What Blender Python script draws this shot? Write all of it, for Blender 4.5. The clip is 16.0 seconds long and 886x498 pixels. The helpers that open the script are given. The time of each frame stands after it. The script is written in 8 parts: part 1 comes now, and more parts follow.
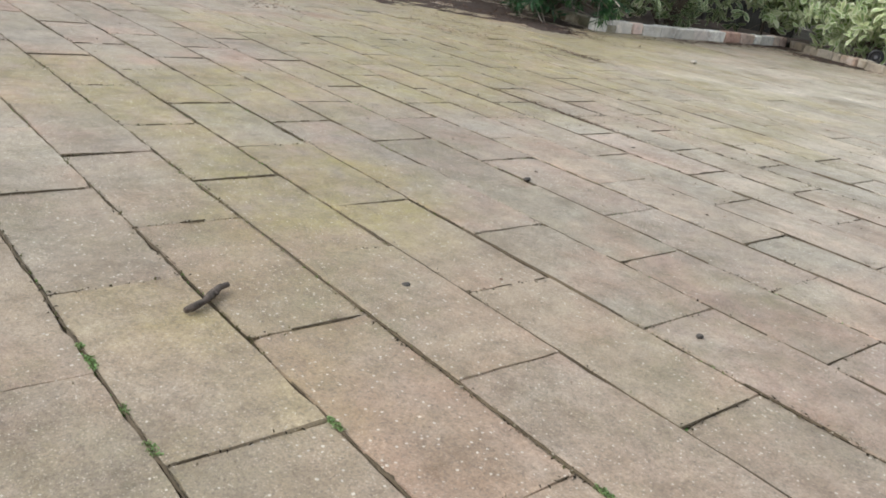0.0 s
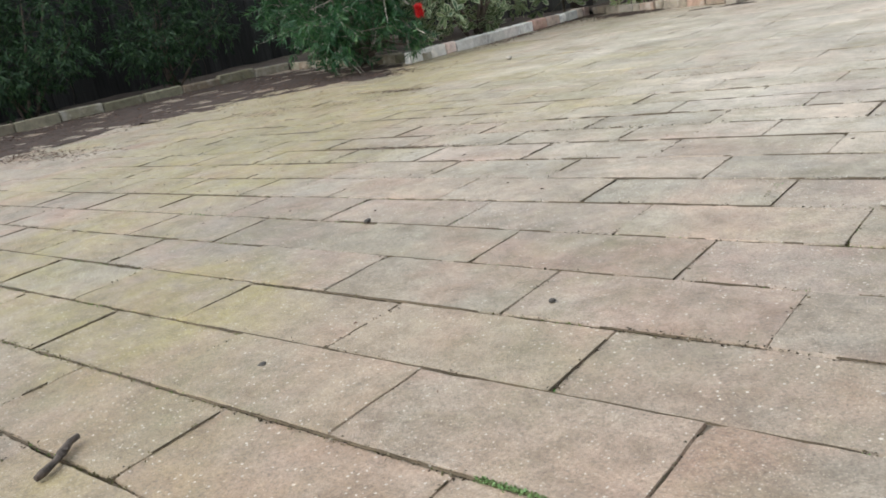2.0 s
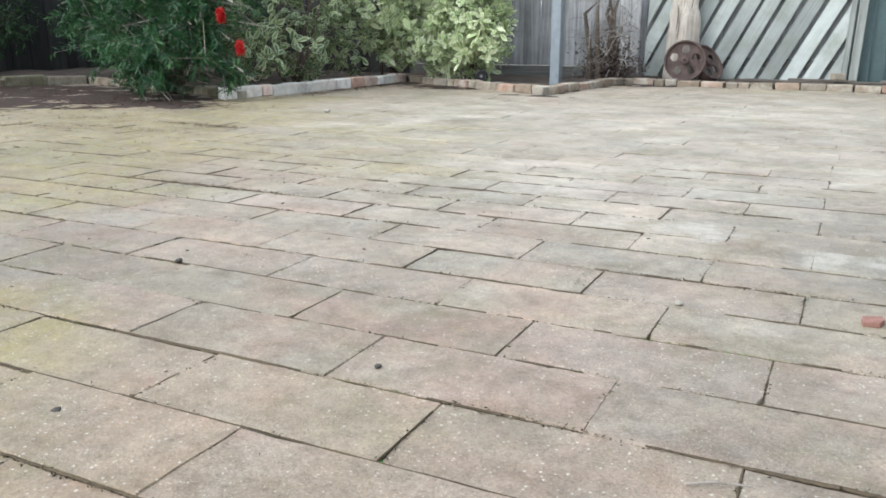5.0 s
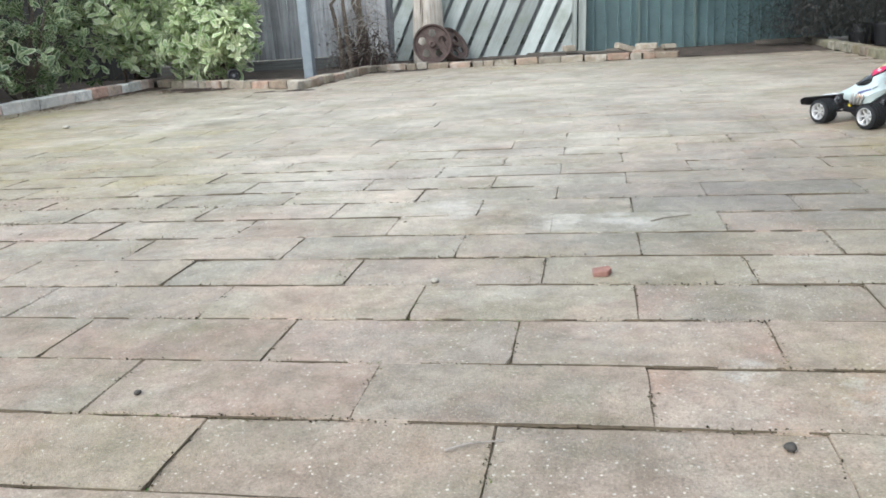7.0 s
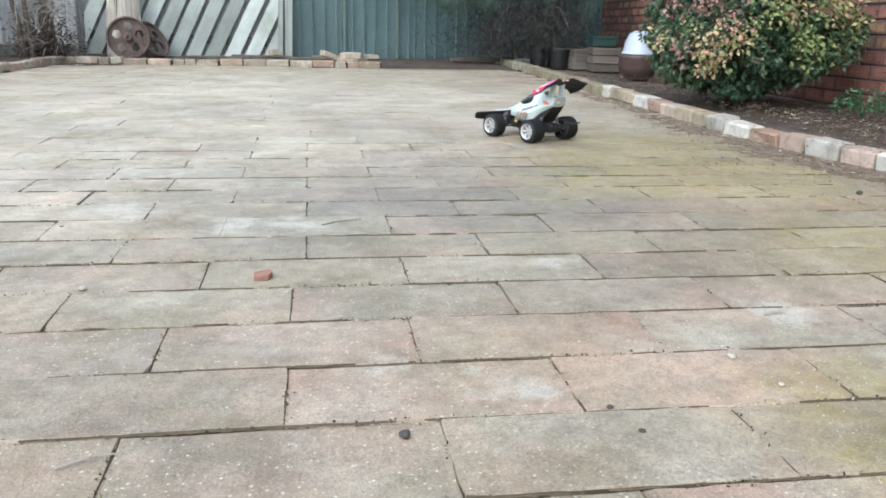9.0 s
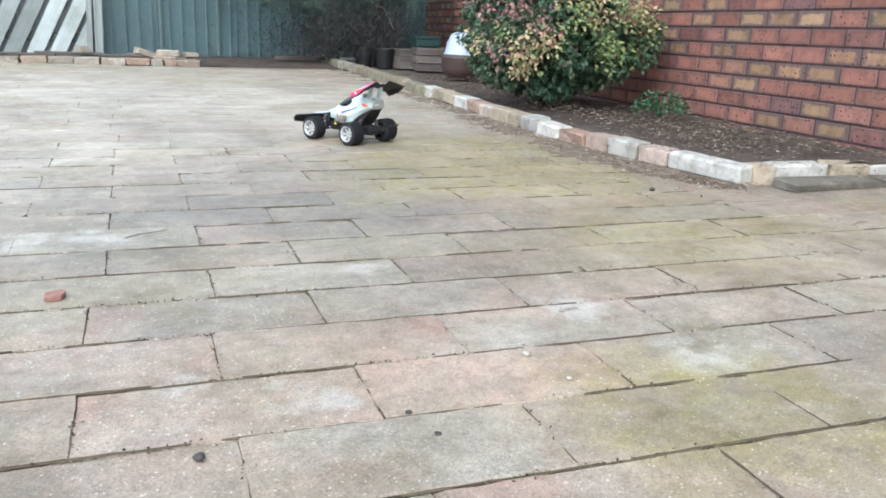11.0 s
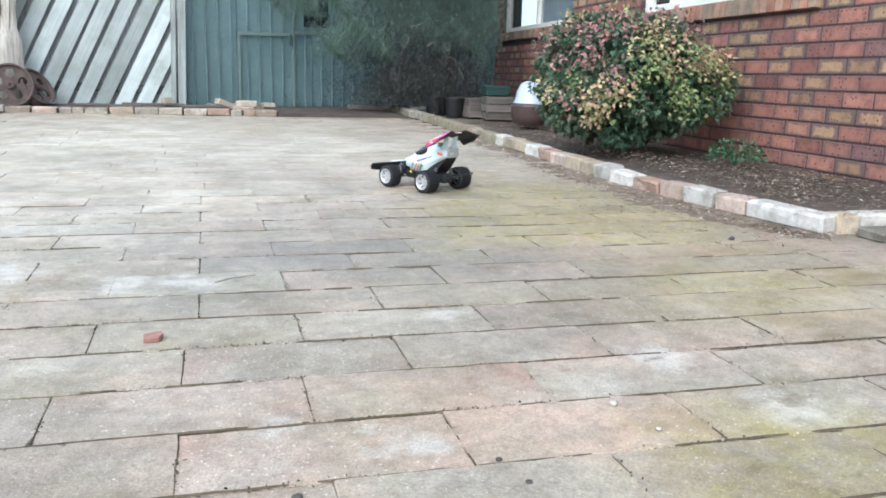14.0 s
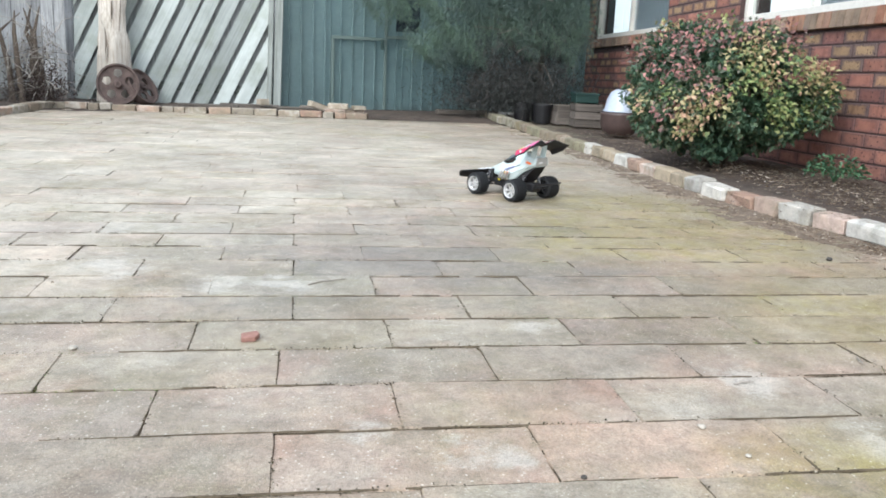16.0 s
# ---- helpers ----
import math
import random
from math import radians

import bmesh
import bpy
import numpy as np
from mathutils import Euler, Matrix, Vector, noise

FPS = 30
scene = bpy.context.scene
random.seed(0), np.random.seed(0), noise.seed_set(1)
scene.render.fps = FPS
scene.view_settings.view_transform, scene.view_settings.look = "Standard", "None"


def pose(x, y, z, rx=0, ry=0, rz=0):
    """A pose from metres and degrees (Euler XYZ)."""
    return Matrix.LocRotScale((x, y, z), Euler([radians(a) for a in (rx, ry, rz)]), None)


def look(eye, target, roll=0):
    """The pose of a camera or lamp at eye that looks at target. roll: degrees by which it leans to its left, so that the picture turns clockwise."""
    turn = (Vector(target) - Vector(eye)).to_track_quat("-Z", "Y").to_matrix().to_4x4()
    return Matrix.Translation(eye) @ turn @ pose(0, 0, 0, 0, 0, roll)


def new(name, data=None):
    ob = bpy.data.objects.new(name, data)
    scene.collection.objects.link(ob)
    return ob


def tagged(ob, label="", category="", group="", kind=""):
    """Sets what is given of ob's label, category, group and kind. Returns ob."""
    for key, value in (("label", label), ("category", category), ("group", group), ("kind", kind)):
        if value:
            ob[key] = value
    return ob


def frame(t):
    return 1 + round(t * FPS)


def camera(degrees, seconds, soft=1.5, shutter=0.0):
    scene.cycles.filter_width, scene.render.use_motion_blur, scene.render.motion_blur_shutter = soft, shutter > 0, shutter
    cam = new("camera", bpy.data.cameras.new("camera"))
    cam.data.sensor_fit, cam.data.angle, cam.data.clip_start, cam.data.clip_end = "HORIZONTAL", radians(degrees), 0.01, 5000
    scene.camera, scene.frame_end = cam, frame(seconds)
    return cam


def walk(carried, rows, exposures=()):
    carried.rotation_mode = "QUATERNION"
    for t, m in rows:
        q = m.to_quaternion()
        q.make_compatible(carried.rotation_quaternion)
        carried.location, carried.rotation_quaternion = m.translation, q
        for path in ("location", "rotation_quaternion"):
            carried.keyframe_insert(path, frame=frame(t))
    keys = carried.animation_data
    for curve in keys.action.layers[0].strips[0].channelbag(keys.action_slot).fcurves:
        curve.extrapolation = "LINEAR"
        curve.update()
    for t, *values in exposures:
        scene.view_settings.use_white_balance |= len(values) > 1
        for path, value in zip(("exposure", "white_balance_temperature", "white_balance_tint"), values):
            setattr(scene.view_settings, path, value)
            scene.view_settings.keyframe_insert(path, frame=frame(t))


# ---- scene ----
cam = camera(56.7, 16.0, 1.8)
PATH = [
    (0, (0.064, 0.006, 0.581), (-1.324, 1.256, -0.134), 9.1),
    (0.5, (0.057, 0.047, 0.551), (-1.185, 1.383, -0.27), 8.0),
    (1, (0.086, 0.075, 0.541), (-1.23, 1.357, -0.25), -3.1),
    (1.5, (0.161, 0.117, 0.53), (-1.243, 1.335, -0.21), -14.0),
    (2, (0.178, 0.1, 0.551), (-1.096, 1.523, -0.044), -10.9),
    (2.5, (0.159, 0.102, 0.538), (-0.779, 1.726, -0.157), -4.3),
    (3, (0.096, 0.072, 0.569), (-0.56, 1.823, -0.141), 4.9),
    (3.5, (0.094, 0.055, 0.575), (-0.68, 1.817, 0.031), 2.7),
    (4, (0.093, 0.054, 0.574), (-0.714, 1.811, 0.062), 1.9),
    (4.2, (0.098, 0.055, 0.58), (-0.722, 1.804, 0.062), 1.5),
    (6.3, (0.107, 0.079, 0.56), (-0.75, 1.809, 0.036), -0.7),
    (6.5, (0.116, 0.068, 0.573), (-0.694, 1.809, 0.014), -0.0),
    (7, (0.172, 0.059, 0.589), (-0.187, 1.946, 0.033), -3.7),
    (7.5, (0.227, 0.056, 0.588), (0.045, 1.976, 0.06), -1.5),
    (8, (0.264, 0.056, 0.587), (0.325, 1.968, 0.005), -1.0),
    (8.5, (0.281, 0.048, 0.585), (0.495, 1.961, 0.044), 1.2),
    (9, (0.305, 0.046, 0.586), (0.616, 1.941, 0.029), 1.3),
    (9.5, (0.342, 0.05, 0.586), (0.971, 1.865, 0.03), 3.6),
    (9.7, (0.376, 0.039, 0.6), (1.102, 1.811, 0.023), 3.8),
    (11.8, (0.349, 0.019, 0.617), (1.019, 1.825, 0.077), 1.8),
    (12, (0.341, 0.031, 0.614), (1.012, 1.828, 0.049), 2.9),
    (12.5, (0.321, 0.024, 0.618), (0.928, 1.866, 0.129), 2.7),
    (13, (0.319, 0.018, 0.621), (0.901, 1.873, 0.148), 2.5),
    (13.5, (0.319, 0.016, 0.622), (0.886, 1.878, 0.163), 2.2),
    (14, (0.318, 0.011, 0.624), (0.864, 1.882, 0.175), 1.8),
    (14.5, (0.317, 0.011, 0.624), (0.846, 1.887, 0.174), 1.3),
    (15, (0.318, 0.008, 0.628), (0.823, 1.892, 0.185), 0.7),
    (15.5, (0.297, 0.007, 0.628), (0.652, 1.933, 0.227), -0.6),
    (16, (0.293, -0.003, 0.648), (0.647, 1.914, 0.199), 2.6),
]
walk(cam, [(t, look(eye, target, roll)) for t, eye, target, roll in PATH],
     [(0.0, 0.62, 6350, 8.5), (1.0, 0.56, 6400, 9), (2.0, 0.74, 6250, 7.5), (2.5, 0.82, 6200, 7), (3.0, 0.80, 6150, 6.5), (3.5, 0.80, 6150, 7), (4.0, 0.91, 6050, 7), (7.5, 0.91, 5900, 5.5), (9.5, 1.04, 5800, 5.5), (12.0, 1.16, 5600, 6.5), (15.0, 1.18, 5600, 6.5), (15.5, 1.01, 5700, 6.5), (16.0, 1.09, 5900, 6.5)])

# ---- light ----
world = bpy.data.worlds.new("sky")
scene.world = world
world.use_nodes = True
_wn = world.node_tree.nodes
_sky = _wn.new("ShaderNodeTexSky")
_sky.sky_type, _sky.sun_disc = "NISHITA", False
_sky.sun_elevation, _sky.sun_rotation = radians(40), radians(215)
_sky.air_density, _sky.dust_density, _sky.ozone_density = 1.0, 4.0, 1.0
# thin cloud evens out the sky's colour
_mix = _wn.new("ShaderNodeMixRGB")
_mix.inputs[0].default_value = 0.72
_mix.inputs[2].default_value = (5.6, 5.75, 5.9, 1)
world.node_tree.links.new(_sky.outputs[0], _mix.inputs[1])
world.node_tree.links.new(_mix.outputs[0], _wn["Background"].inputs[0])
_wn["Background"].inputs[1].default_value = 0.15
_sun = bpy.data.lights.new("sun", "SUN")
_sun.energy, _sun.angle, _sun.color = 1.3, radians(45), (1.0, 0.97, 0.93)
new("sun", _sun).matrix_world = pose(0, 0, 10, 50, 0, -35)


# ---- materials ----
def nodes_of(m):
    m.use_nodes = True
    nt = m.node_tree
    return nt, nt.nodes, nt.links, nt.nodes["Principled BSDF"]


def rgba(c):
    return (c[0], c[1], c[2], 1)


def ramp_node(nt, stops, fac, kind="LINEAR"):
    r = nt.nodes.new("ShaderNodeValToRGB")
    r.color_ramp.interpolation = kind
    el = r.color_ramp.elements
    while len(el) < len(stops):
        el.new(0.5)
    for e, (p, c) in zip(el, stops):
        e.position, e.color = p, rgba(c)
    nt.links.new(fac, r.inputs[0])
    return r.outputs[0]


def noise_node(nt, scale, detail=4, rough=0.55, where=None, stretch=None):
    n = nt.nodes.new("ShaderNodeTexNoise")
    n.inputs["Scale"].default_value, n.inputs["Detail"].default_value, n.inputs["Roughness"].default_value = scale, detail, rough
    if where is None:
        where = nt.nodes.new("ShaderNodeNewGeometry").outputs["Position"]
    if stretch:
        mp = nt.nodes.new("ShaderNodeMapping")
        mp.inputs["Scale"].default_value = stretch
        nt.links.new(where, mp.inputs[0])
        where = mp.outputs[0]
    nt.links.new(where, n.inputs["Vector"])
    return n.outputs["Fac"]


def mixed(nt, fac, a, b, kind="MIX"):
    m = nt.nodes.new("ShaderNodeMixRGB")
    m.blend_type = kind
    for slot, v in zip((0, 1, 2), (fac, a, b)):
        if isinstance(v, (int, float)):
            m.inputs[slot].default_value = v if slot == 0 else (v, v, v, 1)
        elif isinstance(v, tuple):
            m.inputs[slot].default_value = rgba(v)
        else:
            nt.links.new(v, m.inputs[slot])
    return m.outputs[0]


def arith(nt, op, a, b=0.0):
    m = nt.nodes.new("ShaderNodeMath")
    m.operation = op
    for slot, v in zip((0, 1), (a, b)):
        if isinstance(v, (int, float)):
            m.inputs[slot].default_value = v
        else:
            nt.links.new(v, m.inputs[slot])
    return m.outputs[0]


def any_random(nt):
    """One random number for each piece, whether it is an object or an island of a joined mesh."""
    a = nt.nodes.new("ShaderNodeObjectInfo").outputs["Random"]
    b = nt.nodes.new("ShaderNodeNewGeometry").outputs["Random Per Island"]
    return arith(nt, "FRACT", arith(nt, "ADD", a, b))


def bumped(nt, bsdf, height, strength=0.4, distance=0.002):
    b = nt.nodes.new("ShaderNodeBump")
    b.inputs["Strength"].default_value, b.inputs["Distance"].default_value = strength, distance
    nt.links.new(height, b.inputs["Height"])
    nt.links.new(b.outputs[0], bsdf.inputs["Normal"])


def surface(name, dark, light, scale=20.0, rough=0.8, metal=0.0, bump=0.3, depth=0.002, spread=0.15, fine=8.0, stretch=None, gloss=0.5):
    """A mottled surface: two scales of noise between two colours, a shift for each piece, fine relief."""
    m = bpy.data.materials.new(name)
    nt, nodes, links, bsdf = nodes_of(m)
    big = noise_node(nt, scale, 5, 0.6, None, stretch)
    small = noise_node(nt, scale * fine, 3, 0.6, None, stretch)
    both = arith(nt, "ADD", arith(nt, "MULTIPLY", big, 0.7), arith(nt, "MULTIPLY", small, 0.3))
    col = ramp_node(nt, [(0.32, dark), (0.68, light)], both)
    if spread:
        vary = arith(nt, "ADD", arith(nt, "MULTIPLY", any_random(nt), 2 * spread), 1 - spread)
        col = mixed(nt, 1.0, col, vary, "MULTIPLY")
    links.new(col, bsdf.inputs["Base Color"])
    bsdf.inputs["Roughness"].default_value, bsdf.inputs["Metallic"].default_value = rough, metal
    bsdf.inputs["Specular IOR Level"].default_value = gloss
    if bump:
        bumped(nt, bsdf, both, bump, depth)
    return m


def spots_mask(nt, spots):
    """A soft mask that is one at each of the spots (x, y, radius) on the ground and fades out round it."""
    pos = nt.nodes.new("ShaderNodeNewGeometry").outputs["Position"]
    out = None
    for x, y, r in spots:
        d = nt.nodes.new("ShaderNodeVectorMath")
        d.operation = "DISTANCE"
        nt.links.new(pos, d.inputs[0])
        d.inputs[1].default_value = (x, y, 0)
        m = arith(nt, "MAXIMUM", arith(nt, "SUBTRACT", 1.0, arith(nt, "DIVIDE", d.outputs["Value"], r)), 0.0)
        out = m if out is None else arith(nt, "MAXIMUM", out, m)
    return out


def paver_material():
    m = bpy.data.materials.new("concrete_paver")
    nt, nodes, links, bsdf = nodes_of(m)
    rnd = any_random(nt)
    where = nodes.new("ShaderNodeNewGeometry").outputs["Position"]
    # each paver has its own tint; broad clouds of grime run over them all
    col = ramp_node(nt, [(0.0, (0.325, 0.28, 0.215)), (0.3, (0.36, 0.305, 0.24)), (0.6, (0.375, 0.305, 0.24)), (0.8, (0.40, 0.315, 0.255)), (1.0, (0.345, 0.315, 0.255))], rnd)
    shift = nodes.new("ShaderNodeCombineXYZ")
    links.new(arith(nt, "MULTIPLY", rnd, 9.0), shift.inputs[2])
    own = nodes.new("ShaderNodeVectorMath")
    own.operation = "ADD"
    links.new(where, own.inputs[0])
    links.new(shift.outputs[0], own.inputs[1])
    patch = noise_node(nt, 5.5, 6, 0.62, own.outputs[0])
    col = mixed(nt, ramp_node(nt, [(0.45, (0, 0, 0)), (0.68, (0.8, 0.8, 0.8))], patch), col, (0.40, 0.365, 0.31))
    blush = noise_node(nt, 3.1, 5, 0.6, own.outputs[0])
    col = mixed(nt, ramp_node(nt, [(0.47, (0, 0, 0)), (0.70, (0.85, 0.85, 0.85))], blush), col, (0.41, 0.275, 0.215))
    # pale worn areas that also put the far paving's sky sheen into the colour
    worn = arith(nt, "MULTIPLY", spots_mask(nt, [(-0.3, 6.2, 4.2), (-2.2, 5.4, 2.4), (-0.8, 3.2, 1.8), (-1.1, 4.8, 2.0), (-2.3, 4.3, 1.5), (0.2, 3.75, 0.8), (2.6, 1.2, 1.5), (1.1, 5.9, 2.6)]), ramp_node(nt, [(0.35, (0.35, 0.35, 0.35)), (0.65, (1.1, 1.1, 1.1))], noise_node(nt, 2.2, 6, 0.65)))
    col = mixed(nt, arith(nt, "MINIMUM", worn, 0.9), col, (0.57, 0.53, 0.455))
    soot = noise_node(nt, 1.3, 7, 0.72)
    soot2 = noise_node(nt, 8.0, 5, 0.7)
    sootm = arith(nt, "ADD", arith(nt, "MULTIPLY", soot, 0.65), arith(nt, "MULTIPLY", soot2, 0.35))
    sootf = arith(nt, "MULTIPLY", ramp_node(nt, [(0.44, (0, 0, 0)), (0.64, (0.8, 0.8, 0.8))], sootm), arith(nt, "SUBTRACT", 1.0, arith(nt, "MULTIPLY", arith(nt, "MINIMUM", worn, 1.0), 0.7)))
    col = mixed(nt, sootf, col, (0.19, 0.175, 0.15))
    grey = arith(nt, "MULTIPLY", spots_mask(nt, [(0.55, 2.75, 0.75), (0.95, 2.55, 0.6), (0.15, 2.35, 0.45)]), ramp_node(nt, [(0.35, (0.3, 0.3, 0.3)), (0.65, (1.4, 1.4, 1.4))], soot2))
    col = mixed(nt, arith(nt, "MINIMUM", grey, 0.55), col, (0.22, 0.205, 0.18))
    # soil trodden into the slabs by the sitting place
    trod = arith(nt, "MULTIPLY", spots_mask(nt, [(-1.0, 0.5, 0.8), (-0.5, 0.6, 0.7), (-0.3, 0.2, 0.6)]), ramp_node(nt, [(0.35, (0.4, 0.4, 0.4)), (0.6, (1, 1, 1))], soot2))
    col = mixed(nt, arith(nt, "MULTIPLY", arith(nt, "MINIMUM", trod, 1.0), 0.65), col, (0.345, 0.25, 0.165))
    # lichen in wide patches, worn to single pavers at their borders
    lich = arith(nt, "ADD", noise_node(nt, 0.8, 4, 0.6), arith(nt, "MULTIPLY", spots_mask(nt, [(-3.2, 3.1, 1.9), (-4.2, 3.6, 1.6), (-2.5, 1.1, 0.8), (1.75, 3.2, 1.1), (1.7, 2.0, 0.7), (1.27, 1.05, 0.4), (-4.2, 5.4, 1.2), (-2.6, 2.2, 0.9), (-3.6, 4.4, 1.3), (-1.5, 1.0, 0.5)]), 0.40))
    lich = arith(nt, "ADD", lich, arith(nt, "MULTIPLY", arith(nt, "SUBTRACT", rnd, 0.5), 0.12))
    lich2 = noise_node(nt, 9.0, 6, 0.72)
    lichen = arith(nt, "MULTIPLY", ramp_node(nt, [(0.56, (0, 0, 0)), (0.76, (1, 1, 1))], lich), ramp_node(nt, [(0.32, (0.05, 0.05, 0.05)), (0.66, (0.9, 0.9, 0.9))], lich2))
    col = mixed(nt, arith(nt, "MULTIPLY", lichen, 0.85), col, (0.31, 0.27, 0.085))
    # a few pavers are of a paler or pinker batch: a tint of their own, stronger in blotches
    tint = nodes.new("ShaderNodeObjectInfo").outputs["Color"]
    col = mixed(nt, ramp_node(nt, [(0.30, (0.25, 0.25, 0.25)), (0.60, (1, 1, 1))], noise_node(nt, 6.5, 5, 0.6)), col, mixed(nt, 1.0, col, tint, "MULTIPLY"))
    grime = noise_node(nt, 3.6, 8, 0.76)
    col = mixed(nt, 0.85, col, ramp_node(nt, [(0.33, (0.60, 0.57, 0.50)), (0.5, (1, 1, 1)), (0.66, (1.20, 1.19, 1.18))], grime), "MULTIPLY")
    algae = arith(nt, "MULTIPLY", ramp_node(nt, [(0.47, (0, 0, 0)), (0.67, (0.68, 0.68, 0.68))], noise_node(nt, 2.4, 6, 0.7)), ramp_node(nt, [(0.4, (0.2, 0.2, 0.2)), (0.6, (1, 1, 1))], noise_node(nt, 14, 4, 0.7)))
    col = mixed(nt, algae, col, (0.235, 0.215, 0.125))
    # lime bloom and spilt cement: pale blotches of their own shape
    bloom = spots_mask(nt, [(0.10, 2.31, 0.16), (0.26, 2.33, 0.16), (0.41, 1.33, 0.09), (0.57, 1.26, 0.11), (0.66, 1.22, 0.08), (0.90, 1.90, 0.11), (1.24, 1.52, 0.16), (1.38, 1.23, 0.16), (-0.25, 2.5, 0.2)])
    bloomf = ramp_node(nt, [(0.30, (0, 0, 0)), (0.8, (0.6, 0.6, 0.6))], arith(nt, "MULTIPLY", arith(nt, "MULTIPLY", bloom, 1.5), ramp_node(nt, [(0.35, (0.1, 0.1, 0.1)), (0.62, (1, 1, 1))], noise_node(nt, 9.0, 5, 0.65))))
    col = mixed(nt, bloomf, col, (0.60, 0.575, 0.53))
    # stones of the aggregate, of two sizes
    for scale, share, size, tone, much in ((200, 0.925, 0.52, (0.72, 0.68, 0.60), 0.68), (430, 0.82, 0.58, (0.53, 0.47, 0.39), 0.62)):
        v = nodes.new("ShaderNodeTexVoronoi")
        v.inputs["Scale"].default_value = scale
        links.new(where, v.inputs["Vector"])
        sp = nodes.new("ShaderNodeSeparateColor")
        links.new(v.outputs["Color"], sp.inputs[0])
        chips = arith(nt, "MULTIPLY", arith(nt, "GREATER_THAN", sp.outputs[0], share), arith(nt, "LESS_THAN", v.outputs["Distance"], arith(nt, "MULTIPLY", sp.outputs[2], size)))
        col = mixed(nt, arith(nt, "MULTIPLY", chips, much), col, tone)
        darks = arith(nt, "MULTIPLY", arith(nt, "LESS_THAN", sp.outputs[0], 0.17), arith(nt, "LESS_THAN", v.outputs["Distance"], size))
        col = mixed(nt, arith(nt, "MULTIPLY", darks, 0.32), col, (0.15, 0.13, 0.105))
    col = mixed(nt, 0.8, col, ramp_node(nt, [(0.3, (0.70, 0.69, 0.67)), (0.5, (1, 1, 1)), (0.72, (1.22, 1.21, 1.19))], noise_node(nt, 22, 6, 0.72)), "MULTIPLY")
    speck = noise_node(nt, 95, 5, 0.8)
    col = mixed(nt, 0.6, col, ramp_node(nt, [(0.33, (0.55, 0.52, 0.48)), (0.46, (1, 1, 1)), (0.60, (1, 1, 1)), (0.72, (1.25, 1.24, 1.22))], speck), "MULTIPLY")
    grain = noise_node(nt, 240, 4, 0.75)
    col = mixed(nt, 0.75, col, ramp_node(nt, [(0.3, (0.58, 0.56, 0.53)), (0.7, (1.28, 1.27, 1.25))], grain), "MULTIPLY")
    links.new(col, bsdf.inputs["Base Color"])
    rg = arith(nt, "ADD", arith(nt, "MULTIPLY", patch, 0.3), 0.38)
    links.new(rg, bsdf.inputs["Roughness"])
    bsdf.inputs["Specular IOR Level"].default_value = 0.5
    hgt = arith(nt, "ADD", arith(nt, "MULTIPLY", grain, 0.7), arith(nt, "MULTIPLY", speck, 1.0))
    bumped(nt, bsdf, hgt, 0.65, 0.0035)
    return m


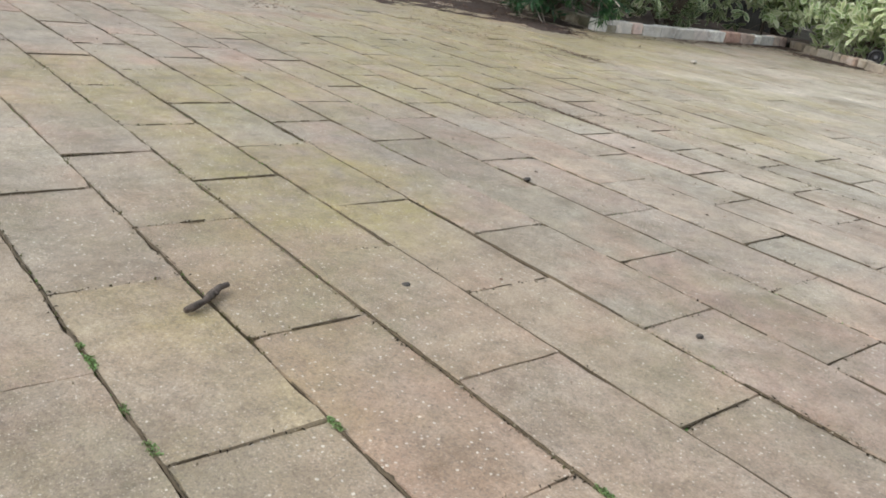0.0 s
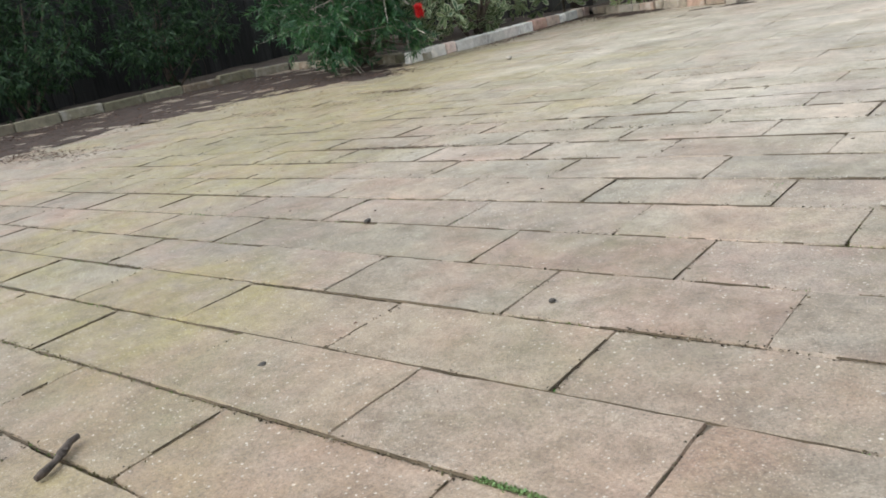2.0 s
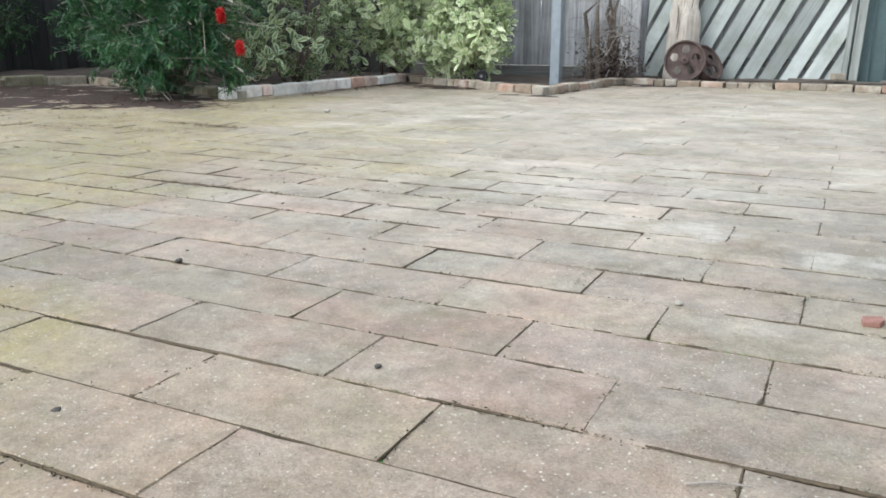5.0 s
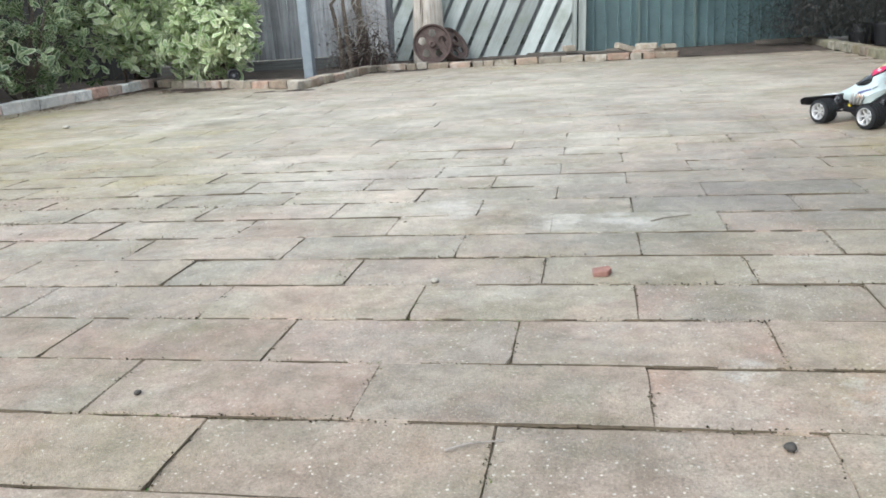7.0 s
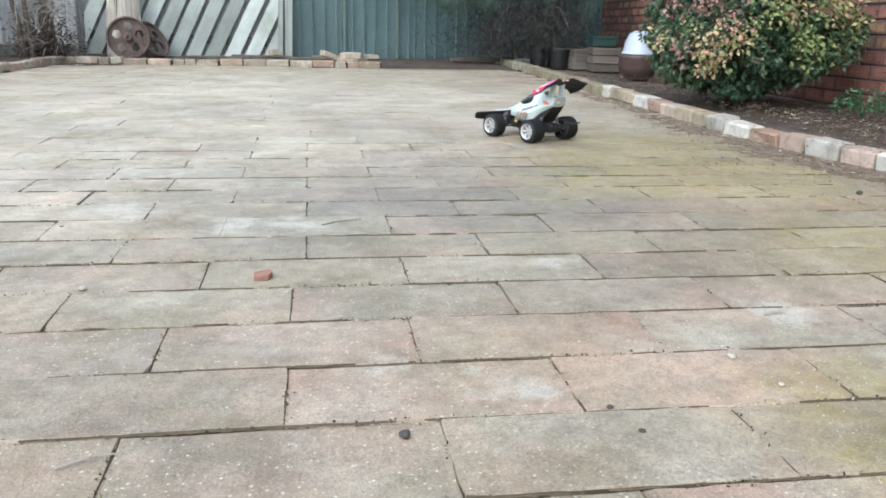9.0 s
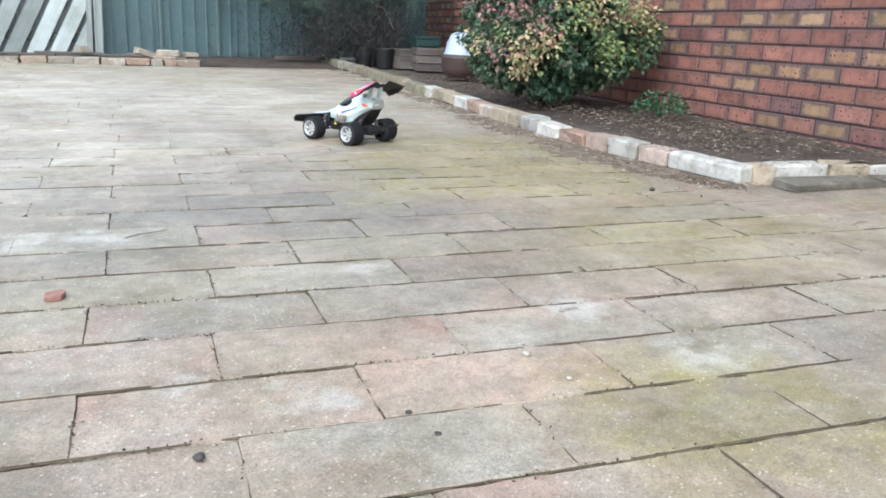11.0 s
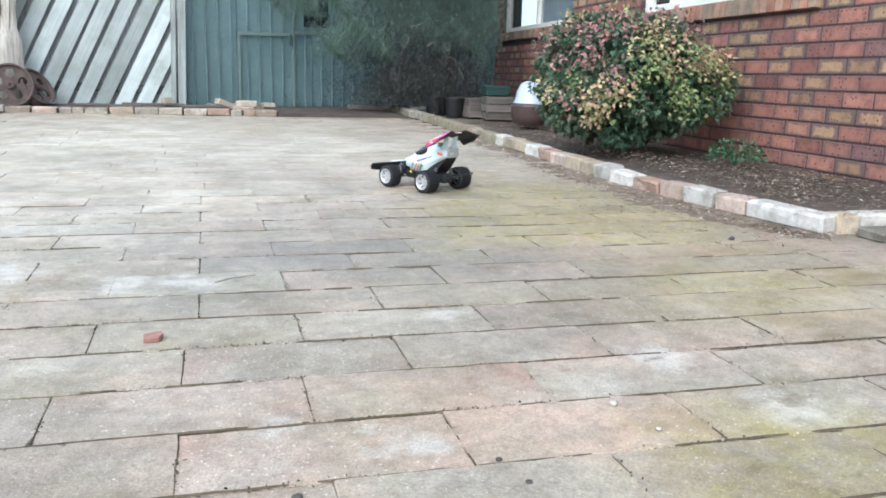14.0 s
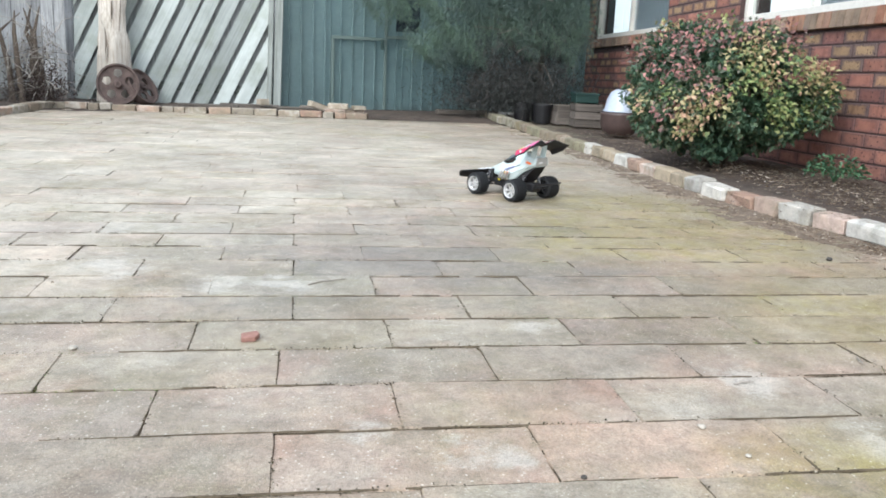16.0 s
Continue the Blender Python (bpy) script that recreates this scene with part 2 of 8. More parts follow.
def brick_material(name, stops, pits=True, edge=0.0, wash=0.0, moss=0.7):
    """Fired clay: each brick takes a colour from the stops, with a darker burnt rim and pits."""
    m = bpy.data.materials.new(name)
    nt, nodes, links, bsdf = nodes_of(m)
    rnd = any_random(nt)
    col = ramp_node(nt, stops, rnd)
    n1 = noise_node(nt, 14, 5, 0.65)
    col = mixed(nt, 1.0, col, arith(nt, "ADD", arith(nt, "MULTIPLY", arith(nt, "FRACT", arith(nt, "MULTIPLY", rnd, 13.7)), 0.4), 0.78), "MULTIPLY")
    col = mixed(nt, 0.75, col, ramp_node(nt, [(0.25, (0.45, 0.42, 0.42)), (0.5, (1, 1, 1)), (0.75, (1.3, 1.26, 1.2))], n1), "MULTIPLY")
    grain = noise_node(nt, 170, 3, 0.7)
    col = mixed(nt, 0.45, col, ramp_node(nt, [(0.3, (0.6, 0.6, 0.6)), (0.7, (1.2, 1.2, 1.2))], grain), "MULTIPLY")
    if edge:
        # the burnt rim lies on the faces' borders, in the brick's own coordinates
        tc = nodes.new("ShaderNodeAttribute")
        tc.attribute_name = "own"
        xyz = nodes.new("ShaderNodeSeparateXYZ")
        links.new(tc.outputs["Vector"], xyz.inputs[0])
        fx = arith(nt, "ABSOLUTE", xyz.outputs[1])
        fz = arith(nt, "ABSOLUTE", xyz.outputs[2])
        rim = arith(nt, "MAXIMUM", arith(nt, "MULTIPLY", arith(nt, "SUBTRACT", fx, 0.30), 5.0), arith(nt, "MULTIPLY", arith(nt, "SUBTRACT", fz, 0.22), 3.6))
        rim = arith(nt, "ADD", rim, arith(nt, "MULTIPLY", arith(nt, "SUBTRACT", noise_node(nt, 38, 4, 0.6), 0.42), 1.5))
        # tan bricks were burnt at their rims, the red ones hardly
        some = ramp_node(nt, [(0.0, (0.45, 0.45, 0.45)), (0.55, (0.5, 0.5, 0.5)), (0.59, (1, 1, 1)), (0.93, (1, 1, 1)), (0.96, (0.5, 0.5, 0.5))], rnd)
        rimc = arith(nt, "MULTIPLY", arith(nt, "MULTIPLY", ramp_node(nt, [(0.25, (0, 0, 0)), (0.75, (1, 1, 1))], rim), some), edge)
        col = mixed(nt, rimc, col, (0.105, 0.075, 0.085))
    if wash:
        # old lime wash and mortar, worn off in patches, and moss
        left_ = arith(nt, "ADD", noise_node(nt, 11, 6, 0.7), arith(nt, "MULTIPLY", arith(nt, "FRACT", arith(nt, "MULTIPLY", rnd, 5.3)), 0.25))
        col = mixed(nt, ramp_node(nt, [(0.64, (0, 0, 0)), (0.82, (wash, wash, wash))], left_), col, (0.62, 0.60, 0.55))
        col = mixed(nt, ramp_node(nt, [(0.46, (0, 0, 0)), (0.70, (moss, moss, moss))], noise_node(nt, 7.5, 7, 0.75)), col, (0.19, 0.175, 0.125))
    if pits:
        v = nodes.new("ShaderNodeTexVoronoi")
        v.inputs["Scale"].default_value = 40
        v.voronoi_dimensions = "2D"
        at2 = nodes.new("ShaderNodeSeparateXYZ")
        links.new(nodes.new("ShaderNodeNewGeometry").outputs["Position"], at2.inputs[0])
        on = nodes.new("ShaderNodeCombineXYZ")
        links.new(at2.outputs[1], on.inputs[0])
        links.new(at2.outputs[2], on.inputs[1])
        links.new(on.outputs[0], v.inputs["Vector"])
        sp = nodes.new("ShaderNodeSeparateColor")
        links.new(v.outputs["Color"], sp.inputs[0])
        pit = arith(nt, "MULTIPLY", arith(nt, "GREATER_THAN", sp.outputs[1], 0.55), arith(nt, "LESS_THAN", v.outputs["Distance"], arith(nt, "ADD", arith(nt, "MULTIPLY", sp.outputs[0], 0.17), 0.07)))
        pit = arith(nt, "MULTIPLY", pit, arith(nt, "GREATER_THAN", arith(nt, "FRACT", arith(nt, "MULTIPLY", rnd, 3.7)), 0.3))
        col = mixed(nt, arith(nt, "MULTIPLY", pit, 0.9), col, (0.045, 0.03, 0.026))
    links.new(col, bsdf.inputs["Base Color"])
    bsdf.inputs["Roughness"].default_value = 0.85
    bsdf.inputs["Specular IOR Level"].default_value = 0.3
    bumped(nt, bsdf, arith(nt, "ADD", grain, n1), 0.5, 0.003)
    return m


def weathered_wood(name, dark, light, streak, axis="z", moss=0.0, stain=0.6):
    """Grey timber with long grain along the given axis of the object."""
    m = bpy.data.materials.new(name)
    nt, nodes, links, bsdf = nodes_of(m)
    tc = nodes.new("ShaderNodeTexCoord").outputs["Object"]
    st = {"z": (60, 60, 2.2), "x": (2.2, 60, 60), "y": (60, 2.2, 60)}[axis]
    geo = nodes.new("ShaderNodeNewGeometry").outputs["Position"]
    rnd = any_random(nt)
    shifted = nodes.new("ShaderNodeVectorMath")
    shifted.operation = "ADD"
    links.new(tc, shifted.inputs[0])
    cmb = nodes.new("ShaderNodeCombineXYZ")
    for k in range(3):
        links.new(arith(nt, "MULTIPLY", rnd, 37.0), cmb.inputs[k])
    links.new(cmb.outputs[0], shifted.inputs[1])
    grain = noise_node(nt, 1.0, 6, 0.65, shifted.outputs[0], st)
    big = noise_node(nt, 2.5, 4, 0.6, geo)
    col = ramp_node(nt, [(0.25, dark), (0.55, light), (0.8, streak)], grain)
    vary = arith(nt, "ADD", arith(nt, "MULTIPLY", rnd, 0.6), 0.62)
    col = mixed(nt, 1.0, col, vary, "MULTIPLY")
    col = mixed(nt, 0.6, col, ramp_node(nt, [(0.3, (stain, stain, stain * 0.97)), (0.7, (1.15, 1.15, 1.15))], big), "MULTIPLY")
    if moss:
        patch = ramp_node(nt, [(0.5, (0, 0, 0)), (0.75, (moss, moss, moss))], noise_node(nt, 3.7, 5, 0.65, geo))
        col = mixed(nt, patch, col, (0.17, 0.20, 0.11))
    links.new(col, bsdf.inputs["Base Color"])
    bsdf.inputs["Roughness"].default_value = 0.85
    bsdf.inputs["Specular IOR Level"].default_value = 0.25
    bumped(nt, bsdf, grain, 0.6, 0.003)
    return m


def leaf_material(name, stops, rim=None, rough=0.45, rim_from=0.45, rim_to=0.75, clump=None, clump_scale=6.0, clump_from=0.38):
    """Leaves: a colour for each leaf from the stops, a pale margin by the leaf's own rim value, wax sheen."""
    m = bpy.data.materials.new(name)
    nt, nodes, links, bsdf = nodes_of(m)
    rnd = nodes.new("ShaderNodeNewGeometry").outputs["Random Per Island"]
    if clump:
        patch = noise_node(nt, clump_scale, 2, 0.5)
        rnd = arith(nt, "ADD", arith(nt, "MULTIPLY", rnd, 1 - clump), arith(nt, "MULTIPLY", ramp_node(nt, [(clump_from, (0, 0, 0)), (clump_from + 0.22, (1, 1, 1))], patch), clump))
    col = ramp_node(nt, stops, rnd)
    if rim:
        at = nodes.new("ShaderNodeAttribute")
        at.attribute_name = "rim"
        edge = ramp_node(nt, [(rim_from, (0, 0, 0)), (rim_to, (1, 1, 1))], at.outputs["Fac"])
        col = mixed(nt, edge, col, rim)
    links.new(col, bsdf.inputs["Base Color"])
    bsdf.inputs["Roughness"].default_value = rough
    bsdf.inputs["Specular IOR Level"].default_value = 0.4
    tr = nodes.new("ShaderNodeBsdfTranslucent")
    links.new(col, tr.inputs["Color"])
    mix = nodes.new("ShaderNodeMixShader")
    mix.inputs[0].default_value = 0.30
    links.new(bsdf.outputs[0], mix.inputs[1])
    links.new(tr.outputs[0], mix.inputs[2])
    links.new(mix.outputs[0], nodes["Material Output"].inputs["Surface"])
    return m


def plain(name, c, rough=0.5, metal=0.0, gloss=0.5, wear=0.12, scale=40.0, bump=0.08, coat=0.0):
    m = surface(name, tuple(v * (1 - wear) for v in c), tuple(min(1, v * (1 + wear)) for v in c), scale, rough, metal, bump, 0.001, 0.0, 6.0, None, gloss)
    m.node_tree.nodes["Principled BSDF"].inputs["Coat Weight"].default_value = coat
    return m


M_PAVER = paver_material()
M_JOINT = surface("dirty_paver_side", (0.045, 0.036, 0.022), (0.19, 0.152, 0.106), 3.4, 0.95, 0, 0.4, 0.003, 0, 7)
M_SAND = surface("jointing_sand", (0.035, 0.03, 0.02), (0.20, 0.17, 0.125), 5, 0.95, 0, 0.6, 0.004, 0)
M_SOIL = surface("garden_soil", (0.03, 0.023, 0.019), (0.12, 0.09, 0.07), 6, 0.95, 0, 1.0, 0.012, 0, 12)
M_HOUSE = brick_material("house_brick", [(0.0, (0.28, 0.125, 0.098)), (0.2, (0.365, 0.17, 0.125)), (0.38, (0.25, 0.115, 0.098)), (0.56, (0.36, 0.18, 0.135)), (0.60, (0.37, 0.245, 0.138)), (0.78, (0.35, 0.205, 0.128)), (0.92, (0.38, 0.265, 0.155)), (0.95, (0.33, 0.15, 0.115)), (1.0, (0.21, 0.115, 0.108))], True, 0.8)
M_MORTAR = surface("raked_mortar", (0.04, 0.026, 0.026), (0.10, 0.064, 0.062), 30, 0.95, 0, 0.5, 0.002, 0)
M_SILL = brick_material("sill_brick", [(0.0, (0.25, 0.19, 0.14)), (0.4, (0.30, 0.22, 0.16)), (0.65, (0.35, 0.17, 0.11)), (1.0, (0.24, 0.19, 0.15))], False)
M_EDGE = brick_material("reclaimed_brick", [(0.0, (0.50, 0.47, 0.41)), (0.28, (0.38, 0.34, 0.26)), (0.45, (0.55, 0.52, 0.47)), (0.58, (0.42, 0.35, 0.27)), (0.68, (0.46, 0.27, 0.19)), (0.8, (0.38, 0.32, 0.22)), (0.9, (0.42, 0.27, 0.19)), (1.0, (0.50, 0.47, 0.41))], False, 0.0, 0.8)
# greyer, darker variant of the reclaimed brick
M_EDGE_DULL = brick_material("dull_reclaimed_brick", [(0.0, (0.37, 0.33, 0.27)), (0.2, (0.30, 0.25, 0.19)), (0.38, (0.42, 0.385, 0.335)), (0.55, (0.36, 0.235, 0.175)), (0.72, (0.38, 0.28, 0.22)), (0.88, (0.27, 0.225, 0.17)), (1.0, (0.40, 0.365, 0.315))], False, 0.0, 0.5)
# mossy brick whose dark tones also hold the shade along the beds
M_EDGE_SHADED = brick_material("shaded_mossy_brick", [(0.0, (0.26, 0.245, 0.17)), (0.3, (0.21, 0.19, 0.125)), (0.5, (0.32, 0.29, 0.22)), (0.7, (0.25, 0.185, 0.13)), (0.85, (0.20, 0.175, 0.11)), (1.0, (0.33, 0.31, 0.24))], False, 0.0, 0.35)
M_EDGE_WHITE = brick_material("limewashed_brick", [(0.0, (0.50, 0.485, 0.45)), (0.3, (0.44, 0.415, 0.37)), (0.55, (0.54, 0.53, 0.50)), (0.72, (0.47, 0.43, 0.37)), (0.82, (0.42, 0.30, 0.24)), (0.9, (0.49, 0.465, 0.42)), (1.0, (0.52, 0.505, 0.47))], False, 0.0, 0.8)
M_EDGE_LIME = brick_material("bright_limewashed_brick", [(0.0, (0.84, 0.83, 0.80)), (0.3, (0.76, 0.73, 0.68)), (0.5, (0.86, 0.85, 0.82)), (0.62, (0.60, 0.38, 0.31)), (0.70, (0.80, 0.76, 0.70)), (0.86, (0.66, 0.50, 0.42)), (0.92, (0.80, 0.77, 0.73)), (1.0, (0.84, 0.82, 0.79))], False, 0.0, 0.9, 0.3)
M_PALING = weathered_wood("grey_paling", (0.215, 0.215, 0.218), (0.50, 0.505, 0.515), (0.68, 0.69, 0.705), stain=0.32)
M_SLAT = weathered_wood("green_grey_slat", (0.37, 0.405, 0.395), (0.46, 0.50, 0.485), (0.53, 0.565, 0.55), "x", 0.4)
M_POSTWOOD = weathered_wood("pale_post_timber", (0.19, 0.205, 0.195), (0.36, 0.39, 0.37), (0.50, 0.53, 0.51))
M_STEEL = plain("green_sheet_steel", (0.21, 0.292, 0.296), 0.42, 0.0, 0.5, 0.12, 4, 0.03)
M_DARKSTEEL = plain("dark_green_rail", (0.05, 0.085, 0.078), 0.5)
M_GALV = plain("galvanised_post", (0.24, 0.275, 0.305), 0.5, 0.3, 0.5, 0.18, 12)
# near-black boards: the foliage's shade on the fence is put into the colour
M_SHADEFENCE = weathered_wood("shaded_fence_board", (0.018, 0.018, 0.017), (0.045, 0.045, 0.043), (0.07, 0.07, 0.068))
# board colour holds the shade seen between the gate's slats
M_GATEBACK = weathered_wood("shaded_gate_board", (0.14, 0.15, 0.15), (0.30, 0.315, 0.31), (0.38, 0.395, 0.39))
M_WHITE = plain("white_window_paint", (0.78, 0.76, 0.70), 0.4)
M_PLASTER = plain("plain_wall_paint", (0.4, 0.36, 0.31), 0.8)


# ---- helpers for meshes ----
def part(name, bm, material, parent=None, label="", smooth=False):
    """Link a bmesh as one mesh object, under its thing where one is given."""
    me = bpy.data.meshes.new(name)
    if smooth:
        for f in bm.faces:
            f.smooth = True
    bm.to_mesh(me)
    bm.free()
    if material:
        me.materials.append(material)
    ob = new(name, me)
    if parent:
        ob.parent = parent
    return tagged(ob, label)


def thing(name, label, category, m=None, group="", kind=""):
    ob = new(name)
    if m is not None:
        ob.matrix_world = m
    return tagged(ob, label, category, group, kind)


def box_bm(sx, sy, sz, bevel=0.0, centre=(0, 0, 0), segs=1, bm=None, turn=None):
    own = bm is None
    b = bmesh.new()
    bmesh.ops.create_cube(b, size=1)
    for v in b.verts:
        v.co = Vector((v.co.x * sx, v.co.y * sy, v.co.z * sz))
    if bevel:
        bmesh.ops.bevel(b, geom=b.edges[:], offset=bevel, segments=segs, affect="EDGES", profile=0.5)
    mt = Matrix.Translation(centre) @ (turn or Matrix())
    bmesh.ops.transform(b, matrix=mt, verts=b.verts)
    if own:
        return b
    me = bpy.data.meshes.new("tmp")
    b.to_mesh(me)
    b.free()
    bm.from_mesh(me)
    bpy.data.meshes.remove(me)
    return bm


def mesh_from(name, verts, faces, material, smooth=False):
    me = bpy.data.meshes.new(name)
    me.from_pydata([tuple(v) for v in verts], [], faces)
    if smooth:
        for p in me.polygons:
            p.use_smooth = True
    me.materials.append(material)
    me.update()
    return me


def tube_bm(points, radii, sides=8, bm=None, cap=True):
    """A tapered round bar along points."""
    bm = bm or bmesh.new()
    pts = [Vector(p) for p in points]
    rings = []
    for i, p in enumerate(pts):
        d = (pts[min(i + 1, len(pts) - 1)] - pts[max(i - 1, 0)]).normalized()
        side = d.cross(Vector((0, 0, 1)) if abs(d.z) < 0.9 else Vector((1, 0, 0))).normalized()
        up = side.cross(d)
        r = radii[i] if isinstance(radii, (list, tuple)) else radii
        rings.append([bm.verts.new(p + side * math.cos(2 * math.pi * k / sides) * r + up * math.sin(2 * math.pi * k / sides) * r) for k in range(sides)])
    for a, b in zip(rings, rings[1:]):
        for k in range(sides):
            bm.faces.new((a[k], a[(k + 1) % sides], b[(k + 1) % sides], b[k]))
    if cap:
        bm.faces.new(rings[0][::-1])
        bm.faces.new(rings[-1])
    return bm


def lathe_bm(profile, sides=24, bm=None, m=None):
    """A turned shape from (radius, height) pairs about z."""
    bm = bm or bmesh.new()
    m = m or Matrix()
    rings = [[bm.verts.new(m @ Vector((r * math.cos(2 * math.pi * k / sides), r * math.sin(2 * math.pi * k / sides), z))) for k in range(sides)] for r, z in profile]
    for a, b in zip(rings, rings[1:]):
        for k in range(sides):
            bm.faces.new((a[k], a[(k + 1) % sides], b[(k + 1) % sides], b[k]))
    bm.faces.new(rings[0][::-1])
    bm.faces.new(rings[-1])
    return bm


def prism_bm(outline, depth, bm=None, m=None):
    """A flat outline in x and y, raised by depth along z."""
    bm = bm or bmesh.new()
    m = m or Matrix()
    low = [bm.verts.new(m @ Vector((x, y, 0))) for x, y in outline]
    top = [bm.verts.new(m @ Vector((x, y, depth))) for x, y in outline]
    n = len(outline)
    bm.faces.new(low[::-1])
    bm.faces.new(top)
    for k in range(n):
        bm.faces.new((low[k], low[(k + 1) % n], top[(k + 1) % n], top[k]))
    return bm


def brick_mesh(name, sx, sy, sz, material, rough=0.003, chamfer=0.004, seed=0):
    """A brick with worn, uneven edges; its base lies at z = 0."""
    rg = random.Random(seed)
    b = box_bm(sx, sy, sz, chamfer)
    for v in b.verts:
        v.co += Vector((rg.uniform(-rough, rough), rg.uniform(-rough, rough), rg.uniform(-rough, rough) * 0.6))
    own = [(v.co.x / sx, v.co.y / sy, v.co.z / sz) for v in b.verts]
    bmesh.ops.translate(b, verts=b.verts, vec=(0, 0, sz / 2))
    me = bpy.data.meshes.new(name)
    b.to_mesh(me)
    b.free()
    me.materials.append(material)
    at = me.attributes.new("own", "FLOAT_VECTOR", "POINT")
    for d, o in zip(at.data, own):
        d.vector = o
    return me


def put_piece(name, me, parent, m):
    ob = new(name, me)
    ob.parent = parent
    ob.matrix_basis = m
    return ob


# ---- leaves ----
def leaf_cloud(name, place, ahead, up, length, width, material, fold=0.25, curl=0.2):
    """Many leaves in one mesh: each has a midrib, two halves folded along it, and a rim value for its margin."""
    n = len(place)
    ahead = ahead / (np.linalg.norm(ahead, axis=1, keepdims=True) + 1e-9)
    side = np.cross(ahead, up)
    side /= np.linalg.norm(side, axis=1, keepdims=True) + 1e-9
    nrm = np.cross(side, ahead)
    L, W = np.asarray(length).reshape(-1, 1), np.asarray(width).reshape(-1, 1)
    v = np.empty((n, 6, 3))
    v[:, 0] = place
    v[:, 1] = place + ahead * L * 0.5 - nrm * L * curl * 0.15
    v[:, 2] = place + ahead * L - nrm * L * curl * 0.6
    v[:, 3] = place + ahead * L * 0.45 + side * W * 0.5 + nrm * W * fold
    v[:, 4] = place + ahead * L * 0.45 - side * W * 0.5 + nrm * W * fold
    v[:, 5] = place + ahead * L * 0.78 + side * W * 0.0 - nrm * L * curl * 0.35
    tri = np.array([(0, 1, 3), (3, 1, 5), (3, 5, 2), (0, 4, 1), (4, 5, 1), (4, 2, 5)])
    faces = (tri[None] + 6 * np.arange(n)[:, None, None]).reshape(-1, 3)
    me = bpy.data.meshes.new(name)
    me.vertices.add(6 * n)
    me.vertices.foreach_set("co", v.reshape(-1))
    me.loops.add(faces.size)
    me.loops.foreach_set("vertex_index", faces.reshape(-1).astype(np.int32))
    me.polygons.add(len(faces))
    me.polygons.foreach_set("loop_start", np.arange(0, faces.size, 3, dtype=np.int32))
    me.update(calc_edges=True)
    at = me.attributes.new("rim", "FLOAT", "POINT")
    at.data.foreach_set("value", np.tile(np.array([0.45, 0.0, 1.0, 1.0, 1.0, 0.15], dtype=np.float32), n))
    me.materials.append(material)
    return me


def broad_leaves(name, place, ahead, up, length, width, material, fold=0.12, curl=0.25):
    """Rounded leaves, widest towards the tip, folded a little along the midrib, with a rim value for the margin."""
    n = len(place)
    ahead = ahead / (np.linalg.norm(ahead, axis=1, keepdims=True) + 1e-9)
    side = np.cross(ahead, up)
    side /= np.linalg.norm(side, axis=1, keepdims=True) + 1e-9
    nrm = np.cross(side, ahead)
    L, W = np.asarray(length).reshape(-1, 1), np.asarray(width).reshape(-1, 1)
    at_ = lambda a, s: place + ahead * L * a + side * W * s + nrm * (W * abs(s) * 2 * fold - L * curl * a * a)
    v = np.stack([at_(0, 0), at_(0.42, 0), at_(0.78, 0), at_(1, 0), at_(0.30, 0.33), at_(0.66, 0.5), at_(0.9, 0.3), at_(0.30, -0.33), at_(0.66, -0.5), at_(0.9, -0.3)], 1)
    tri = np.array([(0, 1, 4), (4, 1, 5), (1, 2, 5), (5, 2, 6), (2, 3, 6), (0, 7, 1), (7, 8, 1), (1, 8, 2), (8, 9, 2), (2, 9, 3)])
    faces = (tri[None] + 10 * np.arange(n)[:, None, None]).reshape(-1, 3)
    me = bpy.data.meshes.new(name)
    me.vertices.add(10 * n)
    me.vertices.foreach_set("co", v.reshape(-1))
    me.loops.add(faces.size)
    me.loops.foreach_set("vertex_index", faces.reshape(-1).astype(np.int32))
    me.polygons.add(len(faces))
    me.polygons.foreach_set("loop_start", np.arange(0, faces.size, 3, dtype=np.int32))
    me.update(calc_edges=True)
    at = me.attributes.new("rim", "FLOAT", "POINT")
    at.data.foreach_set("value", np.tile(np.array([0.4, 0.0, 0.1, 1, 1, 1, 1, 1, 1, 1], dtype=np.float32), n))
    me.materials.append(material)
    return me


def unit_rows(rg, n):
    a = rg.normal(size=(n, 3))
    return a / np.linalg.norm(a, axis=1, keepdims=True)


# ---- ground ----
def ground_sheet():
    b = bmesh.new()
    bmesh.ops.create_grid(b, x_segments=2, y_segments=2, size=400)
    ob = part("ground", b, M_SAND)
    ob.location.z = -0.014
    return tagged(ob, "sandy earth under the paving and beyond", "ground", kind="structure")


ground_sheet()

# ---- the patio's outline ----
LENGTH, PITCH, ROW0, COL0 = 0.455, 0.21, 1.35, 0.03


def row_y(k, x=0.0):
    """Where the k-th course begins: courses narrow a little beyond the fifth and bend towards the house."""
    return ROW0 + PITCH * min(k, 5) + 0.196 * max(k - 5, 0) - 0.015 * max(x - 0.3, 0)


EDGE_RIGHT = [(2.63, 2.64), (2.57, 2.98), (2.52, 3.3), (2.475, 3.7), (2.44, 4.2), (2.455, 4.8), (2.46, 6.0), (2.46, 7.8), (2.50, 10.0)]
EDGE_FAR = [(1.03, 8.72), (0.0, 8.86), (-1.1, 8.86), (-2.12, 8.98)]
EDGE_BEND = [(-2.12, 8.98), (-2.2, 8.2), (-2.34, 7.15)]
EDGE_SHRUB = [(-2.34, 7.15), (-3.1, 7.52), (-4.36, 8.2)]
EDGE_LEFT = [(-4.36, 8.2), (-4.40, 7.0), (-4.52, 5.55)]
